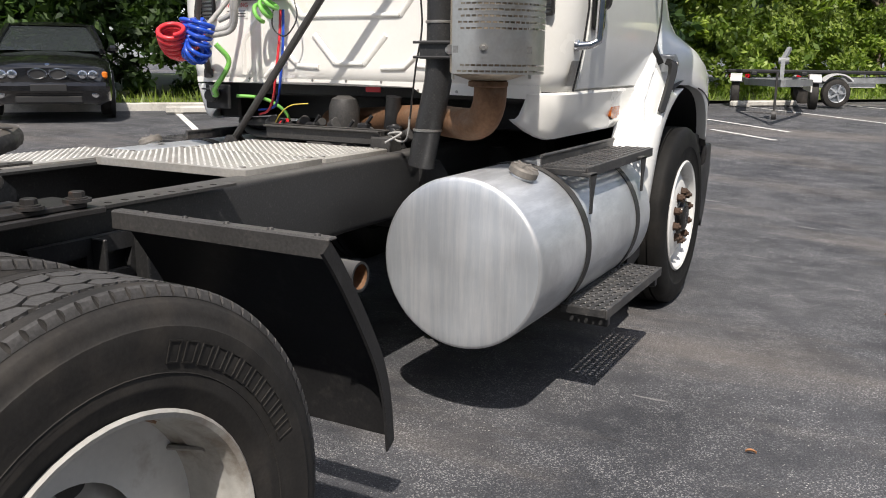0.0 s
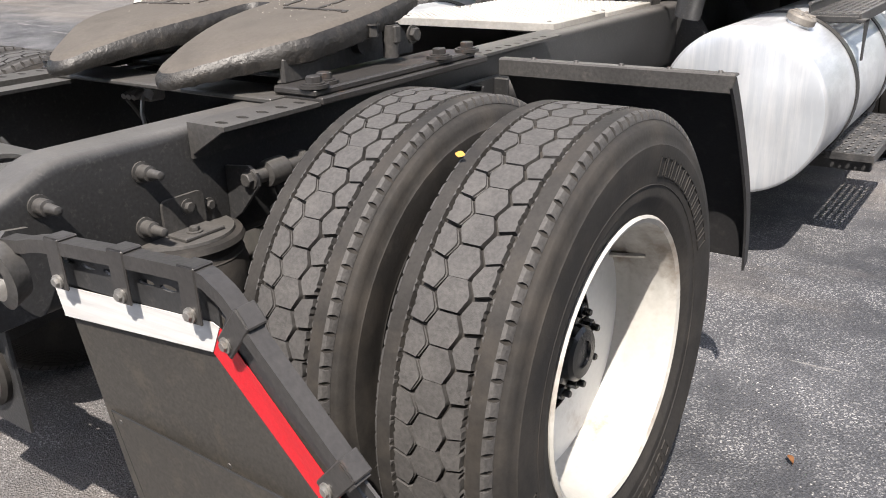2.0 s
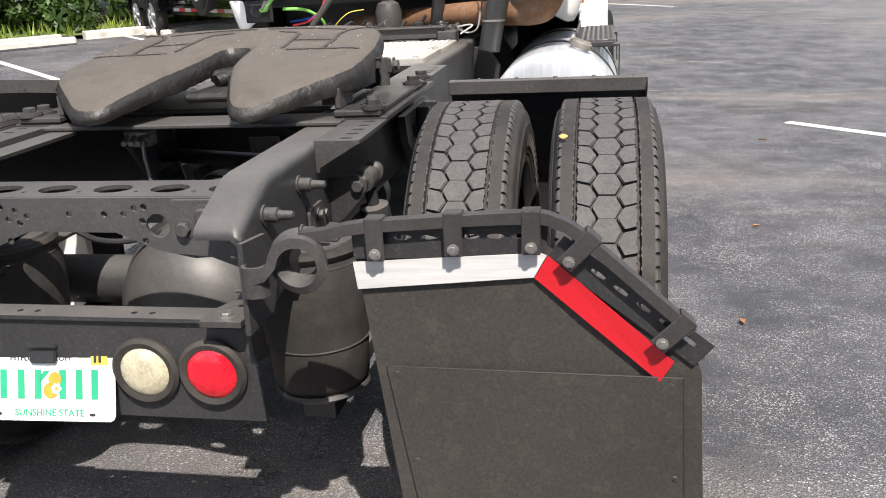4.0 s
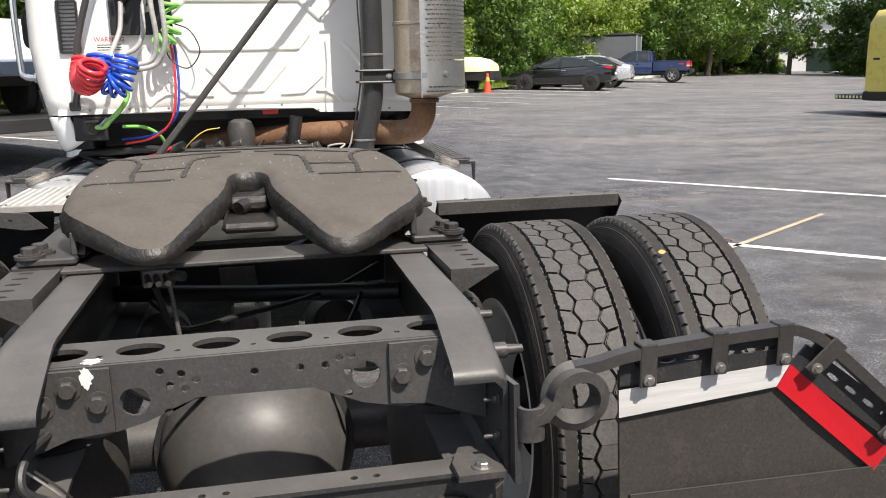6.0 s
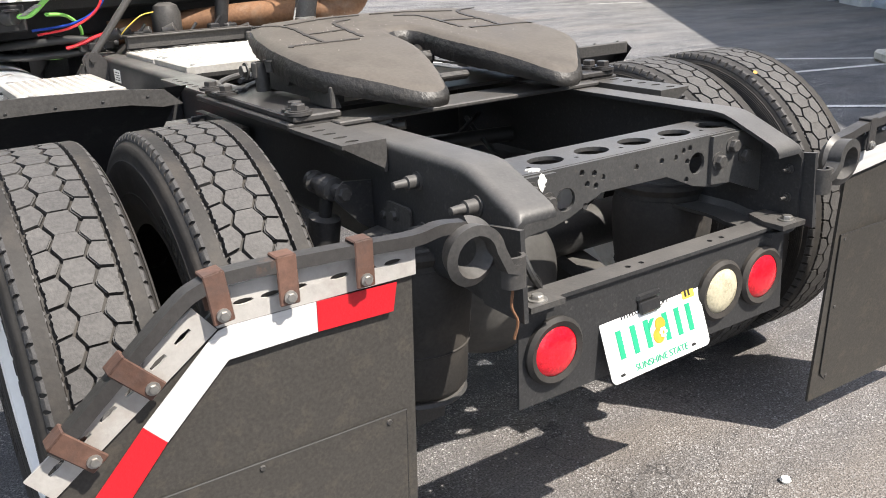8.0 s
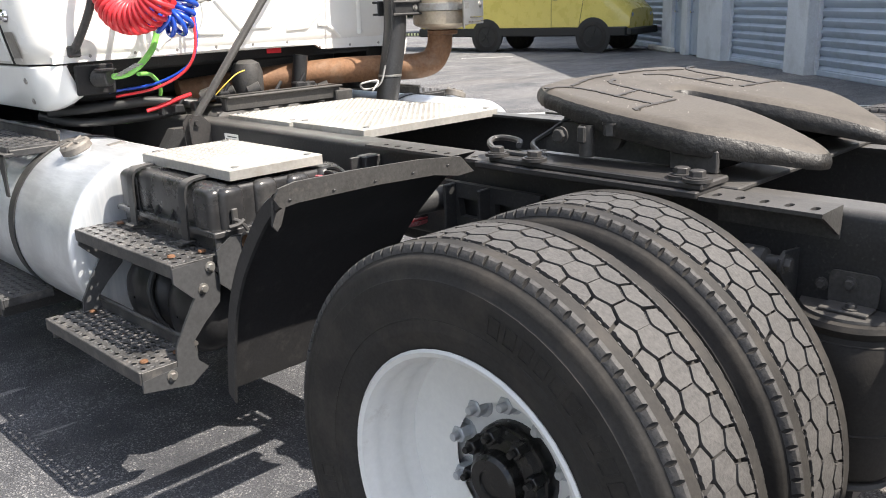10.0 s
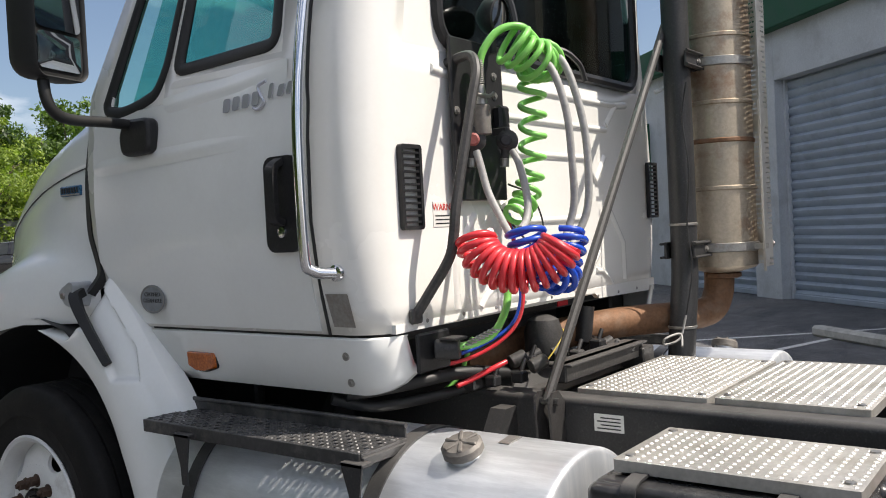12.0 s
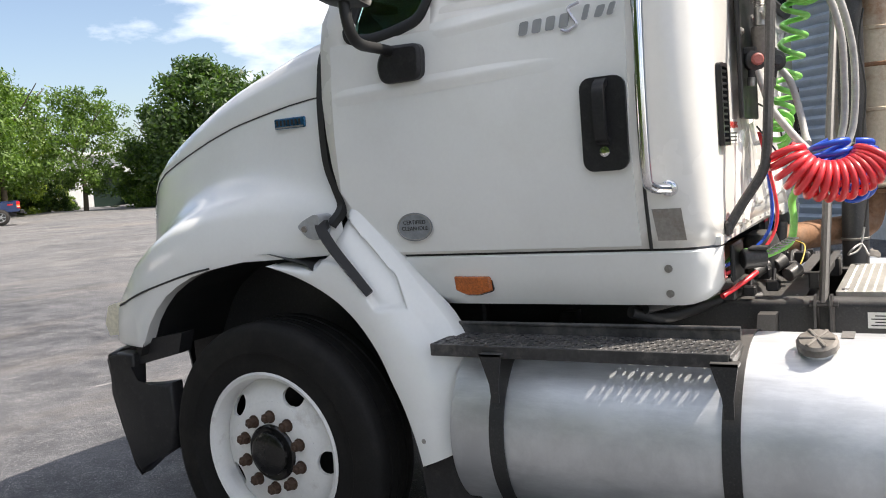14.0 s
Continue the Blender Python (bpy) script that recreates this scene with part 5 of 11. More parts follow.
    tube(b, curve_points([(-0.360, 0.300, 1.130), (-0.231, 0.378, 1.115), (-0.283, 0.412, 1.075), (-0.342, 0.432, 1.045), (-0.426, 0.352, 1.042), (-0.467, 0.297, 1.040), (-0.485, 0.358, 1.040), (-0.483, 0.445, 1.043), (-0.433, 0.520, 1.046), (-0.373, 0.561, 1.050), (-0.349, 0.534, 1.053), (-0.371, 0.462, 1.053), (-0.423, 0.420, 1.050)], 6), 0.0085, 8)
    part("release_handle", b, DUSTYBLACK, fw, "bent steel release handle")


fifth_wheel()


# ---- decks, tanks, steps ----
def tread_plate(x0, x1, y0, y1, z, parent, label, dx=0.030, skirt=0.03, name="deck_plate"):
    b = bmesh.new()
    rim = round_rect(x0, y0, x1, y1, 0.008, 2)
    inn = round_rect(x0 + 0.005, y0 + 0.005, x1 - 0.005, y1 - 0.005, 0.006, 2)
    tray = grid(b, [[(p, q, z - skirt) for p, q in inn], [(p, q, z - skirt) for p, q in rim], [(p, q, z - 0.003) for p, q in rim], [(p, q, z) for p, q in inn]], close_v=True)
    b.faces.new(tray[-1])
    pl = part(name, b, DECK, parent, label)
    b = bmesh.new()
    i = 0
    nx, ny = int((x1 - x0 - 0.03) / dx), int((y1 - y0 - 0.03) / dx)
    for a in range(nx + 1):
        for c in range(ny + 1):
            x, y = x0 + 0.015 + a * dx, y0 + 0.015 + c * dx
            u = v = 0.0068
            lo = [b.verts.new((x + u * p, y + v * q, z - 0.0002)) for p, q in ((1, 0), (0, 1), (-1, 0), (0, -1))]
            hi = [b.verts.new((x + u * p * 0.5, y + v * q * 0.5, z + 0.0030)) for p, q in ((1, 0), (0, 1), (-1, 0), (0, -1))]
            b.faces.new(hi)
            for k in range(4):
                b.faces.new((lo[k], lo[(k + 1) % 4], hi[(k + 1) % 4], hi[k]))
    o = part("raised_pattern", b, DECKBUMP, pl, smooth=60, fix=False)
    o["kind"] = "stuff"
    for x, y in ((x0 + 0.04, y0 + 0.03), (x1 - 0.04, y0 + 0.03), (x0 + 0.04, y1 - 0.03), (x1 - 0.04, y1 - 0.03)):
        b = bmesh.new()
        lathe(b, (x, y, z), (0, 0, 1), [(0.013, 0), (0.012, 0.004), (0.006, 0.005)], 12, False, True)
        part("bolt_head", b, STEEL, pl)
    return pl


deck = new("deck")
deck.parent, deck["label"] = truck, "pale aluminium tread plate deck behind the cab"
tread_plate(-0.345, 0.37, 1.19, 1.615, 1.022, deck, "pale aluminium tread plate")
tread_plate(-0.345, 0.37, 1.635, 2.07, 1.018, deck, "pale aluminium tread plate")


def pierced_step(x0, x1, y0, y1, z, parent, name="step", label="black pierced steel step", lip=0.04):
    """A tread of raised, pierced buttons: every hole goes through."""
    s = -1 if x0 < 0 else 1
    a0, a1 = min(abs(x0), abs(x1)), max(abs(x0), abs(x1))
    b = bmesh.new()
    cell = 0.0285
    nx, ny = max(3, round((a1 - a0) / cell)), round((y1 - y0) / cell)
    cx, cy = (a1 - a0) / nx, (y1 - y0) / ny
    for i in range(nx):
        for j in range(ny):
            mx, my = a0 + (i + 0.5) * cx, y0 + (j + 0.5) * cy
            big = (i + j) % 2
            r = 0.0080 if big else 0.0050
            sq = [(mx + p * cx / 2, my + q * cy / 2) for p, q in ((1, 0), (1, 1), (0, 1), (-1, 1), (-1, 0), (-1, -1), (0, -1), (1, -1))]
            outer = [b.verts.new((s * x, y, z)) for x, y in sq]
            ri = r + 0.0036
            mid = [b.verts.new((s * (mx + ri * math.cos(k * math.pi / 4)), my + ri * math.sin(k * math.pi / 4), z + 0.0005)) for k in range(8)]
            h = 0.003 if big else -0.003
            inn = [b.verts.new((s * (mx + r * math.cos(k * math.pi / 4)), my + r * math.sin(k * math.pi / 4), z + h)) for k in range(8)]
            for k in range(8):
                l = (k + 1) % 8
                b.faces.new((outer[k], outer[l], mid[l], mid[k]))
                b.faces.new((mid[k], mid[l], inn[l], inn[k]))
    bmesh.ops.remove_doubles(b, verts=b.verts, dist=0.0004)
    st = part(name, b, STEPBLACK, parent, label, smooth=25)
    b = bmesh.new()
    box(b, (s * (a1 - 0.001), y0, z - lip), (s * (a1 + 0.006), y1, z + 0.001), 0.002)
    box(b, (s * (a0 - 0.008), y0, z - 0.004), (s * a0, y1, z + 0.032), 0.003)
    cyl(b, (s * (a0 - 0.004), y0, z + 0.034), (s * (a0 - 0.004), y1, z + 0.034), 0.008)
    for y in (y0, y1):
        box(b, (s * a0, y - 0.003, z - lip * 0.8), (s * a1, y + 0.003, z - 0.001), 0.001)
    part("lip", b, STEPBLACK, st)
    return st


TANK_X, TANK_Z, TANK_R, TANK_Y0, TANK_Y1 = 0.872, 0.648, 0.325, 1.76, 3.20


def fuel_tank(s):
    tk = new("fuel_tank")
    tk.parent, tk["label"] = truck, "cylindrical aluminium fuel tank with black straps"
    b = bmesh.new()
    L = TANK_Y1 - TANK_Y0
    lathe(b, (s * TANK_X, TANK_Y0, TANK_Z), (0, 1, 0), [(TANK_R - 0.012, 0.0), (TANK_R - 0.005, 0.003), (TANK_R - 0.001, 0.009), (TANK_R, 0.018), (TANK_R, 0.34 * L), (TANK_R, 0.67 * L), (TANK_R, L - 0.018), (TANK_R - 0.012, L)], 72, False, True)
    part("barrel", b, ALUM, tk, "brushed aluminium barrel", smooth=40)
    b = bmesh.new()
    prof = [(TANK_R - 0.012, 0.0), (TANK_R - 0.020, -0.0025), (TANK_R - 0.06, -0.005), (0.15, -0.010), (0.004, -0.012)]
    lathe(b, (s * TANK_X, TANK_Y0, TANK_Z), (0, 1, 0), prof, 72, False, True)
    part("end_cap", b, ALUMEND, tk, "streaked aluminium tank end", smooth=40)
    for y in ((2.28, 3.02) if s < 0 else (2.255, 2.96)):
        b = bmesh.new()
        rows = []
        for k in range(49):
            a = radians(-62 + 250 * k / 48)
            c, d = math.cos(a), math.sin(a)
            rows.append([(s * (TANK_X + (TANK_R + q) * c), y + p, TANK_Z + (TANK_R + q) * d) for p, q in ((-0.026, 0.001), (-0.026, 0.006), (0.026, 0.006), (0.026, 0.001))])
        grid(b, rows)
        part("strap", b, BLACKPAINT, tk, "black steel tank strap")
        b = bmesh.new()
        prism(b, [(s * 0.432, 0.76), (s * 0.432, 0.96), (s * 0.50, 0.96), (s * 0.57, 0.86), (s * 0.545, 0.70), (s * 0.66, 0.40), (s * 0.90, 0.30), (s * 0.86, 0.28), (s * 0.60, 0.36), (s * 0.47, 0.62)], "y", y - 0.03, y + 0.03)
        part("cradle", b, BLACKPAINT, tk)
    # cap on a short neck
    d = Vector((s * 0.36, 0, 0.93)).normalized()
    o = Vector((s * TANK_X, 2.065 if s < 0 else 2.04, TANK_Z)) + d * (TANK_R - 0.004)
    b = bmesh.new()
    lathe(b, o, d, [(0.045, 0), (0.045, 0.012)], 24)
    part("filler_neck", b, ALUM, tk)
    b = bmesh.new()
    lathe(b, o + d * 0.012, d, [(0.052, 0), (0.058, 0.005), (0.058, 0.026), (0.050, 0.034), (0.02, 0.036)], 12, True, True)
    fm = axes_of(d)
    for k in range(3):
        a = math.pi * k / 3
        box(b, (-0.050, -0.006, 0.044), (0.050, 0.006, 0.052), 0.003, Matrix.Translation(o) @ (fm @ Matrix.Rotation(a, 3, "Z")).to_4x4())
    part("filler_cap", b, CAPGREY, tk, "dull ribbed metal filler cap")
    # steps on brackets
    pierced_step(s * 0.975, s * 1.165, 2.28, 3.26, 0.972, tk, label="black pierced steel upper step")
    pierced_step(s * 1.115, s * 1.300, 2.20, 3.05, 0.425, tk, label="black pierced steel lower step")
    for y in (2.285, 3.02):
        b = bmesh.new()
        prism(b, [(y - 0.035, 0.950), (y + 0.045, 0.950), (y + 0.014, 0.85), (y + 0.010, 0.79), (y - 0.018, 0.79), (y - 0.018, 0.85)], "x", s * 1.188, s * 1.194)
        box(b, (s * 1.155, y - 0.035, 0.940), (s * 1.194, y + 0.045, 0.952), 0.002)
        box(b, (s * 0.98, y - 0.014, 0.935), (s * 1.165, y + 0.014, 0.962), 0.003)
        part("step_bracket", b, BLACKPAINT, tk)
        b = bmesh.new()
        box(b, (s * 0.80, y - 0.02, 0.335), (s * 1.29, y + 0.02, 0.392), 0.004)
        part("step_arm", b, BLACKPAINT, tk)
    return tk


fuel_tank(1), fuel_tank(-1)
bm = bmesh.new()
prism(bm, [(-0.91, 0.973), (-0.90, 0.968), (-0.84, 0.976), (-0.85, 0.981)], "y", 1.975, 2.01)
part("sticker", bm, STEEL, truck, "small worn foil sticker beside the filler cap")


# ---- battery box ----
def battery_box():
    bb = new("battery_box")
    bb.parent, bb["label"] = truck, "black battery box with steps and a tread plate lid"
    x0, x1, y0, y1 = -1.01, -0.53, 1.10, 1.70
    b = bmesh.new()
    box(b, (x0, y0, 0.70), (x1, y1, 0.80), 0.012)
    part("tray", b, LIDPLASTIC, bb, "black plastic battery tray")

    def moulded(lo, hi, r, name="lid_rib", label=""):
        q = bmesh.new()
        loops = [[(x, y, lo[2]) for x, y in round_rect(lo[0], lo[1], hi[0], hi[1], r, 4)]]
        for k in range(6):
            a = math.pi / 2 * k / 5
            d = r * (1 - math.cos(a))
            loops.append([(x, y, hi[2] - r + r * math.sin(a)) for x, y in round_rect(lo[0] + d, lo[1] + d, hi[0] - d, hi[1] - d, max(0.002, r - d * 0.6), 4)])
        vs = grid(q, loops, close_v=True)
        q.faces.new(vs[-1])
        return part(name, q, LIDPLASTIC, bb, label, smooth=60)
    moulded((x0 + 0.006, y0 + 0.002, 0.80), (x1 + 0.02, y1 - 0.008, 0.943), 0.028, "lid", "ribbed black plastic battery cover")
    moulded((x0 - 0.020, y0 - 0.024, 0.796), (x1 + 0.03, y1 + 0.012, 0.813), 0.006, "lid_flange")
    for ya, yb in ((y0 + 0.004, y0 + 0.115), (y1 - 0.115, y1 - 0.004)):
        moulded((x0 - 0.010, ya, 0.80), (x0 + 0.12, yb, 0.937), 0.026)
    for i in range(4):
        x = x0 + 0.020 + 0.122 * i
        moulded((x, y0 - 0.016, 0.80), (x + 0.088, y0 + 0.10, 0.938 + 0.004 * (i % 2)), 0.026)
    for y in (1.36, 1.46):
        q = bmesh.new()
        prism(q, [(x0 - 0.012, 0.813), (x0 + 0.014, 0.813), (x0 + 0.014, 0.855)], "y", y - 0.005, y + 0.005)
        part("gusset", q, LIDPLASTIC, bb)
    for y in (1.24, 1.58):
        b = bmesh.new()
        tube(b, curve_points([(x0 + 0.14, y, 0.95), (x0 + 0.03, y, 0.952), (x0 - 0.016, y, 0.928), (x0 - 0.022, y, 0.83), (x0 - 0.024, y, 0.765)], 5), 0.02, square=True, radii=[(0.019, 0.0035)] * 21)
        box(b, (x0 - 0.050, y - 0.024, 0.758), (x0 - 0.002, y + 0.024, 0.766), 0.002)
        part("hold_down_strap", b, BLACKPAINT, bb)
    tread_plate(-0.945, -0.595, 1.10, 1.655, 0.984, bb, "pale aluminium tread plate lid", 0.030, 0.032, "lid_plate")
    b = bmesh.new()
    # tray and side plates
    box(b, (x0 - 0.01, y0 - 0.012, 0.70), (x1 + 0.09, y0 - 0.004, 0.794), 0.002)
    holed(b, [(-1.03, 0.66), (-0.98, 0.615), (-0.44, 0.615), (-0.44, 0.80), (-0.50, 0.92), (-0.62, 0.92), (-0.70, 0.80), (-0.98, 0.795), (-1.03, 0.76)], [circle(x, z, 0.009, 10) for x, z in ((-0.60, 0.875), (-0.54, 0.81), (-0.72, 0.755), (-0.62, 0.70), (-0.78, 0.655), (-0.87, 0.64), (-0.52, 0.72))], "y", 1.070, 1.076)
    box(b, (x0, y0, 0.68), (x1, y1, 0.702), 0.003)
    part("side_plate", b, STRINGER, bb, "scuffed black steel end plate")
    # step stringers with a wavy outline
    wav = [(-1.17, 0.735), (-1.05, 0.74), (-1.02, 0.66), (-1.03, 0.60), (-1.09, 0.545), (-1.13, 0.50), (-1.12, 0.44), (-1.09, 0.41), (-1.15, 0.37), (-1.30, 0.395), (-1.30, 0.43), (-1.19, 0.44), (-1.185, 0.50), (-1.14, 0.58), (-1.11, 0.63), (-1.17, 0.69)]
    for y in (1.090, 1.735):
        b = bmesh.new()
        prism(b, wav, "y", y - 0.005, y + 0.005)
        part("step_stringer", b, STRINGER, bb, "wavy cut steel stringer")
    for x, z in ((-1.05, 0.715), (-1.08, 0.655), (-1.21, 0.42)):
        b = bmesh.new()
        hex_bolt(b, (x, 1.085, z), (0, -1, 0), 0.011, 0.010, 0.017)
        part("bolt", b, STEEL, bb)
    pierced_step(-0.985, -1.165, 1.09, 1.75, 0.745, bb)
    pierced_step(-1.125, -1.300, 1.09, 1.77, 0.458, bb)
    for x, y, z in ((-1.04, 1.14, 0.75), (-1.13, 1.16, 0.75), (-1.04, 1.68, 0.75), (-1.16, 1.14, 0.462), (-1.26, 1.15, 0.462), (-1.17, 1.70, 0.462)):
        b = bmesh.new()
        lathe(b, (x, y, z), (0, 0, 1), [(0.013, 0), (0.011, 0.005), (0.005, 0.006)], 10, False, True)
        part("bolt", b, RUSTBOLT, bb)
    # latch with a dangling clip
    b = bmesh.new()
    box(b, (-0.965, 1.072, 0.815), (-0.945, 1.082, 0.875), 0.003)
    tube(b, curve_points([(-0.965, 1.066, 0.845), (-0.95, 1.05, 0.835), (-0.93, 1.045, 0.80), (-0.925, 1.05, 0.765)], 5), 0.006, 6)
    tube(b, curve_points([(-0.985, 1.062, 0.825), (-0.96, 1.052, 0.83), (-0.94, 1.05, 0.842)], 4), 0.007, 6)
    part("latch", b, DUSTYBLACK, bb, "battered latch")
    # two air tanks slung across below the box
    for y, z in ((1.27, 0.52), (1.56, 0.52)):
        b = bmesh.new()
        lathe(b, (-1.03, y, z), (1, 0, 0), [(0.004, -0.05), (0.05, -0.046), (0.10, -0.028), (0.128, 0.0), (0.138, 0.03), (0.138, 0.56), (0.12, 0.60), (0.05, 0.62)], 36, False, True)
        at = part("air_tank", b, PLASTIC, bb, "black air tank with a domed end")
        for x in (-0.93, -0.60):
            b = bmesh.new()
            lathe(b, (x, y, z), (1, 0, 0), [(0.139, -0.008), (0.142, -0.007), (0.142, 0.007), (0.139, 0.008)], 36)
            part("tank_band", b, BLACKPAINT, at)
    b = bmesh.new()
    tube(b, curve_points([(-1.03, 1.47, 0.64), (-1.07, 1.46, 0.56), (-1.06, 1.44, 0.47), (-1.04, 1.38, 0.42)], 5), 0.011, 8)
    part("air_hose", b, BLACKHOSE, bb)
    # red and black cables
    for i, (mat, dz, dx) in enumerate(((REDCABLE, 0, 0), (BLACKHOSE, 0.022, 0.012), (REDSLEEVE, -0.018, 0.02), (BLACKHOSE, 0.034, 0.03), (REDSLEEVE, 0.01, -0.022), (REDCABLE, 0.005, 0.034), (REDSLEEVE, -0.03, 0.0), (BLACKHOSE, -0.01, 0.04))):
        b = bmesh.new()
        tube(b, curve_points([(-0.61 + dx * 0.6, 1.13, 0.90 + dz * 0.5), (-0.61 + dx, 1.06, 0.905 + dz), (-0.62 + dx, 0.98, 0.885 + dz), (-0.60 + dx * 0.8, 0.88, 0.81 + dz), (-0.53 + dx * 0.4, 0.82, 0.79 + dz * 0.5), (-0.46, 0.80, 0.785 + dz * 0.4), (-0.40, 0.82, 0.785 + dz * 0.2), (-0.385, 0.95, 0.79)], 6), 0.0082, 8)
        part("battery_cable", b, mat, bb, "red battery cable" if mat is REDCABLE else "")
    b = bmesh.new()
    box(b, (-0.545, 1.02, 0.88), (-0.50, 1.03, 0.97), 0.002)
    box(b, (-0.50, 1.0, 0.80), (-0.435, 1.05, 0.97), 0.004)
    part("rail_bracket", b, BLACKPAINT, bb)


battery_box()


# ---- quarter guards ahead of the drive wheels, mud flaps behind ----
def wheel_guard(s):
    wg = new("wheel_guard")
    wg.parent, wg["label"] = truck, "black plastic quarter guard ahead of the drive wheels"
    prof = [(0.455, 1.016), (0.490, 0.972), (0.540, 0.900), (0.612, 0.785), (0.662, 0.690), (0.692, 0.590), (0.706, 0.475)]
    if s < 0:
        prof = [(0.440, 1.055), (0.475, 1.032), (0.520, 0.987), (0.570, 0.925), (0.622, 0.85), (0.668, 0.75), (0.70, 0.62), (0.717, 0.50)]
    line = curve_points([(0, y, z) for y, z in prof], 4)
    b = bmesh.new()
    rows = []
    for p in line:
        inner = 0.60 if s > 0 else 0.58 + 0.16 * min(1.0, (1.055 - p.z) / 0.45)
        outer = 1.235
        rows.append([(s * (inner + (outer - inner) * k / 6), p.y, p.z) for k in range(7)])
    grid(b, rows)
    grid(b, [[(x, y + 0.004, z - 0.003) for x, y, z in r] for r in rows])
    lip = [[(s * 1.235, p.y, p.z), (s * 1.242, p.y - 0.004, p.z - 0.004), (s * 1.242, p.y - 0.032, p.z - 0.024), (s * 1.236, p.y - 0.034, p.z - 0.026)] for p in line]
    grid(b, lip)
    part("guard", b, PLASTIC, wg, smooth=50)
    b = bmesh.new()
    if s > 0:
        box(b, (s * 0.60, 0.444, 0.972), (s * 1.24, 0.452, 1.018), 0.003)
        box(b, (s * 0.60, 0.446, 1.012), (s * 1.24, 0.478, 1.019), 0.003)
    else:
        prism(b, [(-0.60, 1.005), (-0.65, 1.052), (-0.80, 1.066), (-1.0, 1.073), (-1.18, 1.074), (-1.225, 1.066), (-1.244, 1.04), (-1.248, 0.985), (-1.238, 0.972), (-1.226, 0.985), (-1.212, 1.022), (-1.18, 1.026), (-0.95, 1.026), (-0.75, 1.018), (-0.66, 1.002)], "y", 0.430, 0.437)
    part("top_flange", b, DUSTYBLACK, wg)
    # on the left, small black studs stand in for dark holes
    for k in range(5):
        b = bmesh.new()
        lathe(b, (s * (0.70 + 0.125 * k), 0.462 if s > 0 else 0.43, 1.019 if s > 0 else 1.036), (0, 0.1 if s > 0 else 0.45, 0.9), [(0.008, -0.002), (0.006, 0.004), (0.002, 0.005)] if s > 0 else [(0.005, -0.001), (0.004, 0.002), (0.001, 0.0025)], 10, False, True)
        part("rivet", b, DUSTYBLACK if s > 0 else INK, wg)
    b = bmesh.new()
    lathe(b, (s * 1.17, 0.667, 0.88), (-s, 0, 0), [(0.030, 0.25), (0.031, 0.0), (0.037, 0.0), (0.037, 0.73)], 22, True, True)
    part("support_tube", b, BLACKPAINT, wg, "open-ended black support tube")
    b = bmesh.new()
    lathe(b, (s * 1.168, 0.667, 0.88), (-s, 0, 0), [(0.0302, 0.0), (0.0298, 0.10)], 22)
    part("rusty_mouth", b, RUST, wg)


wheel_guard(1), wheel_guard(-1)

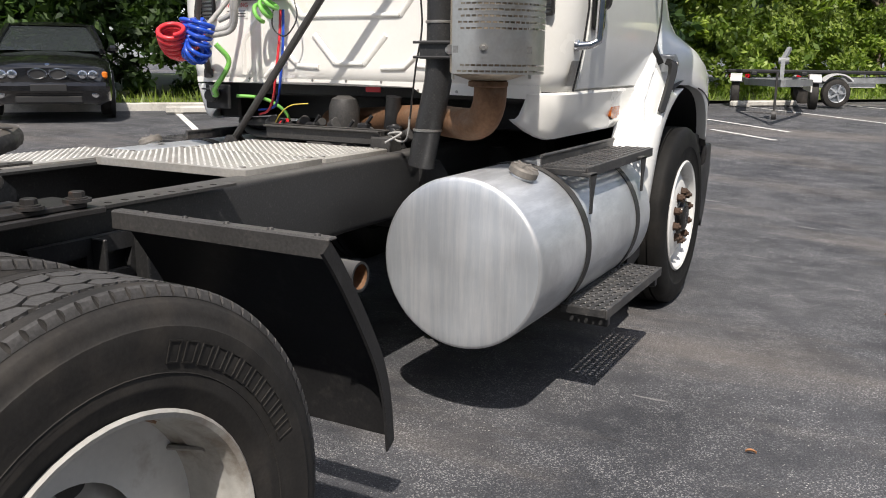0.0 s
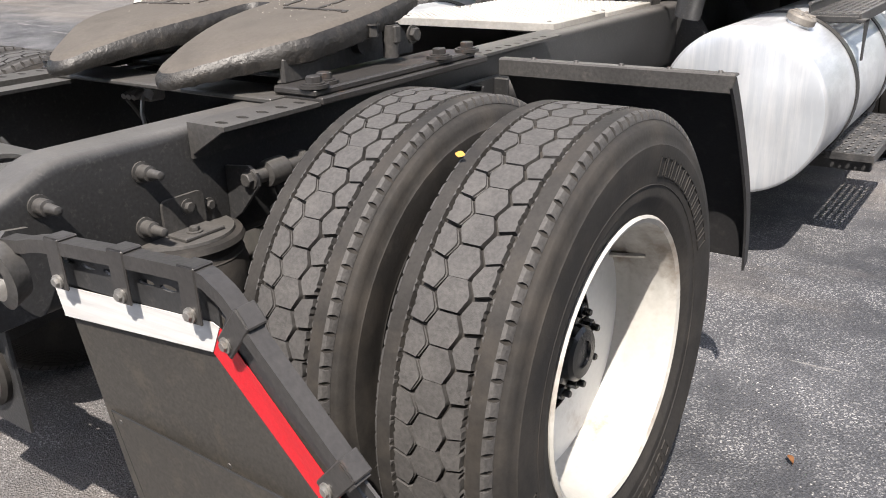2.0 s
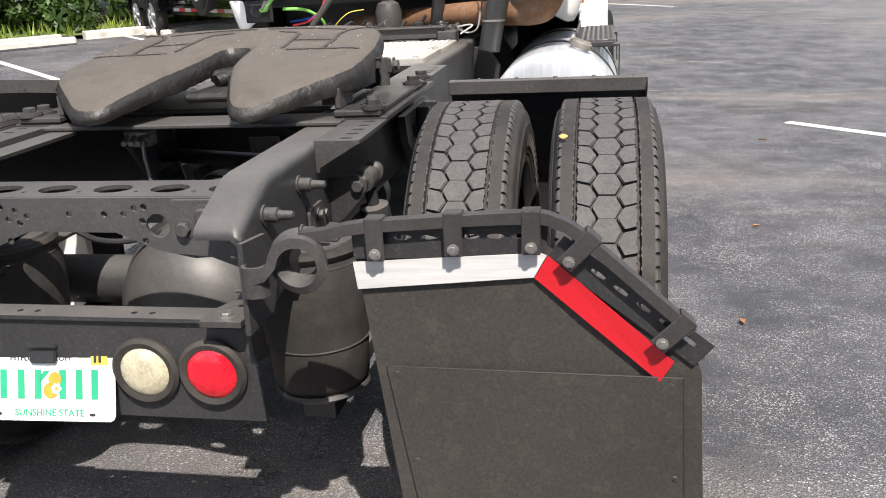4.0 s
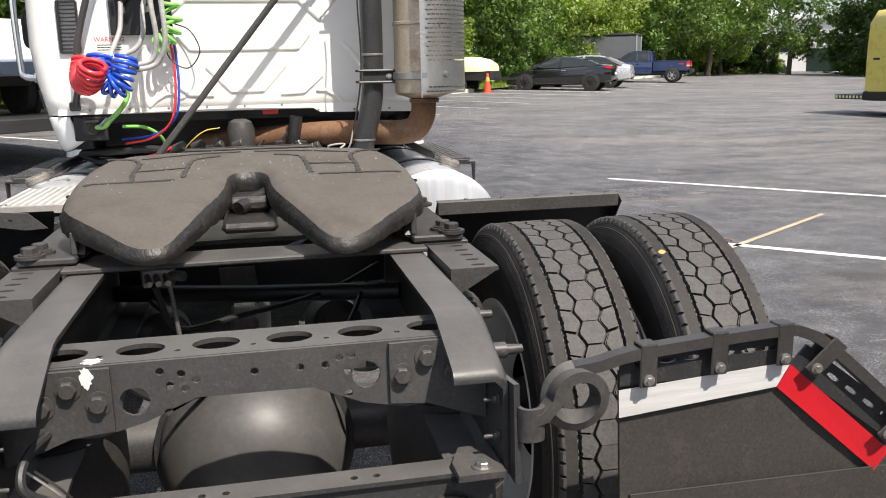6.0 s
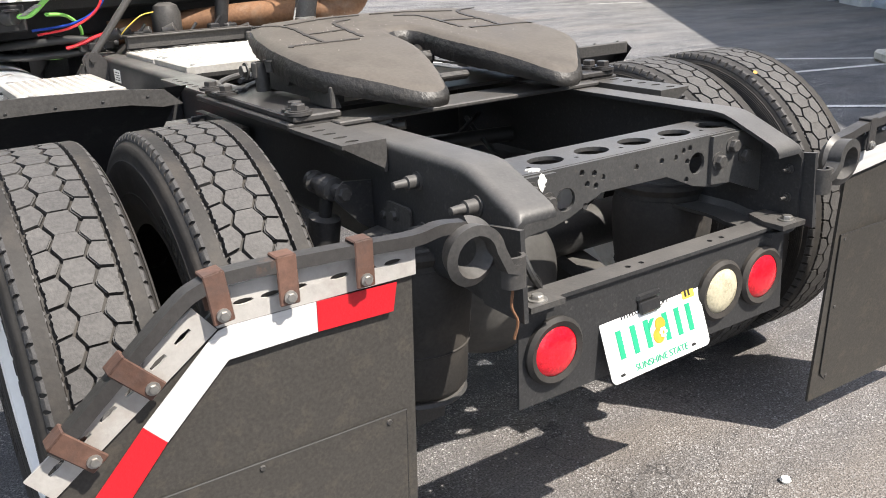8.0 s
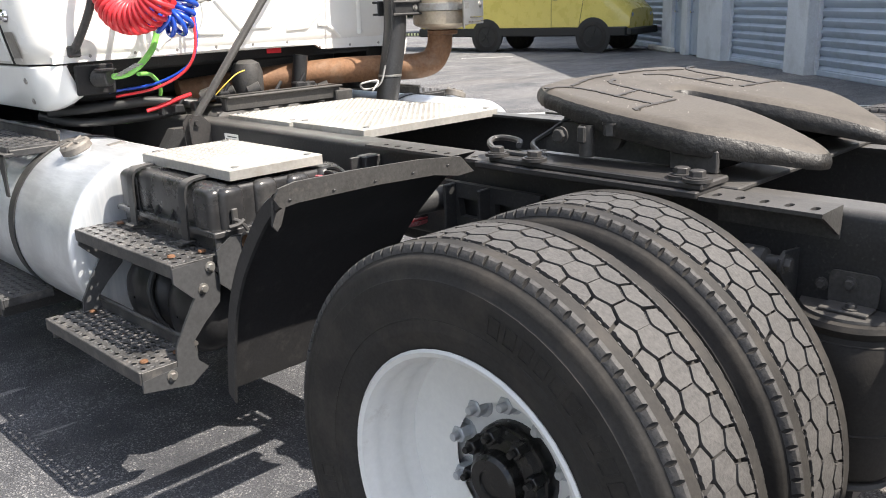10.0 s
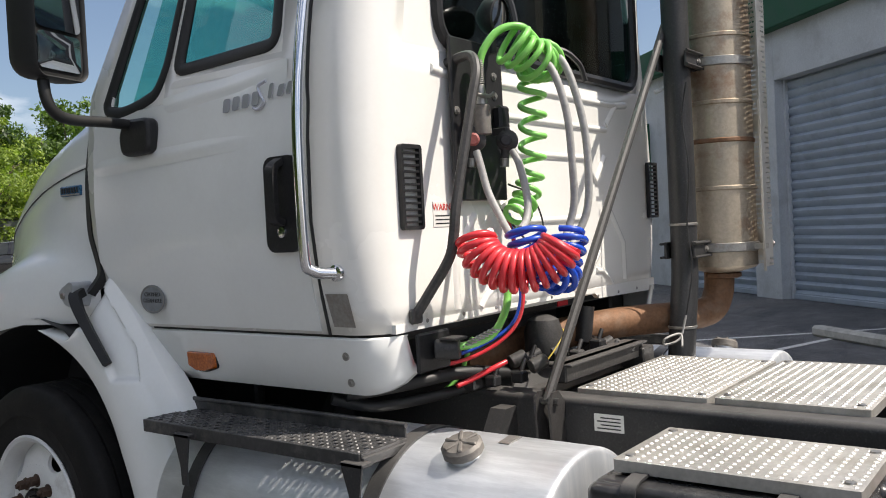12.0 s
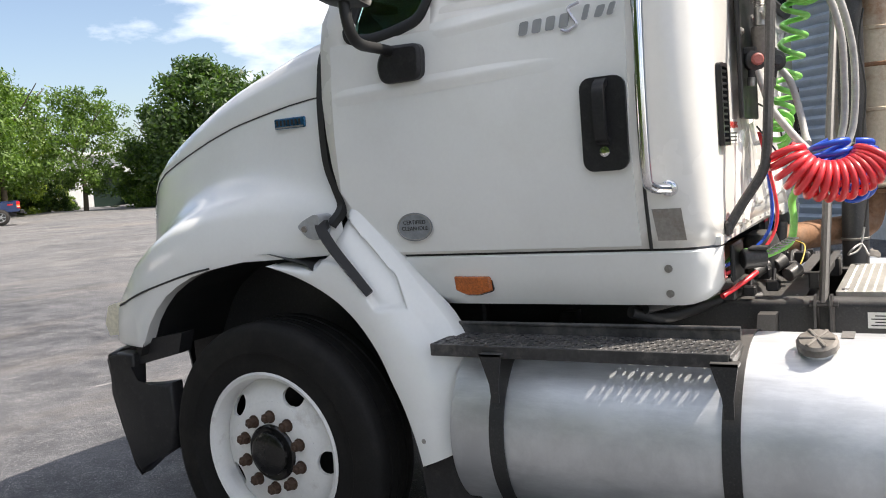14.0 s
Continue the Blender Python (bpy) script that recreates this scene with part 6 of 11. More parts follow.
def mud_flap(s):
    mf = new("mud_flap")
    mf.parent, mf["label"] = truck, "dusty black rubber mud flap with reflective tape"
    y = -0.915
    b = bmesh.new()
    out = [(0.645, 0.905), (0.99, 0.905), (1.245, 0.720), (1.268, 0.69), (1.278, 0.66), (1.308, 0.15), (1.290, 0.125), (0.702, 0.115)]
    if s < 0:
        out = [(0.650, 0.920), (0.722, 0.924), (0.99, 0.905), (1.245, 0.720), (1.268, 0.69), (1.278, 0.66), (1.308, 0.15), (1.290, 0.125), (0.640, 0.115)]
    prism(b, [(s * p, q) for p, q in out], "y", y, y + 0.008)
    part("sheet", b, FLAPRUBBER, mf)
    b = bmesh.new()
    inner = [(0.684, 0.643), (1.246, 0.646), (1.266, 0.22), (1.240, 0.175), (0.775, 0.160), (0.735, 0.20)]
    if s < 0:
        inner = [(0.668, 0.605), (1.246, 0.606), (1.266, 0.22), (1.240, 0.175), (0.705, 0.160), (0.665, 0.20)]
    inner = [(s * p, q) for p, q in inner]
    prism(b, inner, "y", y - 0.004, y - 0.0005)
    part("lower_panel", b, FLAPRUBBER, mf)
    b = bmesh.new()
    tube(b, [(x, y - 0.0025, z) for x, z in inner], 0.0022, 6, closed=True)
    part("panel_edge", b, INK, mf)
    for x, z in ((0.705, 0.628), (0.95, 0.630), (1.225, 0.630), (1.24, 0.42), (0.728, 0.42), (0.765, 0.185), (1.0, 0.185), (1.22, 0.195)):
        b = bmesh.new()
        lathe(b, (s * x, y - 0.004, z - (0.036 if s < 0 and z > 0.6 else 0)), (0, -1, 0), [(0.006, 0), (0.0045, 0.003)], 8, False, True)
        part("screw", b, DUSTYBLACK, mf)
    # pierced backing strips
    strips = BLACKPAINT if s > 0 else STRIPGREY
    b = bmesh.new()
    slots = [circle(s * x, 0.917 if s > 0 else 0.905, 0.017, 10, 0.005) for x in (0.69, 0.74, 0.79, 0.865, 0.91, 0.955)]
    z0, z1 = (0.876, 0.938) if s > 0 else (0.872, 0.935)
    o = [(s * 0.645, z0), (s * 1.0, z0), (s * 1.005, z1), (s * 0.645, z1)]
    holed(b, o, slots, "y", y - 0.006, y - 0.001)
    part("backing_strip", b, strips, mf, "pierced metal backing strip")
    b = bmesh.new()
    d = Vector((0.80, -0.60))
    nrm = Vector((0.60, 0.80))
    a = Vector((1.0, z0 - 0.002))
    quad = [a, a + d * 0.33, a + d * 0.33 + nrm * 0.055, a + nrm * 0.055]
    sl = []
    for k in range(6):
        c = a + d * (0.04 + 0.05 * k) + nrm * 0.034
        sl.append([(s * (c.x + d.x * u * 0.015 + nrm.x * v * 0.005), c.y + d.y * u * 0.015 + nrm.y * v * 0.005) for u, v in ((1, 0.6), (0, 1), (-1, 0.6), (-1, -0.6), (0, -1), (1, -0.6))])
    holed(b, [(s * q.x, q.y) for q in quad], sl, "y", y - 0.006, y - 0.001)
    part("backing_strip", b, strips, mf, "pierced metal backing strip")
    # reflective tape
    yt = y - 0.0075

    def tape(poly, mat, lab):
        bb = bmesh.new()
        prism(bb, [(s * p, q) for p, q in poly], "y", yt - 0.0012, yt)
        part("reflective_tape", bb, mat, mf, lab)
    if s > 0:
        tape([(0.643, 0.870), (0.990, 0.885), (1.001, 0.880), (0.977, 0.836), (0.647, 0.814)], WHITETAPE, "white reflective tape")
        tape([(1.003, 0.880), (0.978, 0.835), (1.205, 0.637), (1.229, 0.682)], REDTAPE, "red reflective tape")
    else:
        tape([(0.685, 0.868), (0.835, 0.872), (0.835, 0.818), (0.693, 0.815)], REDTAPE, "red reflective tape")
        tape([(0.836, 0.872), (0.982, 0.872), (1.0, 0.868), (0.988, 0.815), (0.836, 0.818)], WHITETAPE, "white reflective tape")
        tape([(1.0, 0.868), (1.015, 0.856), (1.128, 0.745), (1.096, 0.706), (0.988, 0.815)], WHITETAPE, "white reflective tape")
        tape([(1.128, 0.745), (1.096, 0.706), (1.187, 0.598), (1.225, 0.637)], REDTAPE, "red reflective tape")
    # hanger: a coil at the rail and a bent bar above the flap
    mat = DUSTYBLACK if s > 0 else CLIPRUST
    b = bmesh.new()
    yb = y - 0.012
    coil, cx, cz, cr = [], 0.549, (0.877 if s > 0 else 0.896), 0.0445
    for k in range(49):
        t = k / 48
        a = radians(5 + 445 * t)
        coil.append((s * (cx - cr * math.cos(a)), yb - 0.036 + 0.036 * t, cz + cr * math.sin(a)))
    bar = curve_points([coil[-1], (s * 0.60, yb, cz + cr + 0.006), (s * 0.66, yb, 0.940), (s * 0.80, yb, 0.949), (s * 0.965, yb, 0.955), (s * 1.02, yb, 0.946), (s * 1.075, yb, 0.912), (s * 1.255, yb, 0.752)], 5)
    path = [(s * 0.462, yb - 0.036, 0.852), (s * 0.484, yb - 0.036, 0.858)] + coil
    tube(b, path, 0.013, square=True, radii=[(0.0165, 0.0095)] * len(path))
    part("hanger_coil", b, DUSTYBLACK, mf, "coiled spring steel hanger")
    b = bmesh.new()
    tube(b, bar, 0.012, square=True, radii=[(0.014, 0.0105)] * len(bar))
    part("hanger_bar", b, RUSTYBLACK, mf, "bent hanger bar, rusting at the clips")
    b = bmesh.new()
    wrap = curve_points([(s * 0.440, y - 0.03, 0.845), (s * 0.446, y - 0.052, 0.845), (s * 0.458, y - 0.060, 0.845), (s * 0.478, y - 0.056, 0.845), (s * 0.486, y - 0.04, 0.845)], 4)
    tube(b, wrap, 0.004, square=True, radii=[(0.004, 0.030)] * len(wrap))
    part("hanger_clamp", b, DUSTYBLACK, mf)
    clips = [(0.692, 0.943, 0), (0.836, 0.951, 0), (0.975, 0.953, 0), (1.076, 0.915, -42), (1.240, 0.766, -42)] if s > 0 else [(0.753, 0.948, 0), (0.887, 0.953, 0), (1.000, 0.952, -6), (1.145, 0.854, -42), (1.240, 0.766, -42)]
    for x, z, a in clips:
        m = Matrix.Translation((s * x, yb, z)) @ Matrix.Rotation(radians(-a * s), 4, "Y")
        b = bmesh.new()
        box(b, (-0.017, -0.016, -0.066), (0.017, -0.011, 0.016), 0.002, m)
        box(b, (-0.017, -0.016, 0.011), (0.017, 0.018, 0.016), 0.002, m)
        box(b, (-0.017, 0.014, -0.05), (0.017, 0.018, 0.016), 0.002, m)
        cl = part("clip", b, RUSTYBLACK if s > 0 else CLIPRUST, mf, "rusty folded clip" if s < 0 else "")
        b = bmesh.new()
        q = m @ Vector((0, -0.016, -0.052))
        hex_bolt(b, q, (0, -1, 0), 0.0075, 0.006, 0.011)
        part("bolt", b, STEEL, cl)
    # the flap hangs a little forward at its foot and bows backward at its outer side
    for ob in mf.children_recursive:
        for v in ob.data.vertices:
            x, z = abs(v.co.x), v.co.z
            v.co.y += (0.096 if s > 0 else 0.075) * max(0.0, 0.9 - z) * min(1.0, max(0.0, (x - 0.60) / 0.04))
            if s > 0:
                v.co.y += 0.05 * min(0.355, max(0.0, x - 0.645)) - 0.14 * max(0.0, x - 1.0)


mud_flap(1), mud_flap(-1)

# ---- cab ----
CAB_Y0, CAB_Y1 = 2.335, 3.708


def cab_half_width(z):
    return lerp_table([(1.05, 0.945), (1.20, 0.985), (1.26, 1.0), (1.42, 1.035), (1.60, 1.055), (1.85, 1.050), (2.10, 1.025), (2.40, 0.975), (2.80, 0.905), (2.98, 0.83), (3.07, 0.68)], z)[0]


cab = new("cab")
cab.parent, cab["label"] = truck, "white-painted steel day cab with dusty rear wall"


def cab_shell():
    zs = [1.26, 1.34, 1.42, 1.50, 1.60, 1.72, 1.85, 1.97, 2.035, 2.12, 2.25, 2.45, 2.78, 2.88, 2.97, 3.03, 3.07]
    side_y = [CAB_Y1, 3.62, 3.56, 3.24, 3.18, 2.90, 2.65, 2.55, CAB_Y0 + 0.13]
    rear_x = [0.84, 0.62, 0.35, 0.1, -0.1, -0.35, -0.62, -0.84]
    bm = bmesh.new()
    rows = []
    for z in zs:
        w = cab_half_width(z)
        r = min(0.13, w * 0.3)
        lean = max(0.0, z - 2.1) * 0.5
        pts = []
        for y in side_y[:-1]:
            yy = y - lean * max(0.0, (y - 2.9) / 0.8)
            if y == CAB_Y1:
                yy -= 0.070 * max(0.0, min(1.0, (1.80 - z) / 0.5)) ** 1.3
            pts.append((-w, yy, z))
        arc = [(-w + r - r * math.cos(radians(a)), CAB_Y0 + r - r * math.sin(radians(a)), z) for a in (0, 18, 36, 54, 72, 90)]
        pts += arc
        pts += [(-x * (w - r) / 0.9, CAB_Y0, z) for x in rear_x]
        pts += [(-p[0], p[1], p[2]) for p in reversed(arc)]
        pts += [(-p[0], p[1], p[2]) for p in reversed(pts[: len(side_y) - 1])]
        rows.append(pts)
    vs = [[bm.verts.new(p) for p in r] for r in rows]
    ns = len(side_y) - 1
    n = len(rows[0])
    rear0 = ns + 6
    for i in range(len(rows) - 1):
        zm = (zs[i] + zs[i + 1]) / 2
        for j in range(n - 1):
            jj = j if j < n / 2 else n - 2 - j
            hole = False
            if jj < ns - 1:
                ya, yb = side_y[jj], side_y[jj + 1]
                ym = (ya + yb) / 2
                if 2.65 < ym < 3.18 and 2.12 < zm < 2.70:
                    hole = True
                if 3.24 < ym < 3.56 and 2.035 < zm < 2.70:
                    hole = True
            if rear0 <= j < rear0 + 7 and 2.12 < zm < 2.70:
                hole = True
            if not hole:
                bm.faces.new((vs[i][j], vs[i][j + 1], vs[i + 1][j + 1], vs[i + 1][j]))
    bm.faces.new(vs[-1])
    ob = part("shell", bm, CABWHITE, cab, "glossy white cab shell", smooth=40)
    so = ob.modifiers.new("thick", "SOLIDIFY")
    so.thickness, so.offset = 0.025, -1
    return ob


cab_shell()


def side_x(z, s, off=0.0):
    return s * (cab_half_width(z) + off)


def on_side(y, z, s, off=0.0):
    lean = max(0.0, z - 2.1) * 0.5
    return (side_x(z, s, off), y - lean * max(0.0, (y - 2.9) / 0.8), z)


def cab_sides(s):
    # sill skirt below the door
    bm = bmesh.new()
    rows = []
    for z, o in ((1.068, -0.03), (1.072, -0.006), (1.10, 0.004), (1.18, 0.004), (1.245, 0.003), (1.252, -0.004)):
        w = cab_half_width(z) + o
        pts = []
        r = 0.12
        diag = 3.315 + (z - 1.07) * 0.85
        for y in (diag, 3.2, 2.9, 2.6, CAB_Y0 + r):
            pts.append((s * w, y, z))
        for a in (20, 40, 60, 80, 90):
            pts.append((s * (w - r + r * math.cos(radians(a))), CAB_Y0 + r - r * math.sin(radians(a)) + (1.25 - z) * 0.05, z + (1.25 - z) * 0.42 * (a / 90) ** 2))
        rows.append(pts)
    grid(bm, rows)
    sk = part("sill_skirt", bm, DOORWHITE if s < 0 else CABWHITE, cab, "white skirt under the door", smooth=45)
    sk.modifiers.new("thick", "SOLIDIFY").thickness = 0.012 * (1 if s < 0 else -1)
    bm = bmesh.new()
    box(bm, (s * 0.80, CAB_Y0 + 0.16, 1.075), (s * 0.945, 3.3, 1.25), 0.01)
    box(bm, (s * 0.93, CAB_Y0 + 0.1, 1.235), (s * 0.985, 3.45, 1.265), 0.004)
    part("sill_back", bm, INK, cab)
    for y, z in ((2.484, 1.195), (2.488, 1.113)):
        bm = bmesh.new()
        hex_bolt(bm, (s * (cab_half_width(z) + 0.004), y, z), (s, 0, 0), 0.007, 0.005, 0.013)
        part("screw", bm, STEEL, sk)
    bm = bmesh.new()
    lamp = rounded([(3.104, 1.178), (3.250, 1.180), (3.244, 1.124), (3.200, 1.107), (3.150, 1.107), (3.098, 1.122)], 0.010)
    x = s * (cab_half_width(1.135) + 0.003)
    prism(bm, lamp, "x", x, x + s * 0.008)
    mk = part("side_marker_base", bm, WINDOWRUBBER, sk)
    bm = bmesh.new()
    grid(bm, [[(x + s * h, y, z) for y, z in shrunk(lamp, d)] for d, h in ((0.003, 0.008), (0.0035, 0.017), (0.005, 0.022), (0.008, 0.0245))], close_v=True)
    bm.faces.new([bm.verts.new((x + s * 0.0245, y, z)) for y, z in shrunk(lamp, 0.008)])
    bmesh.ops.remove_doubles(bm, verts=bm.verts, dist=0.0002)
    part("side_marker", bm, MARKERAMBER, sk, "amber side marker lamp", smooth=30)
    # door panel, slightly proud, in its seams
    door = new("door")
    door.parent, door["label"] = cab, "white cab door with a black handle"
    bm = bmesh.new()
    zs = [1.27, 1.36, 1.5, 1.7, 1.9, 1.955, 1.97, 2.03]
    rows = []
    for z in zs:
        front = 3.66 if z > 1.44 else 3.66 - (1.44 - z) * 1.05
        off = 0.006 if z > 1.955 else 0.004
        if 1.30 < z < 1.95:
            off = 0.007
        rows.append([on_side(front + (2.56 - front) * k / 12, z, s, off) for k in range(13)])
    grid(bm, rows)
    edge = [r[0] for r in rows] + rows[-1][1:-1] + [r[-1] for r in reversed(rows)] + list(reversed(rows[0][1:-1]))
    grid(bm, [edge, [(p[0] - s * 0.008, p[1], p[2]) for p in edge]], close_v=True)
    part("panel", bm, DOORWHITE, door, smooth=50)
    # soft pressed creases along the belt
    for y0, z0, y1, z1 in ((3.66, 1.839, 2.70, 1.872), (3.24, 2.018, 2.62, 2.062)):
        bm = bmesh.new()
        rows = []
        for k in range(17):
            u = k / 16
            fade = min(1, u * 12 + 0.05, (1 - u) * 3)
            rows.append([on_side(y0 + (y1 - y0) * u, z0 + (z1 - z0) * u + d, s, 0.0035 + h * fade) for d, h in ((-0.030, 0.002), (-0.012, 0.0045), (0.0, 0.0085), (0.010, 0.0070), (0.022, 0.0035), (0.034, 0.0015))])
        grid(bm, rows)
        part("crease", bm, DOORWHITE, door, smooth=80)
    bm = bmesh.new()
    seam = [on_side(2.535, 2.0 + 0.08 * k, s, 0.002) for k in range(7, -1, -1)] + [on_side(2.53 - 0.0 * k, 1.95 - 0.115 * k, s, 0.001) for k in range(7)]
    tube(bm, seam, 0.006, 6)
    part("door_seam", bm, INK, door)
    # handle in a black dish
    bm = bmesh.new()
    pl = round_rect(2.563, 1.512, 2.708, 1.800, 0.035)
    xh = cab_half_width(1.65) + 0.006
    prism(bm, pl, "x", s * xh, s * (xh + 0.012))
    hd = part("handle_plate", bm, PLASTIC, door, "black door handle in a rounded dish")
    bm = bmesh.new()
    tube(bm, curve_points([(s * (xh + 0.012), 2.635, 1.785), (s * (xh + 0.045), 2.635, 1.76), (s * (xh + 0.048), 2.635, 1.70), (s * (xh + 0.044), 2.635, 1.62), (s * (xh + 0.014), 2.635, 1.600)], 5), 0.016, 8, square=True, radii=[(0.018, 0.010)] * 21)
    part("pull", bm, PLASTIC, hd)
    bm = bmesh.new()
    lathe(bm, (s * (xh + 0.012), 2.636, 1.572), (s, 0, 0), [(0.017, 0), (0.016, 0.006), (0.010, 0.007)], 16, False, True)
    part("lock", bm, CHROME, hd)
    # chrome grab rail behind the door
    bm = bmesh.new()
    xg = cab_half_width(1.6)
    rail = curve_points([(s * (cab_half_width(1.455) + 0.0), 2.455, 1.445), (s * (xg + 0.045), 2.49, 1.458), (s * (xg + 0.062), 2.50, 1.52), (s * (xg + 0.062), 2.50, 1.9), (s * (cab_half_width(2.2) + 0.062), 2.50, 2.22), (s * (cab_half_width(2.27) + 0.05), 2.49, 2.28), (s * cab_half_width(2.29), 2.46, 2.295)], 6)
    tube(bm, rail, 0.017, 12)
    part("grab_rail", bm, CHROME, cab, "chrome grab rail")
    for z in (1.447, 2.295):
        bm = bmesh.new()
        lathe(bm, (s * (cab_half_width(z) - 0.002), 2.455, z), (s, 0, 0), [(0.026, 0), (0.024, 0.010), (0.016, 0.014)], 16, False, True)
        part("rail_foot", bm, CHROME, cab)
    # grey filler patch below the rail
    bm = bmesh.new()
    x = cab_half_width(1.33)
    vs = [bm.verts.new(p) for p in (on_side(2.515, 1.385, s, 0.003), on_side(2.425, 1.385, s, 0.003), on_side(2.418, 1.285, s, 0.003), on_side(2.505, 1.285, s, 0.003))]
    bm.faces.new(vs)
    part("grey_patch", bm, STEEL, cab, "grey anti-scuff patch", fix=False)
    # windows
    for name, corners, rad in (("door_window", [(3.20, 2.115), (2.66, 2.128), (2.66, 2.80), (3.20, 2.80)], 0.07), ("quarter_window", [(3.605, 2.03), (3.50, 2.010), (3.38, 2.026), (3.262, 2.060), (3.225, 2.16), (3.225, 2.80), (3.605, 2.80)], 0.06)):
        pts = rounded(corners, rad)
        bm = bmesh.new()
        loops = [[on_side(y, z, s, o) for y, z in shrunk(pts, d)] for d, o in ((0.0, -0.001), (0.003, 0.007), (0.014, 0.010), (0.034, 0.007), (0.042, 0.001), (0.044, -0.012))]
        grid(bm, loops, close_v=True)
        wn = part(name, bm, WINDOWRUBBER, cab, "tinted window in a black rubber frame", smooth=50)
        bm = bmesh.new()
        gv = [bm.verts.new(on_side(y, z, s, -0.008)) for y, z in shrunk(pts, 0.041)]
        bm.faces.new(gv)
        g = part("pane", bm, CABGLASS, wn, fix=False)
        g.visible_shadow = False
        # painted infill outside the frame
        bm = bmesh.new()
        full = {"door_window": [(3.205, 2.08), (2.64, 2.08), (2.64, 2.81), (3.205, 2.81)], "quarter_window": [(3.615, 1.99), (3.22, 1.99), (3.22, 2.81), (3.615, 2.81)]}[name]
        verts = [bm.verts.new(on_side(y, z, s, 0.0)) for y, z in full]
        inn = [bm.verts.new(on_side(y, z, s, 0.0)) for y, z in shrunk(pts, 0.02)]
        es = [bm.edges.new((l[i], l[(i + 1) % len(l)])) for l in (verts, inn) for i in range(len(l))]
        bmesh.ops.triangle_fill(bm, use_beauty=True, edges=es)
        part("window_surround", bm, CABWHITE, wn)
    # black rubber gap between cowl and hood
    bm = bmesh.new()
    gap = curve_points([(s * 0.965, 3.722, 2.045), (s * 0.998, 3.724, 1.99), (s * 1.014, 3.728, 1.90), (s * 1.028, 3.727, 1.80), (s * 1.036, 3.717, 1.62), (s * 1.032, 3.690, 1.52), (s * 1.036, 3.668, 1.462), (s * 1.050, 3.672, 1.425), (s * 1.066, 3.706, 1.385)], 5)
    tube(bm, gap, 0.012, square=True, radii=[(0.014, 0.016)] * len(gap))
    part("cowl_gap", bm, INK, cab)


cab_sides(1), cab_sides(-1)


def door_badges():
    # name plate: chrome lettering
    x = -(cab_half_width(1.98) + 0.010)
    m = Matrix.Translation((x, 2.757, 1.987)) @ Euler((radians(90), 0, radians(-90))).to_matrix().to_4x4() @ Matrix.Rotation(radians(2), 4, "Z")
    for k in range(4):
        x0 = -0.152 + 0.046 * k
        b = bmesh.new()
        prism(b, rounded([(x0, -0.021), (x0 + 0.030, -0.021), (x0 + 0.041, 0.021), (x0 + 0.011, 0.021)], 0.008, 3), "z", 0.0, 0.004, m)
        part("name_badge", b, BADGECHROME, cab, "plain chrome name badge shape")
    for k, (h, w) in enumerate(((0.034, 0.018), (0.024, 0.026), (0.026, 0.020))):
        x0 = 0.062 + 0.040 * k
        b = bmesh.new()
        prism(b, rounded([(x0, -0.010), (x0 + w, -0.010), (x0 + w + 0.016, h), (x0 + 0.016, h)], 0.007, 3), "z", 0.0, 0.004, m)
        part("name_badge", b, BADGECHROME, cab, "plain chrome name badge shape")
    bm = bmesh.new()
    tube(bm, [m @ p for p in curve_points([(0.060, 0.046, 0.003), (0.024, 0.034, 0.003), (0.034, 0.006, 0.003), (0.045, -0.018, 0.003), (0.015, -0.034, 0.003), (-0.005, -0.026, 0.003)], 6)], 0.005, 6)
    part("name_badge", bm, BADGECHROME, cab)
    # oval sticker
    x = -(cab_half_width(1.37) + 0.012)
    bm = bmesh.new()
    prism(bm, circle(3.363, 1.362, 0.073, 28, 0.051), "x", x, x - 0.0015)
    st = part("oval_sticker", bm, STICKERGREY, cab, "silver oval emission sticker")
    bm = bmesh.new()
    tube(bm, [(x - 0.002, a, b) for a, b in circle(3.363, 1.362, 0.068, 28, 0.046)], 0.002, 6, closed=True)
    part("ring", bm, STEEL, st)
    rot = Euler((radians(90), 0, radians(-90))).to_matrix().to_4x4()
    text_part("words", "CERTIFIED", 0.020, Matrix.Translation((x - 0.002, 3.363, 1.378)) @ rot, INK, st, 0.0005)
    text_part("words", "CLEAN IDLE", 0.020, Matrix.Translation((x - 0.002, 3.363, 1.356)) @ rot, INK, st, 0.0005)


door_badges()


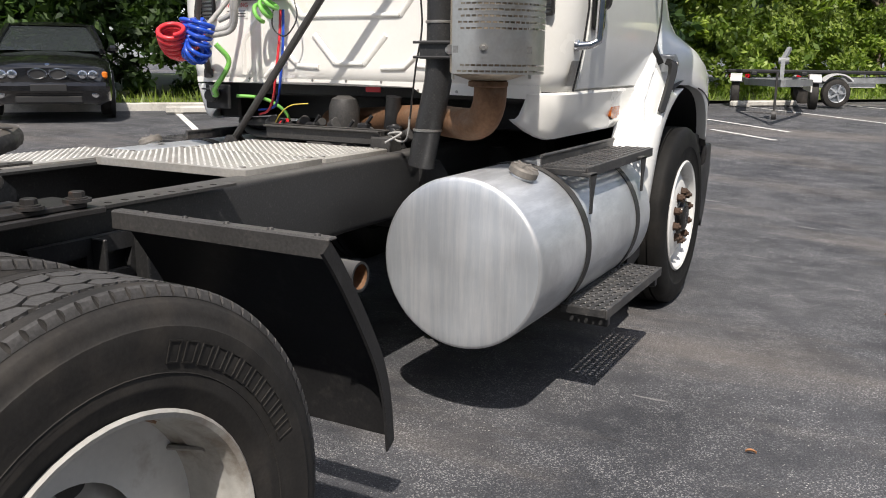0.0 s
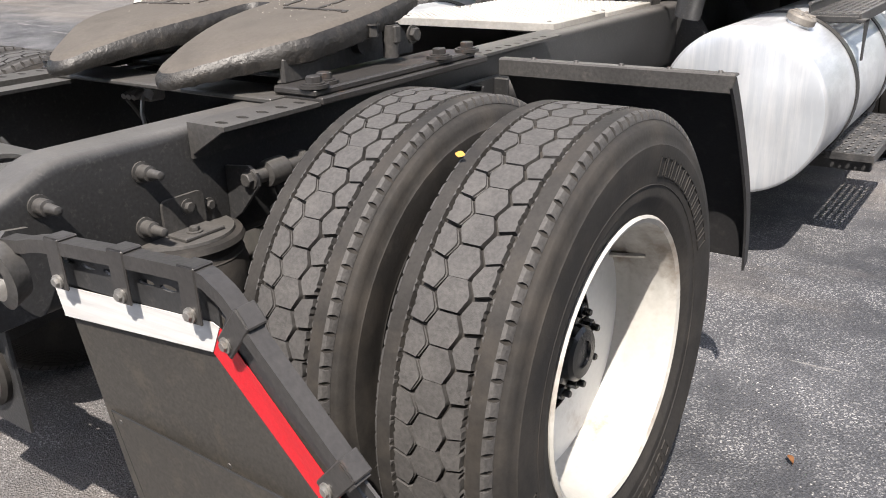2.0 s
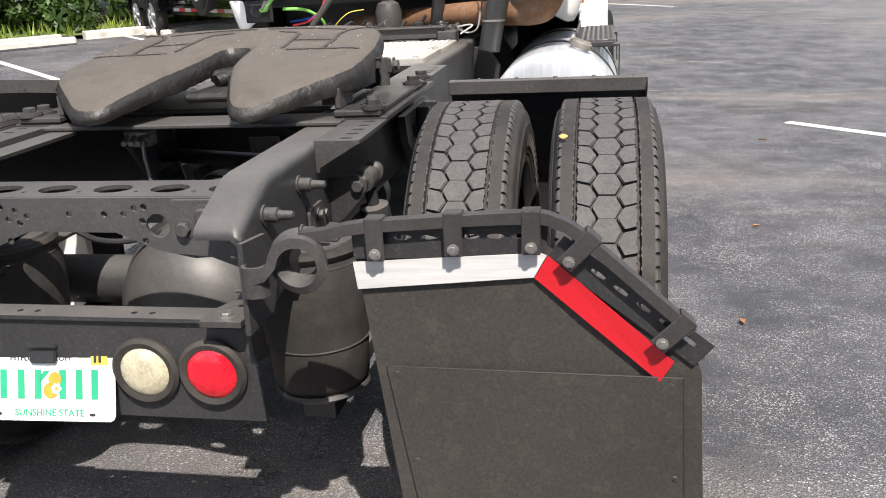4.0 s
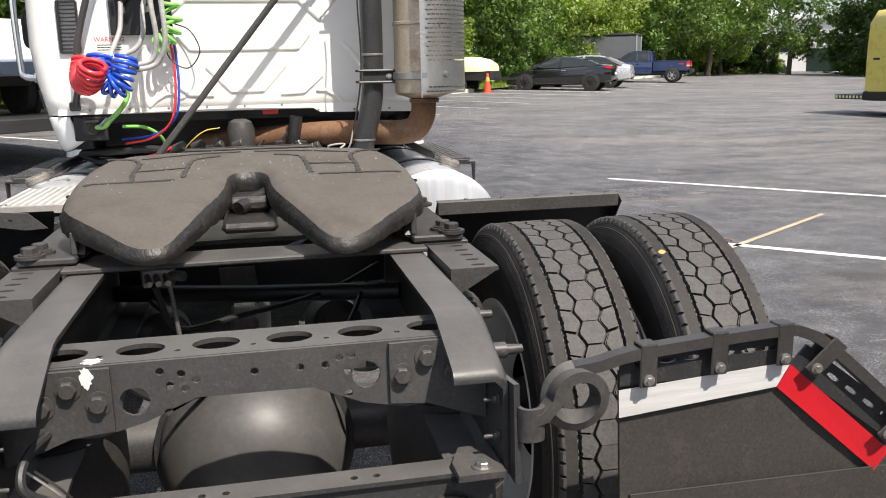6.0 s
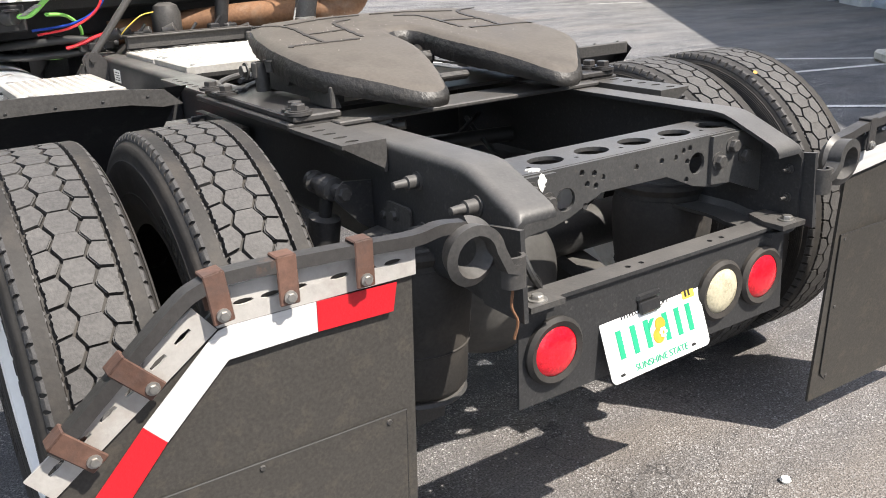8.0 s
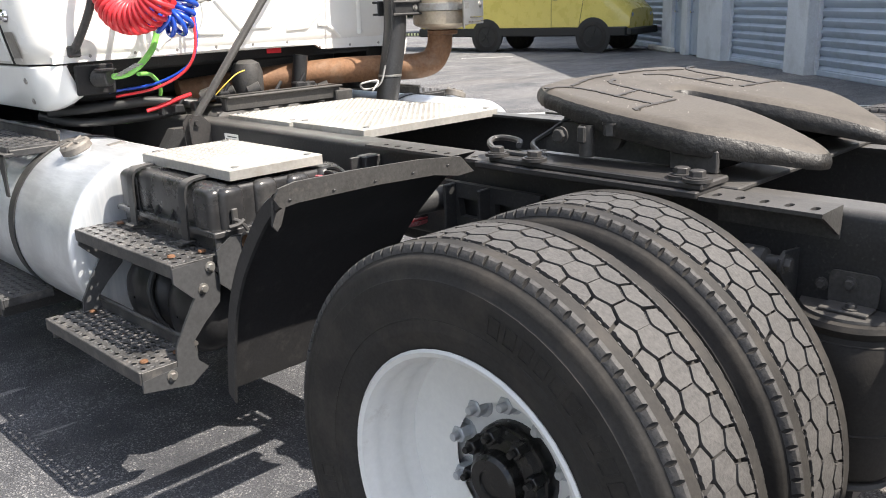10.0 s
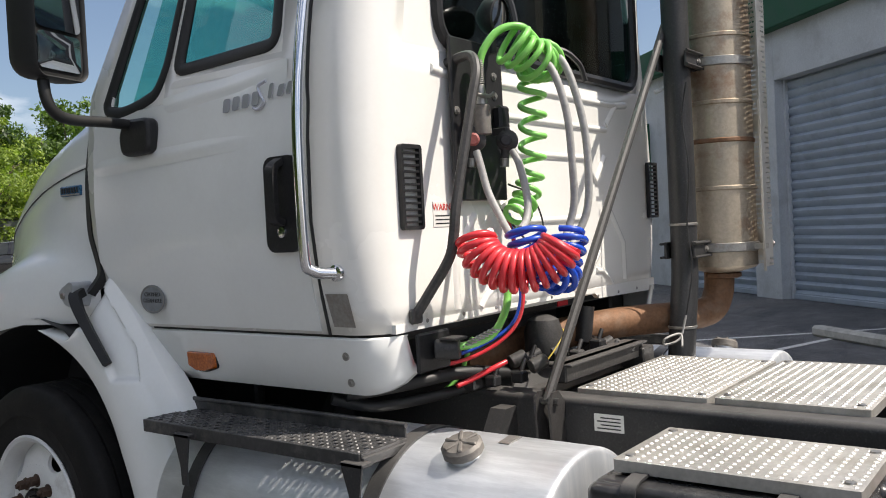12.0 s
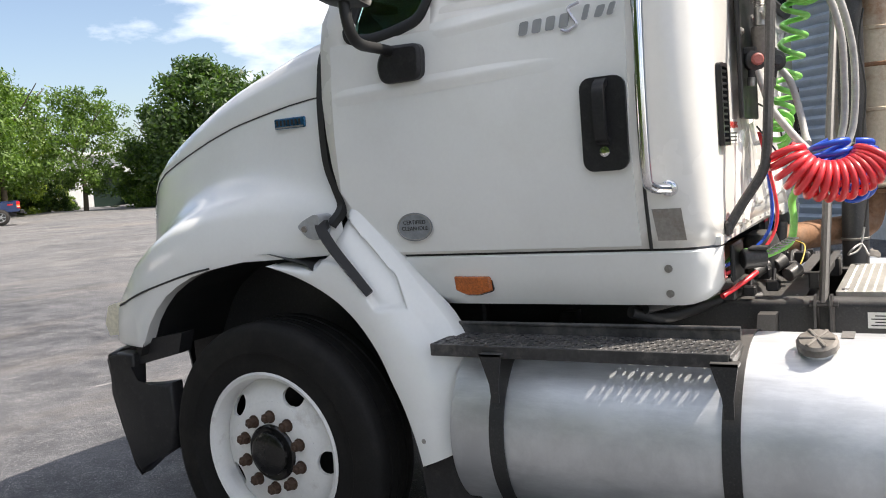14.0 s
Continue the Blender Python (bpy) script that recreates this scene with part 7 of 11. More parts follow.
def rear_wall():
    y = CAB_Y0
    # pressed ribs: the X pattern of a stamped back panel
    def rib(pts, w=0.016, h=0.010, name="pressed_rib"):
        b = bmesh.new()
        line = [Vector((x, y, z)) for x, z in pts]
        rows = []
        for i, p in enumerate(line):
            a, c = line[max(0, i - 1)], line[min(len(line) - 1, i + 1)]
            t = (c - a).normalized()
            nr = Vector((-t.z, 0, t.x))
            rows.append([p + nr * w, p + nr * w * 0.45 + Vector((0, -h, 0)), p - nr * w * 0.45 + Vector((0, -h, 0)), p - nr * w])
        vs = grid(b, rows)
        b.faces.new(vs[0]), b.faces.new(vs[-1])
        part(name, b, CABWHITE, cab, smooth=60)
    for s in (1, -1):
        rib([(s * 0.470, 1.825), (s * 0.385, 1.720), (s * 0.285, 1.815)])
        rib([(s * 0.325, 1.642), (s * 0.268, 1.572)])
        rib([(s * 0.195, 1.486), (s * 0.078, 1.360)])
        rib([(s * 0.385, 1.430), (s * 0.290, 1.346), (s * 0.170, 1.342)], 0.014)
        rib([(s * 0.355, 1.356), (s * 0.405, 1.352), (s * 0.455, 1.325), (s * 0.490, 1.292)], 0.012)
        rib([(s * 0.62, 1.30), (s * 0.62, 1.46), (s * 0.50, 1.60)])
        rib([(s * 0.70, 2.06), (s * 0.60, 2.05), (s * 0.50, 1.96)])
    for z, a in ((1.815, 0.285), (1.572, 0.268), (1.360, 0.078), (1.94, 0.50), (2.05, 0.60)):
        rib([(-a, z), (a, z)], 0.013)
    # lower edge folding under
    b = bmesh.new()
    lo = [(-0.93, 1.285), (-0.93, 1.258), (-0.60, 1.264), (-0.14, 1.272), (0.33, 1.264), (0.37, 1.240), (0.93, 1.228), (0.93, 1.285)]
    prism(b, lo, "y", y - 0.001, y + 0.02)
    part("lower_flange", b, CABWHITE, cab)
    for x in [-0.78 + 0.19 * i for i in range(9)]:
        b = bmesh.new()
        lathe(b, (x, y - 0.001, 1.282 if x < 0.36 else 1.250), (0, -1, 0), [(0.007, 0), (0.005, 0.003)], 8, False, True)
        part("rivet", b, STEEL, cab)
    # louvred vents
    for x in (-0.838, 0.935):
        b = bmesh.new()
        w = 0.050
        holed(b, round_rect(x - w, 1.560, x + w, 1.815, 0.012), [[(x - w + 0.012, 1.572), (x + w - 0.012, 1.572), (x + w - 0.012, 1.803), (x - w + 0.012, 1.803)]], "y", y - 0.018, y - 0.002)
        vt = part("vent", b, PLASTIC, cab, "black louvred cab vent")
        for k in range(12):
            b = bmesh.new()
            z = 1.580 + 0.0188 * k
            box(b, (x - w + 0.012, y - 0.016, z), (x + w - 0.012, y - 0.006, z + 0.007), 0.001)
            part("slat", b, PLASTIC, vt)
    # warning label
    b = bmesh.new()
    box(b, (-0.725, y - 0.002, 1.565), (-0.585, y + 0.001, 1.645), 0.0005)
    wl = part("warning_label", b, LABEL, cab, "white warning label")
    rot = Euler((radians(90), 0, 0)).to_matrix().to_4x4()
    text_part("words", "WARNING", 0.030, Matrix.Translation((-0.655, y - 0.003, 1.626)) @ rot, REDINK, wl, 0.0005)
    for z in (1.598, 1.586, 1.574):
        b = bmesh.new()
        box(b, (-0.715, y - 0.003, z), (-0.60, y - 0.002, z + 0.004), 0.0002)
        part("bar", b, INK, wl)
    # rear window
    pts = round_rect(-0.66, 2.14, 0.80, 2.76, 0.09)
    b = bmesh.new()
    tube(b, [(x, y - 0.004, z) for x, z in pts], 0.022, 8, closed=True)
    rw = part("rear_window", b, PLASTIC, cab, "dark rear window in a black rubber frame")
    b = bmesh.new()
    prism(b, pts, "y", y + 0.004, y + 0.009)
    g = part("pane", b, CABGLASS, rw)
    g.visible_shadow = False
    b = bmesh.new()
    verts = [b.verts.new((x, y + 0.0015, z)) for x, z in ((-0.88, 2.10), (0.88, 2.10), (0.88, 2.80), (-0.88, 2.80))]
    inn = [b.verts.new((x, y + 0.0015, z)) for x, z in pts]
    es = [b.edges.new((l[i], l[(i + 1) % len(l)])) for l in (verts, inn) for i in range(len(l))]
    bmesh.ops.triangle_fill(b, use_beauty=True, edges=es)
    part("window_surround", b, CABWHITE, rw)
    # grab bars
    for s in (-1,):
        b = bmesh.new()
        bar = curve_points([(-0.615, y, 2.085), (-0.615, y - 0.09, 2.095), (-0.64, y - 0.13, 2.04), (-0.68, y - 0.135, 1.94), (-0.775, y - 0.130, 1.64), (-0.79, y - 0.125, 1.545), (-0.80, y - 0.11, 1.47), (-0.82, y - 0.05, 1.375), (-0.845, y - 0.01, 1.305)], 6)
        tube(b, bar, 0.016, 10)
        part("grab_bar", b, DUSTYBLACK, cab, "black tubular grab bar")
    b = bmesh.new()
    box(b, (-0.872, y - 0.02, 1.280), (-0.820, y + 0.0, 1.325), 0.006)
    part("bar_foot", b, DUSTYBLACK, cab)
    # hose board with couplings
    b = bmesh.new()
    box(b, (-0.640, y - 0.035, 1.645), (-0.345, y - 0.02, 2.165), 0.004)
    hb = part("hose_board", b, PLASTIC, cab, "black board with air couplings")
    # plug in its spring sleeve
    b = bmesh.new()
    cyl(b, (-0.556, y - 0.085, 1.945), (-0.553, y - 0.085, 1.85), 0.030, chamfer=0.004)
    cyl(b, (-0.553, y - 0.09, 1.86), (-0.553, y - 0.03, 1.86), 0.020, chamfer=0.003)
    part("plug_body", b, CAPGREY, hb, "grey trailer plug")
    b = bmesh.new()
    cyl(b, (-0.559, y - 0.085, 2.01), (-0.556, y - 0.085, 1.945), 0.017, 0.021, chamfer=0.003)
    part("plug_neck", b, STEEL, hb)
    b = bmesh.new()
    tube(b, curve_points([(-0.625, y - 0.10, 1.985), (-0.60, y - 0.10, 1.975), (-0.56, y - 0.108, 1.972), (-0.52, y - 0.10, 1.978), (-0.50, y - 0.10, 1.988)], 4), 0.006, 8)
    part("clamp_wing", b, STEEL, hb)
    b = bmesh.new()
    tube(b, [(-0.560 + 0.0155 * math.cos(i * 0.9), y - 0.085 + 0.0155 * math.sin(i * 0.9), 2.01 + 0.075 * i / 90) for i in range(91)], 0.0024, 5)
    part("spring_sleeve", b, STEEL, hb)
    # coupling heads for the two air lines
    for x, yy, z, cap in ((-0.575, y - 0.065, 1.835, PINKCAP), (-0.455, y - 0.11, 1.835, BLACKPAINT)):
        b = bmesh.new()
        lathe(b, (x + 0.005, yy, z), (-0.8, -0.5, 0), [(0.024, -0.02), (0.036, -0.012), (0.036, 0.012), (0.026, 0.020), (0.012, 0.022)], 20, True, True)
        cyl(b, (x, yy, z), (x, yy + 0.01, z - 0.06), 0.017, 0.014, chamfer=0.003)
        box(b, (x - 0.012, yy - 0.01, z + 0.02), (x + 0.012, yy + 0.05, z + 0.045), 0.004)
        ch = part("coupling", b, DUSTYBLACK, hb, "cast air coupling head")
        b = bmesh.new()
        lathe(b, (x - 0.015, yy - 0.008, z), (-0.8, -0.5, 0), [(0.021, 0.008), (0.021, 0.016), (0.015, 0.021), (0.008, 0.021)], 12, False, True)
        part("coupling_cap", b, cap, ch)
        b = bmesh.new()
        cyl(b, (x, yy + 0.01, z - 0.055), (x, yy + 0.012, z - 0.085), 0.0155, chamfer=0.002)
        part("collar", b, STEEL, ch)
    for x, z in ((-0.62, 1.93), (-0.40, 1.995), (-0.40, 2.06), (-0.52, 2.10)):
        b = bmesh.new()
        hex_bolt(b, (x, y - 0.035, z), (0, -1, 0), 0.009, 0.007, 0.014)
        part("board_bolt", b, STEEL, hb)
    b = bmesh.new()
    box(b, (-0.42, y - 0.07, 1.88), (-0.36, y - 0.034, 1.96), 0.008)
    part("hose_clip", b, PLASTIC, hb)
    # work lamp above
    b = bmesh.new()
    lathe(b, (-0.43, y - 0.07, 2.25), (0.1, -1, -0.15), [(0.02, -0.06), (0.055, -0.03), (0.065, 0.0), (0.065, 0.02), (0.058, 0.024)], 24, True, False)
    wlamp = part("work_lamp", b, PLASTIC, cab, "round work lamp")
    b = bmesh.new()
    lathe(b, (-0.43, y - 0.07, 2.25), (0.1, -1, -0.15), [(0.058, 0.018), (0.03, 0.024), (0.002, 0.026)], 24, False, True)
    part("lens", b, CHROME, wlamp)
    b = bmesh.new()
    cyl(b, (-0.43, y - 0.06, 2.13), (-0.43, y - 0.06, 2.20), 0.012)
    part("stem", b, BLACKPAINT, wlamp)


rear_wall()


def cab_inside():
    b = bmesh.new()
    box(b, (-0.86, 2.40, 1.30), (0.86, 3.66, 1.34))
    box(b, (-0.90, 3.50, 1.34), (0.90, 3.68, 1.98), 0.05)
    part("dashboard", b, INTERIOR, cab, "grey dashboard")
    for x in (-0.45, 0.45):
        b = bmesh.new()
        box(b, (x - 0.25, 2.60, 1.50), (x + 0.25, 3.05, 1.66), 0.05)
        box(b, (x - 0.24, 2.45, 1.62), (x + 0.24, 2.60, 2.22), 0.06)
        box(b, (x - 0.13, 2.47, 2.22), (x + 0.13, 2.56, 2.42), 0.04)
        part("seat", b, SEATCLOTH, cab)
    b = bmesh.new()
    fm = axes_of((0, -0.6, 0.8))
    tube(b, ring((-0.45, 3.26, 1.98), fm, 0.23, 28), 0.014, 8, closed=True)
    cyl(b, (-0.45, 3.26, 1.98), (-0.45, 3.52, 1.80), 0.03)
    for a in (0, 2.1, 4.2):
        p = Vector((-0.45, 3.26, 1.98)) + fm @ Vector((0.23 * math.cos(a), 0.23 * math.sin(a), 0))
        tube(b, [(-0.45, 3.26, 1.98), p], 0.010, 6)
    part("steering_wheel", b, PLASTIC, cab)
    # windscreen and pillars in front
    b = bmesh.new()
    prism(b, [(-0.88, 2.08), (0.88, 2.08), (0.80, 2.86), (-0.80, 2.86)], "y", 3.655, 3.66, Matrix.Translation((0, 0, 0)) @ Matrix.Translation((0, 3.66, 2.08)) @ Matrix.Rotation(radians(24), 4, "X") @ Matrix.Translation((0, -3.66, -2.08)))
    g = part("windscreen", b, CABGLASS, cab)
    g.visible_shadow = False
    b = bmesh.new()
    box(b, (-0.98, 3.64, 1.26), (0.98, 3.70, 2.08), 0.01)
    part("firewall", b, CABWHITE, cab)


cab_inside()


def mirror(s):
    mi = new("door_mirror")
    mi.parent, mi["label"] = truck, "black door mirror on a bent arm"
    b = bmesh.new()
    x0 = cab_half_width(1.9)
    prism(b, rounded([(3.255, 1.99), (3.262, 1.868), (3.425, 1.866), (3.438, 1.94), (3.40, 1.995)], 0.035), "x", s * (x0 - 0.004), s * (x0 + 0.045))
    bs = part("base", b, PLASTIC, mi)
    bv = bs.modifiers.new("soft", "BEVEL")
    bv.width, bv.segments = 0.012, 2
    b = bmesh.new()
    arm = curve_points([(s * (x0 + 0.02), 3.375, 1.975), (s * (x0 + 0.12), 3.372, 1.978), (s * (x0 + 0.27), 3.335, 1.972), (s * (x0 + 0.335), 3.320, 1.99), (s * (x0 + 0.362), 3.318, 2.04), (s * (x0 + 0.365), 3.325, 2.14)], 6)
    tube(b, arm, 0.0185, 12)
    part("arm", b, WINDOWRUBBER, mi)
    m = Matrix.Translation((s * (x0 + 0.325), 3.335, 2.365)) @ Matrix.Rotation(radians(-16 * s), 4, "Z")
    b = bmesh.new()
    loops = []
    for y, f, r in ((-0.030, 0.90, 0.030), (-0.044, 0.93, 0.034), (-0.048, 0.97, 0.036), (-0.040, 1.0, 0.04), (0.0, 1.0, 0.045), (0.045, 0.96, 0.05), (0.078, 0.86, 0.055), (0.095, 0.68, 0.05), (0.10, 0.40, 0.03)):
        w, h = 0.108 * f, 0.275 - 0.108 * (1 - f)
        loops.append([m @ Vector((px, y, pz)) for px, pz in round_rect(-w, -h, w, h, r, 5)])
    vs = grid(b, loops, close_v=True)
    b.faces.new(vs[0]), b.faces.new(vs[-1])
    part("housing", b, WINDOWRUBBER, mi, smooth=60)
    for z0, z1, bulge in ((-0.245, -0.130, 0.010), (-0.118, 0.250, 0.0)):
        b = bmesh.new()
        zc, hh = (z0 + z1) / 2, (z1 - z0) / 2
        loops = [[m @ Vector((px, -0.037 - bulge * (1 - k * k), zc + pz)) for px, pz in round_rect(-0.092 * k, -hh * k, 0.092 * k, hh * k, 0.022 * k, 5)] for k in (1.0, 0.75, 0.5, 0.25, 0.02)]
        vs = grid(b, loops, close_v=True)
        b.faces.new(vs[-1])
        part("mirror_pane", b, MIRRORGLASS, mi, "mirror glass", smooth=80)


mirror(1), mirror(-1)

# ---- hood and front ----
HOOD = [  # y, crown shoulder z, seam half-width, seam z, fender half-width, fender shoulder z
    (3.765, 2.078, 1.012, 1.862, 1.045, 1.455), (3.90, 2.046, 1.000, 1.847, 1.085, 1.475), (4.05, 2.006, 0.980, 1.826, 1.120, 1.485), (4.25, 1.957, 0.935, 1.798, 1.145, 1.462), (4.45, 1.893, 0.888, 1.753, 1.148, 1.415),
    (4.62, 1.823, 0.842, 1.708, 1.135, 1.345), (4.76, 1.766, 0.797, 1.670, 1.110, 1.260), (4.87, 1.716, 0.760, 1.637, 1.075, 1.165), (4.95, 1.672, 0.726, 1.600, 1.040, 1.095), (5.02, 1.615, 0.690, 1.540, 0.995, 1.045),
    (5.07, 1.535, 0.664, 1.450, 0.950, 0.995), (5.105, 1.40, 0.645, 1.32, 0.905, 0.955), (5.12, 1.20, 0.635, 1.12, 0.87, 0.925)]


def arch_z(y):
    return lerp_table([(3.70, 1.275), (3.97, 1.263), (4.11, 1.260), (4.27, 1.231), (4.36, 1.207), (4.44, 1.172), (4.52, 1.128), (4.59, 1.070), (4.65, 1.005), (4.70, 0.93), (4.72, 0.900), (4.93, 0.895), (5.12, 0.89)], y)[0]


def hood():
    hd = new("hood")
    hd.parent, hd["label"] = truck, "white sloping hood with bulging front fenders"
    ys = [3.742, 3.80, 3.90, 4.0, 4.1, 4.19, 4.27, 4.36, 4.44, 4.52, 4.59, 4.65, 4.70, 4.72, 4.76, 4.82, 4.87, 4.91, 4.95, 4.985, 5.02, 5.045, 5.07, 5.09, 5.105, 5.12]
    bm = bmesh.new()
    rows = []
    for y in ys:
        zc, hw, zsm, fw, zf = lerp_table(HOOD, y)
        za = arch_z(y)
        half = [(0.0, zc + 0.060), (hw * 0.40, zc + 0.048), (hw * 0.70, zc + 0.030), (hw * 0.86, zc + 0.014), (hw * 0.925, zc - 0.004), (hw * 0.957, zc - (zc - zsm) * 0.16), (hw * 0.98, zc - (zc - zsm) * 0.45), (hw * 0.995, zsm + 0.03), (hw, zsm + 0.006), (hw - 0.004, zsm), (hw, zsm - 0.006)]
        low = zf + 0.02
        span = zsm - low
        half += [(hw + (fw - hw) * 0.06, zsm - span * 0.30), (hw + (fw - hw) * 0.16, zsm - span * 0.58), (hw + (fw - hw) * 0.36, zsm - span * 0.82), (hw + (fw - hw) * 0.66, zsm - span * 0.95), (hw + (fw - hw) * 0.90, zf - 0.005), (fw + 0.004, zf - 0.05)]
        zb = min(za, zf - 0.06)
        half += [(fw + 0.012, zb + (zf - 0.05 - zb) * 0.5), (fw + 0.014, zb + 0.012), (fw + 0.008, zb), (fw - 0.05, zb + 0.004)]
        def back(z):
            f = max(0.0, min(1.0, (1.80 - z) / 0.5))
            return max(0.0, 1 - (y - 3.765) / 0.18) * 0.085 * f ** 1.3
        rows.append([(-x, y - back(z), z) for x, z in reversed(half[1:])] + [(x, y - back(z), z) for x, z in half])
    grid(bm, rows)
    ob = part("shell", bm, DOORWHITE, hd, smooth=55)
    # front face
    b = bmesh.new()
    box(b, (-0.60, 5.0, 0.86), (0.60, 5.10, 1.45), 0.05)
    part("grille", b, INK, hd, "dark front grille")
    for k in range(5):
        b = bmesh.new()
        box(b, (-0.56, 5.10, 0.93 + 0.095 * k), (0.56, 5.125, 0.955 + 0.095 * k), 0.006)
        part("grille_bar", b, CHROME, hd)
    for s in (1, -1):
        b = bmesh.new()
        prism(b, [(4.955, 0.93), (5.04, 0.925), (5.06, 0.98), (5.03, 1.06), (4.975, 1.075)], "x", s * 0.90, s * 1.034)
        part("headlamp", b, CLEARLENS, hd, "yellowed headlamp lens")
        # seam shadow line
        b = bmesh.new()
        pts = []
        for y in ys[:-4]:
            zc, hw, zsm, fw, zf = lerp_table(HOOD, y)
            pts.append((s * (hw + 0.0005), y, zsm))
        tube(b, pts, 0.0026, 6)
        part("hood_seam", b, INK, hd)
        # seam of the lower fender lip
        b = bmesh.new()
        tube(b, curve_points([(s * 1.078, 4.895, 1.072), (s * 1.137, 4.69, 1.137), (s * 1.158, 4.50, 1.187), (s * 1.163, 4.356, 1.222), (s * 1.160, 4.255, 1.240)], 6), 0.0045, 6)
        part("lip_seam", b, INK, hd)
        # rear lip of the arch flare
        b = bmesh.new()
        inner = []
        for y, z in ((3.34, 0.50), (3.40, 0.69), (3.47, 0.86), (3.55, 1.02), (3.66, 1.14), (3.80, 1.235), (3.97, 1.275), (4.11, 1.275), (4.27, 1.245), (4.44, 1.185), (4.59, 1.085), (4.66, 1.0), (4.74, 0.85)):
            inner.append((y, z + 0.012))
        rows = [[(s * 1.13, y, z) for y, z in inner], [(s * 0.62, y, z) for y, z in inner]]
        grid(b, rows)
        part("wheel_well", b, INK, hd, "black wheel well liner")
        b = bmesh.new()
        box(b, (s * 0.58, 3.32, 0.62), (s * 0.63, 4.95, 1.30), 0.01)
        part("inner_panel", b, BLACKPAINT, hd)
        # latch and rubber strap
        b = bmesh.new()
        zl = 1.385
        prism(b, rounded([(3.810, 1.388), (3.785, 1.408), (3.728, 1.432), (3.706, 1.424), (3.712, 1.385), (3.722, 1.334), (3.768, 1.346)], 0.012), "x", s * 1.06, s * 1.138)
        la = part("hood_latch", b, GALV, hd, "bright metal hood latch lug")
        b = bmesh.new()
        lathe(b, (s * 1.137, 3.775, zl - 0.006), (s, 0, 0), [(0.013, 0), (0.011, 0.008)], 14, False, True)
        part("pin", b, STEEL, la)
        b = bmesh.new()
        strap = curve_points([(s * 1.10, 3.716, 1.392), (s * 1.130, 3.706, 1.376), (s * 1.140, 3.675, 1.335), (s * 1.140, 3.636, 1.283), (s * 1.138, 3.569, 1.204), (s * 1.134, 3.515, 1.138)], 5)
        n = len(strap)
        tube(b, strap, 0.018, square=True, radii=[(0.021 - 0.007 * i / n, 0.016 - 0.004 * i / n) for i in range(n)])
        part("rubber_strap", b, WINDOWRUBBER, la, "black rubber hood strap")
    # badge
    b = bmesh.new()
    box(b, (-1.016, 3.825, 1.760), (-1.004, 3.975, 1.800), 0.004)
    bd = part("engine_badge", b, ENGBLUE, hd, "small blue engine badge")
    for k in range(7):
        b = bmesh.new()
        box(b, (-1.0185, 3.962 - 0.018 * k - 0.010, 1.772), (-1.0155, 3.962 - 0.018 * k, 1.793), 0.001)
        part("bar", b, INK, bd)
    b = bmesh.new()
    box(b, (-1.0185, 3.832, 1.762), (-1.0155, 3.968, 1.768), 0.001)
    part("bar", b, STEEL, bd)


hood()


def polyline(pts, n):
    """n evenly spaced points along a rounded line through pts."""
    line = curve_points([(a, b, 0) for a, b in pts], 8)
    ds = [0.0]
    for i in range(1, len(line)):
        ds.append(ds[-1] + (line[i] - line[i - 1]).length)
    out = []
    for k in range(n):
        d = ds[-1] * k / (n - 1)
        i = max(i for i in range(len(ds)) if ds[i] <= d + 1e-9)
        i = min(i, len(ds) - 2)
        u = (d - ds[i]) / max(1e-9, ds[i + 1] - ds[i])
        p = line[i].lerp(line[i + 1], u)
        out.append((p.x, p.y))
    return out


def inside(p, poly):
    c = False
    for i in range(len(poly)):
        (x1, y1), (x2, y2) = poly[i - 1], poly[i]
        if (y1 > p[1]) != (y2 > p[1]) and p[0] < (x2 - x1) * (p[1] - y1) / (y2 - y1) + x1:
            c = not c
    return c


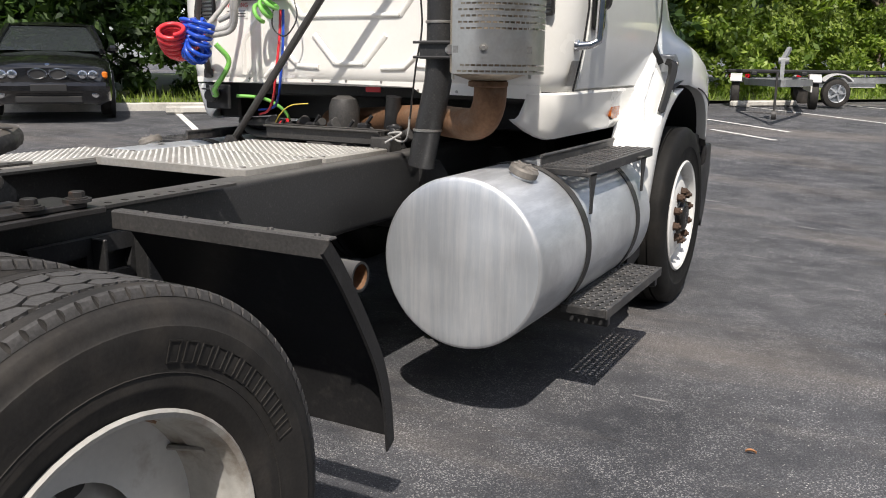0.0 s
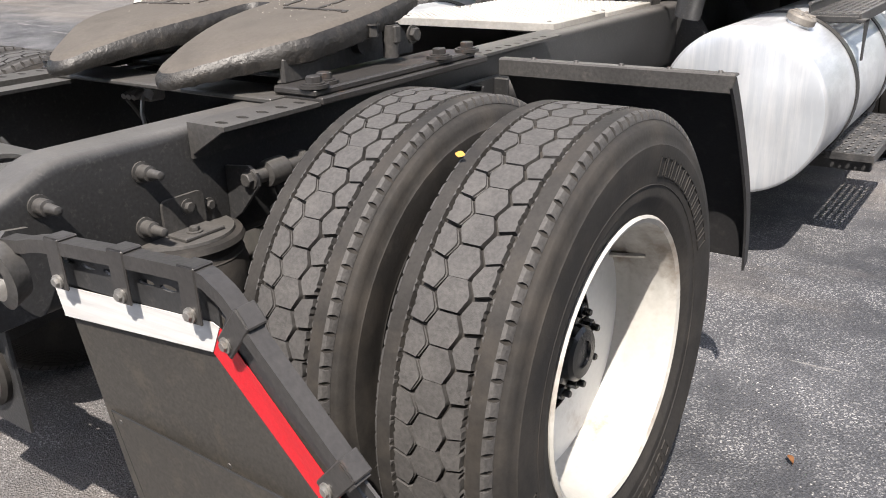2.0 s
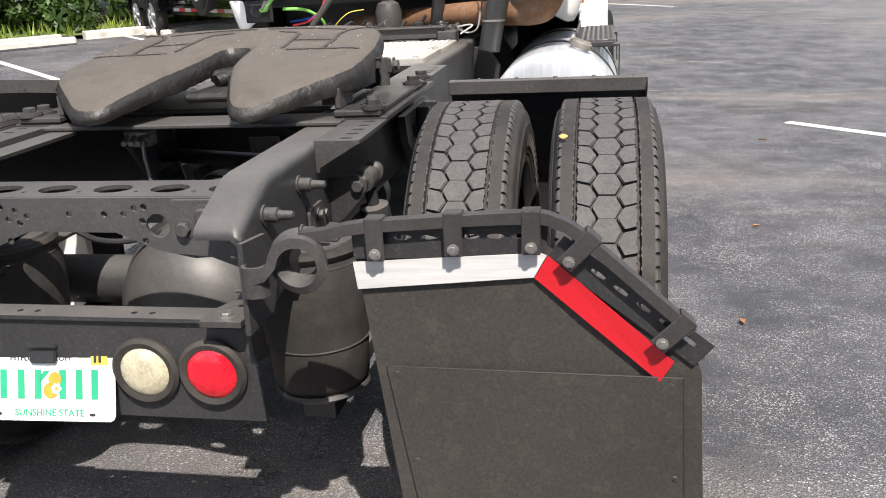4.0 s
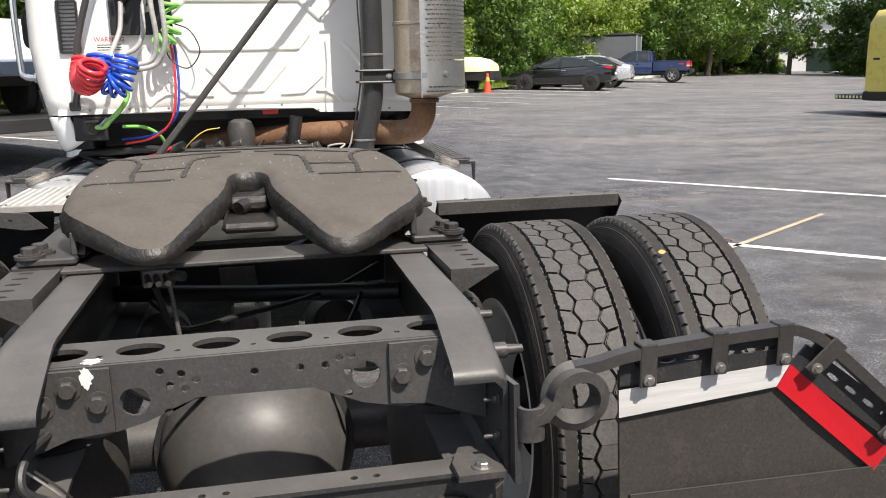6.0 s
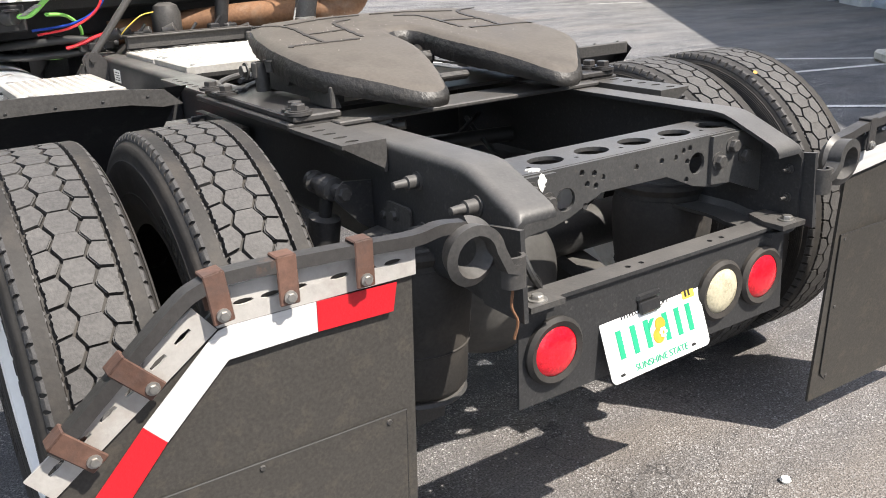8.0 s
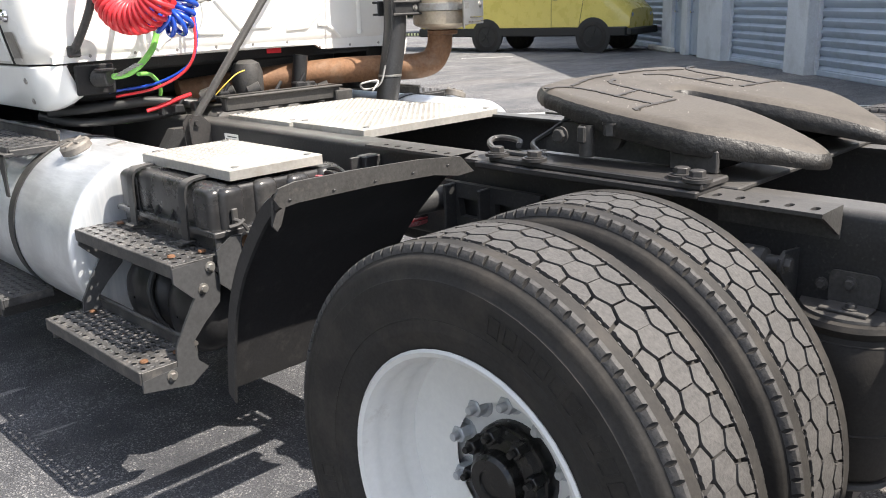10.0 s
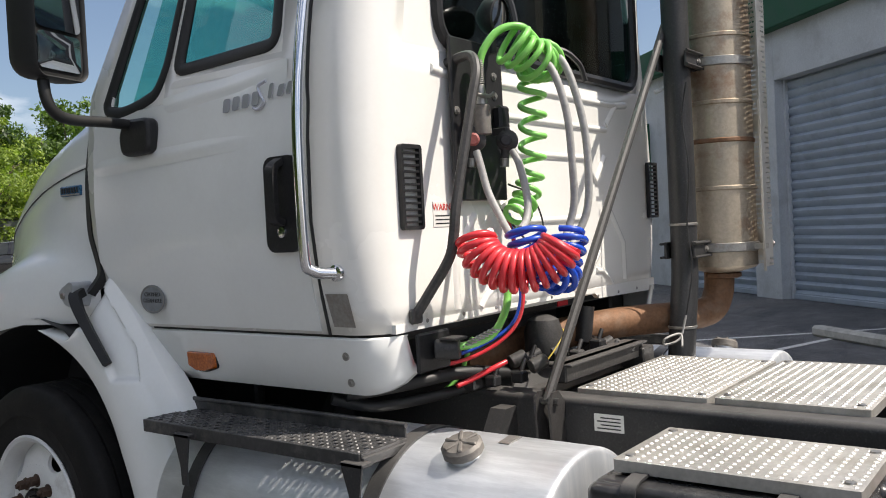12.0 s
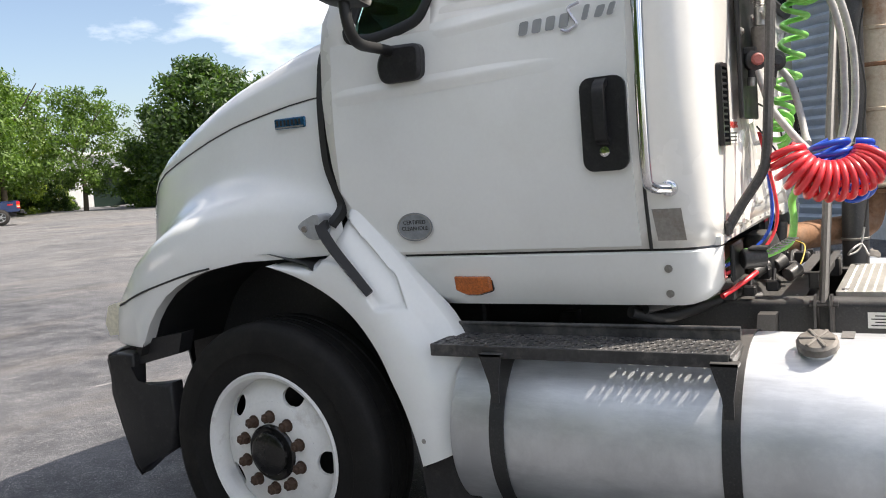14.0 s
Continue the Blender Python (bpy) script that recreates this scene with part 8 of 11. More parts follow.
def fender_tail(s):
    """The white skirt behind the front wheel, from the arch to the sill, with a pocket for the strap."""
    n, m = 120, 64
    A = polyline([(3.985, 1.243), (3.88, 1.213), (3.80, 1.182), (3.72, 1.142), (3.651, 1.096), (3.59, 1.04), (3.537, 0.974), (3.492, 0.90), (3.455, 0.816), (3.42, 0.74), (3.397, 0.678), (3.372, 0.60), (3.353, 0.519)], n)
    B = polyline([(3.95, 1.248), (3.866, 1.250), (3.776, 1.253), (3.70, 1.258), (3.688, 1.32), (3.672, 1.40), (3.612, 1.452), (3.54, 1.365), (3.462, 1.275), (3.39, 1.185), (3.33, 1.11), (3.27, 1.04), (3.22, 0.95), (3.18, 0.85), (3.16, 0.72), (3.155, 0.60)], n)
    pocket = [(3.78, 1.46), (3.665, 1.455), (3.634, 1.402), (3.53, 1.282), (3.448, 1.192), (3.402, 1.084), (3.498, 1.081), (3.536, 1.135), (3.641, 1.251), (3.72, 1.262), (3.78, 1.30)]

    def depth(p):
        """1 well inside the pocket, 0 outside, with a soft wall."""
        d = 9.0
        for i in range(len(pocket)):
            a, b = Vector(pocket[i - 1]), Vector(pocket[i])
            u = max(0, min(1, (Vector(p) - a).dot(b - a) / (b - a).length_squared))
            d = min(d, (Vector(p) - a.lerp(b, u)).length)
        d = d if inside(p, pocket) else -d
        return max(0.0, min(1.0, 0.5 + d / 0.009))
    bm = bmesh.new()
    rows = []
    for i in range(n):
        (ay, az), (by, bz) = A[i], B[i]
        f = i / (n - 1)
        row = [(s * 1.07, ay, az + 0.004), (s * 1.118, ay - 0.001, az)]
        for k in range(m):
            t = k / (m - 1)
            y, z = ay + (by - ay) * t, az + (bz - az) * t
            x = 1.135 - 0.105 * t ** 2.4 + 0.012 * math.sin(math.pi * min(1, t * 1.3))
            x -= 0.03 * max(0.0, 1 - f / 0.2) * t
            x -= 0.026 * depth((y, z))
            row.append((s * x, y - 0.004 * (k == 0), z))
        row.append((s * 0.96, by - 0.004, bz))
        rows.append(row)
    grid(bm, rows)
    ft = part("fender_skirt", bm, DOORWHITE, cab, "white fender skirt behind the front wheel", smooth=75)
    for y, z in ((3.335, 0.615), (3.185, 0.645)):
        b = bmesh.new()
        hex_bolt(b, (s * 1.135, y, z), (s, 0, 0), 0.010, 0.006, 0.016)
        part("skirt_bolt", b, STEEL, ft)
    b = bmesh.new()
    vs = [(3.38, 0.60), (3.14, 0.62), (3.14, 0.40), (3.20, 0.36), (3.36, 0.40)]
    prism(b, vs, "x", s * 1.0, s * 1.11)
    part("lower_splash_guard", b, PLASTIC, ft)


fender_tail(1), fender_tail(-1)


def front_wheel(s):
    w = new("front_wheel")
    w.parent, w["label"] = truck, "front wheel with white steel disc and rusty lug nuts"
    flip = Matrix.Rotation(math.pi, 4, "Z") if s < 0 else Matrix.Identity(4)
    w.matrix_basis = Matrix.Translation((s * 1.045, FRONT_Y, 0.515)) @ flip @ Matrix.Rotation(0.3, 4, "X")
    bm = bmesh.new()
    R = 0.512
    prof = [(0.295, -0.105), (0.330, -0.120), (0.395, -0.136), (0.440, -0.138), (0.480, -0.128), (R - 0.01, -0.117), (R, -0.10), (R, -0.06), (R - 0.012, -0.058), (R - 0.012, -0.05), (R, -0.048), (R, -0.004), (R - 0.012, -0.002), (R - 0.012, 0.006), (R, 0.008),
            (R, 0.05), (R - 0.012, 0.052), (R - 0.012, 0.06), (R, 0.062), (R, 0.10), (R - 0.01, 0.117), (0.480, 0.128), (0.440, 0.138), (0.40, 0.136), (0.395, 0.132), (0.36, 0.128), (0.330, 0.122), (0.305, 0.116), (0.298, 0.105)]
    lathe(bm, (0, 0, 0), (1, 0, 0), prof, 72)
    part("tyre", bm, FRESHRUBBER, w, "black steer tyre")
    bm = bmesh.new()
    lathe(bm, (0, 0, 0), (1, 0, 0), [(0.295, 0.10), (0.315, 0.112), (0.322, 0.124), (0.314, 0.131), (0.300, 0.124), (0.290, 0.100), (0.286, 0.085), (0.286, 0.045)], 56)
    part("rim", bm, WHEELWHITE, w, "white steel rim")
    # dished disc with hand holes
    def dish(r):
        return lerp_table([(0.110, 0.112), (0.168, 0.112), (0.200, 0.104), (0.250, 0.082), (0.272, 0.064), (0.286, 0.050)], r)[0]
    bm = bmesh.new()
    for i in range(5):
        ac = 0.834 + 2 * math.pi * i / 5
        half = math.pi / 5
        outer = [(0.286, -half + 2 * half * k / 10) for k in range(10)] + [(0.286 - 0.084 * k / 6, half) for k in range(6)] + [(0.202, half - 2 * half * k / 10) for k in range(10)] + [(0.202 + 0.084 * k / 6, -half) for k in range(6)]
        flat = [(r * math.cos(a), r * math.sin(a)) for r, a in outer]
        c = (0.243, 0.0)
        rings = []
        for f in (0.0, 0.12, 0.35, 0.65, 1.0):
            line = []
            for px, py in flat:
                d = math.hypot(px - c[0], py - c[1])
                hx, hy = c[0] + (px - c[0]) / d * 0.037, c[1] + (py - c[1]) / d * 0.047
                qx, qy = hx + (px - hx) * f, hy + (py - hy) * f
                r, a = math.hypot(qx, qy), math.atan2(qy, qx) + ac
                line.append((dish(r), r * math.cos(a), r * math.sin(a)))
            rings.append(line)
        rings.insert(0, [(h - 0.014, y, z) for h, y, z in rings[0]])
        grid(bm, rings, close_v=True)
    n = 60
    grid(bm, [[(dish(r), r * math.cos(2 * math.pi * k / n), r * math.sin(2 * math.pi * k / n)) for k in range(n)] for r in (0.202, 0.185, 0.168, 0.110)], close_v=True)
    bmesh.ops.remove_doubles(bm, verts=bm.verts, dist=0.0005)
    part("disc", bm, WHEELWHITE, w, "white dished wheel disc", smooth=60)
    bm = bmesh.new()
    lathe(bm, (0, 0, 0), (1, 0, 0), [(0.284, -0.10), (0.276, -0.05), (0.10, -0.05)], 40)
    part("brake_drum", bm, INK, w)
    bm = bmesh.new()
    lathe(bm, (0.09, 0, 0), (1, 0, 0), [(0.112, 0), (0.112, 0.028), (0.104, 0.034), (0.094, 0.030), (0.088, 0.030), (0.084, 0.050), (0.072, 0.058), (0.02, 0.060)], 36, False, True)
    part("hub", bm, HUBBLACK, w, "oily black hub cap")
    for i in range(10):
        a = 2 * math.pi * i / 10
        b = bmesh.new()
        hex_bolt(b, (0.112, 0.1425 * math.cos(a), 0.1425 * math.sin(a)), (1, 0, 0), 0.021, 0.030, 0.026, 0.010)
        part("lug_nut", b, LUGRUST, w, "rusty brown lug nut")


front_wheel(1), front_wheel(-1)
bm = bmesh.new()
rows = []
for k in range(25):
    t = -1 + 2 * k / 24
    x = 1.12 * t
    y = 5.19 - 0.225 * abs(t) ** 3.2
    rows.append([(x, y - 0.06, 0.868), (x, y - 0.01, 0.860), (x, y + 0.004, 0.835), (x, y - 0.004, 0.78), (x, y - 0.045, 0.55), (x, y - 0.10, 0.36), (x, y - 0.135, 0.318)])
vs = [[bm.verts.new(p) for p in r] for r in rows]
for i in range(24):
    mid = abs(rows[i][0][0] + rows[i + 1][0][0]) / 2
    for j in range(6):
        if not (j == 3 and 0.47 < mid < 0.97):
            bm.faces.new((vs[i][j], vs[i][j + 1], vs[i + 1][j + 1], vs[i + 1][j]))
bump = part("bumper", bm, PLASTIC, truck, "black moulded front bumper", smooth=60)
bump.modifiers.new("thick", "SOLIDIFY").thickness = 0.02
for s in (1, -1):
    bm = bmesh.new()
    prism(bm, [(4.972, 0.845), (4.955, 0.858), (4.90, 0.870), (4.800, 0.866), (4.795, 0.81), (4.805, 0.727), (4.70, 0.735), (4.58, 0.752), (4.575, 0.60), (4.60, 0.46), (4.65, 0.437), (4.74, 0.39), (4.832, 0.322), (4.865, 0.40), (4.91, 0.52), (4.955, 0.68)], "x", s * 1.06, s * 1.125)
    bmesh.ops.bevel(bm, geom=[e for e in bm.edges if all(abs(abs(v.co.x) - 1.125) < 0.001 for v in e.verts)], offset=0.022, segments=3, profile=0.5, affect="EDGES")
    part("bumper_end", bm, PLASTIC, bump, smooth=50)
    bm = bmesh.new()
    prism(bm, [(4.81, 0.915), (4.52, 0.962), (4.55, 0.872), (4.80, 0.812)], "x", s * 1.02, s * 1.09)
    part("bumper_bracket", bm, PLASTIC, bump)
bm = bmesh.new()
cyl(bm, (-1.0, FRONT_Y, 0.45), (1.0, FRONT_Y, 0.45), 0.05)
box(bm, (-0.38, 3.4, 0.55), (0.38, 4.9, 1.5), 0.05)
box(bm, (-0.30, 2.3, 0.62), (0.30, 3.4, 1.02), 0.06)
part("engine_block", bm, BLACKPAINT, truck, "dark engine and gearbox")
bm = bmesh.new()
box(bm, (-0.95, 2.50, 1.20), (0.95, 3.66, 1.262), 0.01)
box(bm, (-0.80, 2.78, 1.06), (0.80, 2.84, 1.25), 0.01)
part("cab_floor", bm, BLACKPAINT, truck, "dark underside of the cab")

# ---- the lot ----
def ground_sheet():
    bm = bmesh.new()
    xs = [-400, -150, -80, -50, -35, -25, -18, -12, -8, -4, 0, 4, 8, 12, 18, 25, 35, 50, 80, 150, 400]
    rows = [[(x, y, ground_z(x, y)) for x in xs] for y in xs]
    grid(bm, rows)
    ob = part("ground", bm, ASPHALT, None, smooth=60)
    return tagged(ob, "dark worn asphalt parking lot with pale scuffs", "ground", kind="structure")


ground_sheet()


def stripe(a, b, w=0.10, name="parking_line"):
    a, b = Vector((*a, 0)), Vector((*b, 0))
    t = (b - a).normalized()
    nr = Vector((-t.y, t.x, 0)) * w / 2
    bm = bmesh.new()
    n = max(2, int((b - a).length / 1.0))
    rows = []
    for k in range(n + 1):
        p = a.lerp(b, k / n)
        rows.append([(q.x, q.y, ground_z(q.x, q.y) + 0.005) for q in (p + nr, p - nr)])
    grid(bm, rows)
    ob = part(name, bm, LINE, None, fix=False)
    for p in ob.data.polygons:
        if p.normal.z < 0:
            ob.data.flip_normals()
        break
    return tagged(ob, "worn white painted parking line", "parking line", "parking lines", "structure")


for a, b in (((4.50, 8.12), (9.4, 2.46)), ((2.62, 5.04), (6.2, 1.34))):
    stripe(a, b)
spur = stripe((3.05, 3.33), (5.34, 4.90), 0.05)
spur.data.materials[0] = FADEDLINE
spur["label"] = "short faded yellow paint streak on the asphalt"

# ---- trees and shrubs ----
def leaf_cloud(rng, centres, per, size, spread, squash=0.8):
    """Small leaves in clumps: each leaf a bent pair of triangles."""
    verts, faces = [], []
    for c, r in centres:
        for _ in range(per):
            d = rng.normal(size=3)
            d /= np.linalg.norm(d) + 1e-9
            p = np.array(c) + d * r * (rng.random() ** 0.45) * np.array((1, 1, squash)) * spread
            u = rng.normal(size=3)
            u /= np.linalg.norm(u)
            v = np.cross(u, d + 0.4 * rng.normal(size=3))
            v /= np.linalg.norm(v) + 1e-9
            s = size * (0.6 + 0.8 * rng.random())
            n = len(verts)
            verts += [tuple(p - u * s), tuple(p + v * s * 0.45), tuple(p + u * s), tuple(p - v * s * 0.45)]
            faces.append((n, n + 1, n + 2, n + 3))
    return verts, faces


def crown_mesh(name, seed, height, radius, low, clumps, per, leaf, mat):
    rng = np.random.default_rng(seed)
    centres = []
    for k in range(clumps):
        a, h = rng.random() * 2 * math.pi, rng.random()
        z = low + (height - low) * h
        prof = math.sin(math.pi * min(1, 0.12 + 0.88 * h)) ** 0.6 if low > 0.8 else (1 - 0.75 * h ** 1.6)
        rr = radius * prof * (0.30 + 0.85 * rng.random())
        centres.append(((rr * math.cos(a) * 1.12, rr * math.sin(a), z + 0.06 * height * rng.normal()), radius * (0.13 + 0.19 * rng.random())))
    v, f = leaf_cloud(rng, centres, per, leaf, 1.0)
    me = bpy.data.meshes.new(name)
    me.from_pydata(v, [], f)
    me.materials.append(mat)
    return me


def trunk_mesh(seed, height, r, limbs):
    rng = np.random.default_rng(seed)
    bm = bmesh.new()
    top = (0.3 * rng.normal(), 0.3 * rng.normal(), height * 0.75)
    line = curve_points([(0, 0, -0.15), (0.08 * rng.normal(), 0.08 * rng.normal(), height * 0.25), (top[0] * 0.6, top[1] * 0.6, height * 0.5), top], 4)
    tube(bm, line, r, 8, radii=[r * (1.25 - 1.0 * i / len(line)) for i in range(len(line))])
    for k in range(limbs):
        a, h = 2 * math.pi * k / limbs + rng.random(), height * (0.28 + 0.35 * rng.random())
        L = height * (0.25 + 0.2 * rng.random())
        f = h / height / 0.75
        s = (top[0] * f, top[1] * f, h)
        l2 = curve_points([s, (s[0] + L * 0.45 * math.cos(a), s[1] + L * 0.45 * math.sin(a), h + L * 0.35), (s[0] + L * math.cos(a), s[1] + L * math.sin(a), h + L * 0.9)], 4)
        tube(bm, l2, r * 0.4, 6, radii=[r * (0.5 - 0.38 * i / len(l2)) for i in range(len(l2))])
    return mesh_of("trunk", bm, BARK, 60)


CROWNS = [crown_mesh("crown", 11, 8.0, 3.2, 1.6, 120, 110, 0.13, LEAF), crown_mesh("crown", 12, 9.0, 3.6, 2.0, 130, 110, 0.14, LEAFDARK), crown_mesh("crown", 13, 7.0, 2.8, 1.2, 110, 110, 0.12, LEAFLIGHT), crown_mesh("crown", 14, 8.5, 3.4, 1.8, 130, 110, 0.13, LEAF), crown_mesh("crown", 15, 8.6, 4.3, 1.5, 260, 150, 0.16, LEAFDARK)]
TRUNKS = [trunk_mesh(21 + k, h, 0.16, 6) for k, h in enumerate((8.0, 9.0, 7.0, 8.5, 8.6))]
SHRUBS = [crown_mesh("foliage", 31, 2.6, 1.5, 0.1, 70, 100, 0.09, LEAFLIGHT), crown_mesh("foliage", 32, 3.2, 1.7, 0.1, 80, 100, 0.10, LEAF), crown_mesh("foliage", 33, 2.2, 1.5, 0.05, 60, 100, 0.09, LEAFDARK)]
HEDGE_O, HEDGE_U = Vector((3.6, 25.6)), Vector((0.634, 0.773))
HEDGE_N = Vector((-HEDGE_U.y, HEDGE_U.x))


def by_hedge(along, out):
    p = HEDGE_O + HEDGE_U * along + HEDGE_N * out
    return p.x, p.y


def plant_tree(kind, x, y, scale, turn, label):
    t = thing("tree", label, "tree", "trees round the lot", at=Matrix.Translation((x, y, ground_z(x, y))) @ Matrix.Rotation(turn, 4, "Z") @ Matrix.Scale(scale, 4))
    mesh_child("trunk", TRUNKS[kind], t)
    mesh_child("crown", CROWNS[kind], t, label="dense green crown with gaps")


def plant_shrub(kind, x, y, scale, turn, label):
    t = new("shrub", SHRUBS[kind])
    t.matrix_basis = Matrix.Translation((x, y, ground_z(x, y))) @ Matrix.Rotation(turn, 4, "Z") @ Matrix.Scale(scale, 4)
    tagged(t, label, "shrub", "shrubs along the kerb")


rng = np.random.default_rng(5)
NAMES = ("leafy green tree behind the kerb", "dark green tree shading the lot edge", "light green young tree by the kerb", "broad green tree behind the kerb")
for row, (off, sc) in enumerate(((3.4, 0.95), (6.8, 1.15), (10.5, 1.35))):
    a = -34.0
    while a < (56, 46, 34)[row]:
        kind = int(rng.integers(0, 4))
        if -26 < a < -12 and row < 2:
            kind = 1
        if -7 < a < 9 and row < 2:
            kind = 2
        x, y = by_hedge(a + rng.normal() * 0.6, off + rng.normal() * 0.6)
        plant_tree(kind, x, y, sc * (0.85 + 0.3 * rng.random()), rng.random() * 6.28, NAMES[kind])
        a += 3.6 + 1.6 * rng.random() + row * 0.8
a = -32.0
while a < 58:
    kind = int(rng.integers(0, 3))
    if -24 < a < -13:
        kind = 2
    if -8 < a < 8:
        kind = 0
    x, y = by_hedge(a, 1.9 + 0.5 * rng.random())
    plant_shrub(kind, x, y, 0.75 + 0.35 * rng.random(), rng.random() * 6.28, ("light green shrub", "green shrub", "dark green shrub")[kind] + " along the lot kerb")
    a += 1.5 + 0.7 * rng.random()
# far end of the lot
for k in range(15):
    x, y = by_hedge(62 + rng.normal() * 1.5 + (k % 2) * 4, 1 - k * 3.4)
    plant_shrub(int(rng.integers(0, 3)), x, y, (0.45 if k in (2, 3) else 1.25) * (1.0 + 0.5 * rng.random()), rng.random() * 6.28, "green shrub at the far end of the lot")
    if k in (8, 11, 13):
        plant_tree((0, 1, 3, 2)[k % 4], x + 3 * HEDGE_U.x, y + 3 * HEDGE_U.y, 1.35 + 0.35 * rng.random(), rng.random() * 6.28, "tall green tree at the far end of the lot")


for kind, x, y, sc, turn in ((4, 51.6, 55.2, 1.32, 0.4), (3, 44.0, 63.0, 1.12, 1.7), (0, 36.0, 62.0, 1.28, 2.6), (3, 29.5, 57.0, 1.22, 0.9), (2, 39.5, 66.0, 1.15, 4.0), (0, 60.0, 55.0, 1.4, 3.3), (3, 62.0, 48.0, 1.3, 5.1)):
    plant_tree(kind, x, y, sc, turn, "tall green tree at the far end of the lot")


for kind, al, out, sc in ((1, 57.0, 2.6, 1.6), (0, 58.5, 0.2, 1.5), (1, 59.5, -2.2, 1.45), (2, 60.0, -4.2, 1.2), (0, 55.0, 3.4, 1.7), (1, 61.0, -1.0, 1.9), (0, 60.6, -5.4, 0.8), (1, 52.0, 3.6, 1.9), (1, 49.0, 3.2, 1.7)):
    x, y = by_hedge(al, out)
    plant_shrub(kind, x, y, sc, al * 1.3, "dense green shrub at the far end of the lot")


for k in range(12):
    x, y = by_hedge(64.5 + (k % 3) * 0.8, -13.5 - 2.1 * k)
    plant_shrub((1, 0, 2)[k % 3], x, y, 1.35 + 0.3 * math.sin(k * 2.3), k * 1.1, "dense green shrub at the far end of the lot")
for kind, al, out, sc in ((0, 67.0, -16.0, 1.1), (3, 68.0, -22.0, 1.25), (1, 67.5, -28.5, 1.15)):
    x, y = by_hedge(al, out)
    plant_tree(kind, x, y, sc, al + out, "tall green tree at the far end of the lot")


def verge():
    bm = bmesh.new()
    rows = []
    for k in range(40):
        a = -40 + 2.7 * k
        rows.append([(*by_hedge(a, o), ground_z(*by_hedge(a, o)) + h) for o, h in ((0.14, 0.07), (1.2, 0.10), (16, 0.12))])
    grid(bm, rows)
    tagged(part("verge", bm, GRASS), "rough grass verge under the trees", "grass", kind="structure")
    # grass blades along the kerb
    r2 = np.random.default_rng(8)
    v, f = [], []
    for _ in range(9000):
        a, o = -34 + 95 * r2.random(), 0.2 + 1.6 * r2.random() ** 1.5
        x, y = by_hedge(a, o)
        z, h, w, t = ground_z(x, y) + 0.07, 0.10 + 0.2 * r2.random(), 0.02, r2.random() * 6.28
        n = len(v)
        v += [(x - w * math.cos(t), y - w * math.sin(t), z), (x + w * math.cos(t), y + w * math.sin(t), z), (x + 0.08 * r2.normal(), y + 0.08 * r2.normal(), z + h)]
        f.append((n, n + 1, n + 2))
    me = bpy.data.meshes.new("grass_blades")
    me.from_pydata(v, [], f)
    me.materials.append(LEAFLIGHT)
    tagged(new("grass_blades", me), "yellow-green grass along the kerb", "grass", kind="stuff")
    # kerb in lengths
    for k in range(15):
        a = -30 + 6.0 * k
        if k in (3, 4):
            continue
        bm = bmesh.new()
        x0, y0 = by_hedge(a, 0)
        m = Matrix.Translation((x0, y0, ground_z(x0, y0))) @ Matrix.Rotation(math.atan2(HEDGE_U.y, HEDGE_U.x), 4, "Z")
        box(bm, (0, -0.10, -0.05), (2.0 if k == 6 else 5.6 if k % 3 else 4.0, 0.10, 0.14), 0.02, m)
        tagged(part("kerb", bm, KERB), "pale concrete kerb length", "kerb", "kerbs", "structure")


verge()
# bay lines along the hedge
for k in range(13):
    a = -26.0 + 3.0 * k
    if a > 12:
        break
    p, q = by_hedge(a, -0.3), by_hedge(a, -5.2)
    stripe(p, q)
for k in range(9):
    a = 10.5 + 3.0 * k
    stripe(by_hedge(a, -0.3), by_hedge(a, -5.2))
stripe((-0.49, 13.33), (0.60, 12.50))
stripe((-7.5, 12.35), (-3.6, 8.45))
for a, b in (((12.1, 15.95), (14.9, 13.4)), ((8.35, 3.1), (5.9, 3.9))):
    stripe(a, b)
for x, y, r in (*[(*by_hedge(a, -0.75), 0) for a in (-19.3, -16.3, -10.5, -7.5, 1.5, 31, 34)],):
    bm = bmesh.new()
    m = Matrix.Translation((x, y, ground_z(x, y))) @ Matrix.Rotation(math.atan2(HEDGE_U.y, HEDGE_U.x), 4, "Z")
    box(bm, (-0.9, -0.08, 0), (0.9, 0.08, 0.13), 0.03, m)
    tagged(part("wheel_stop", bm, KERB), "pale concrete wheel stop on the asphalt", "wheel stop", "wheel stops")
for x, y, r in ((17.9, 10.9, 0.5), (7.75, 2.75, -0.55)):
    bm = bmesh.new()
    m = Matrix.Translation((x, y, 0)) @ Matrix.Rotation(math.atan2(0.75, 0.66), 4, "Z")
    box(bm, (-0.9, -0.08, 0), (0.9, 0.08, 0.13), 0.03, m)
    tagged(part("wheel_stop", bm, KERB), "pale concrete wheel stop on the asphalt", "wheel stop", "wheel stops")

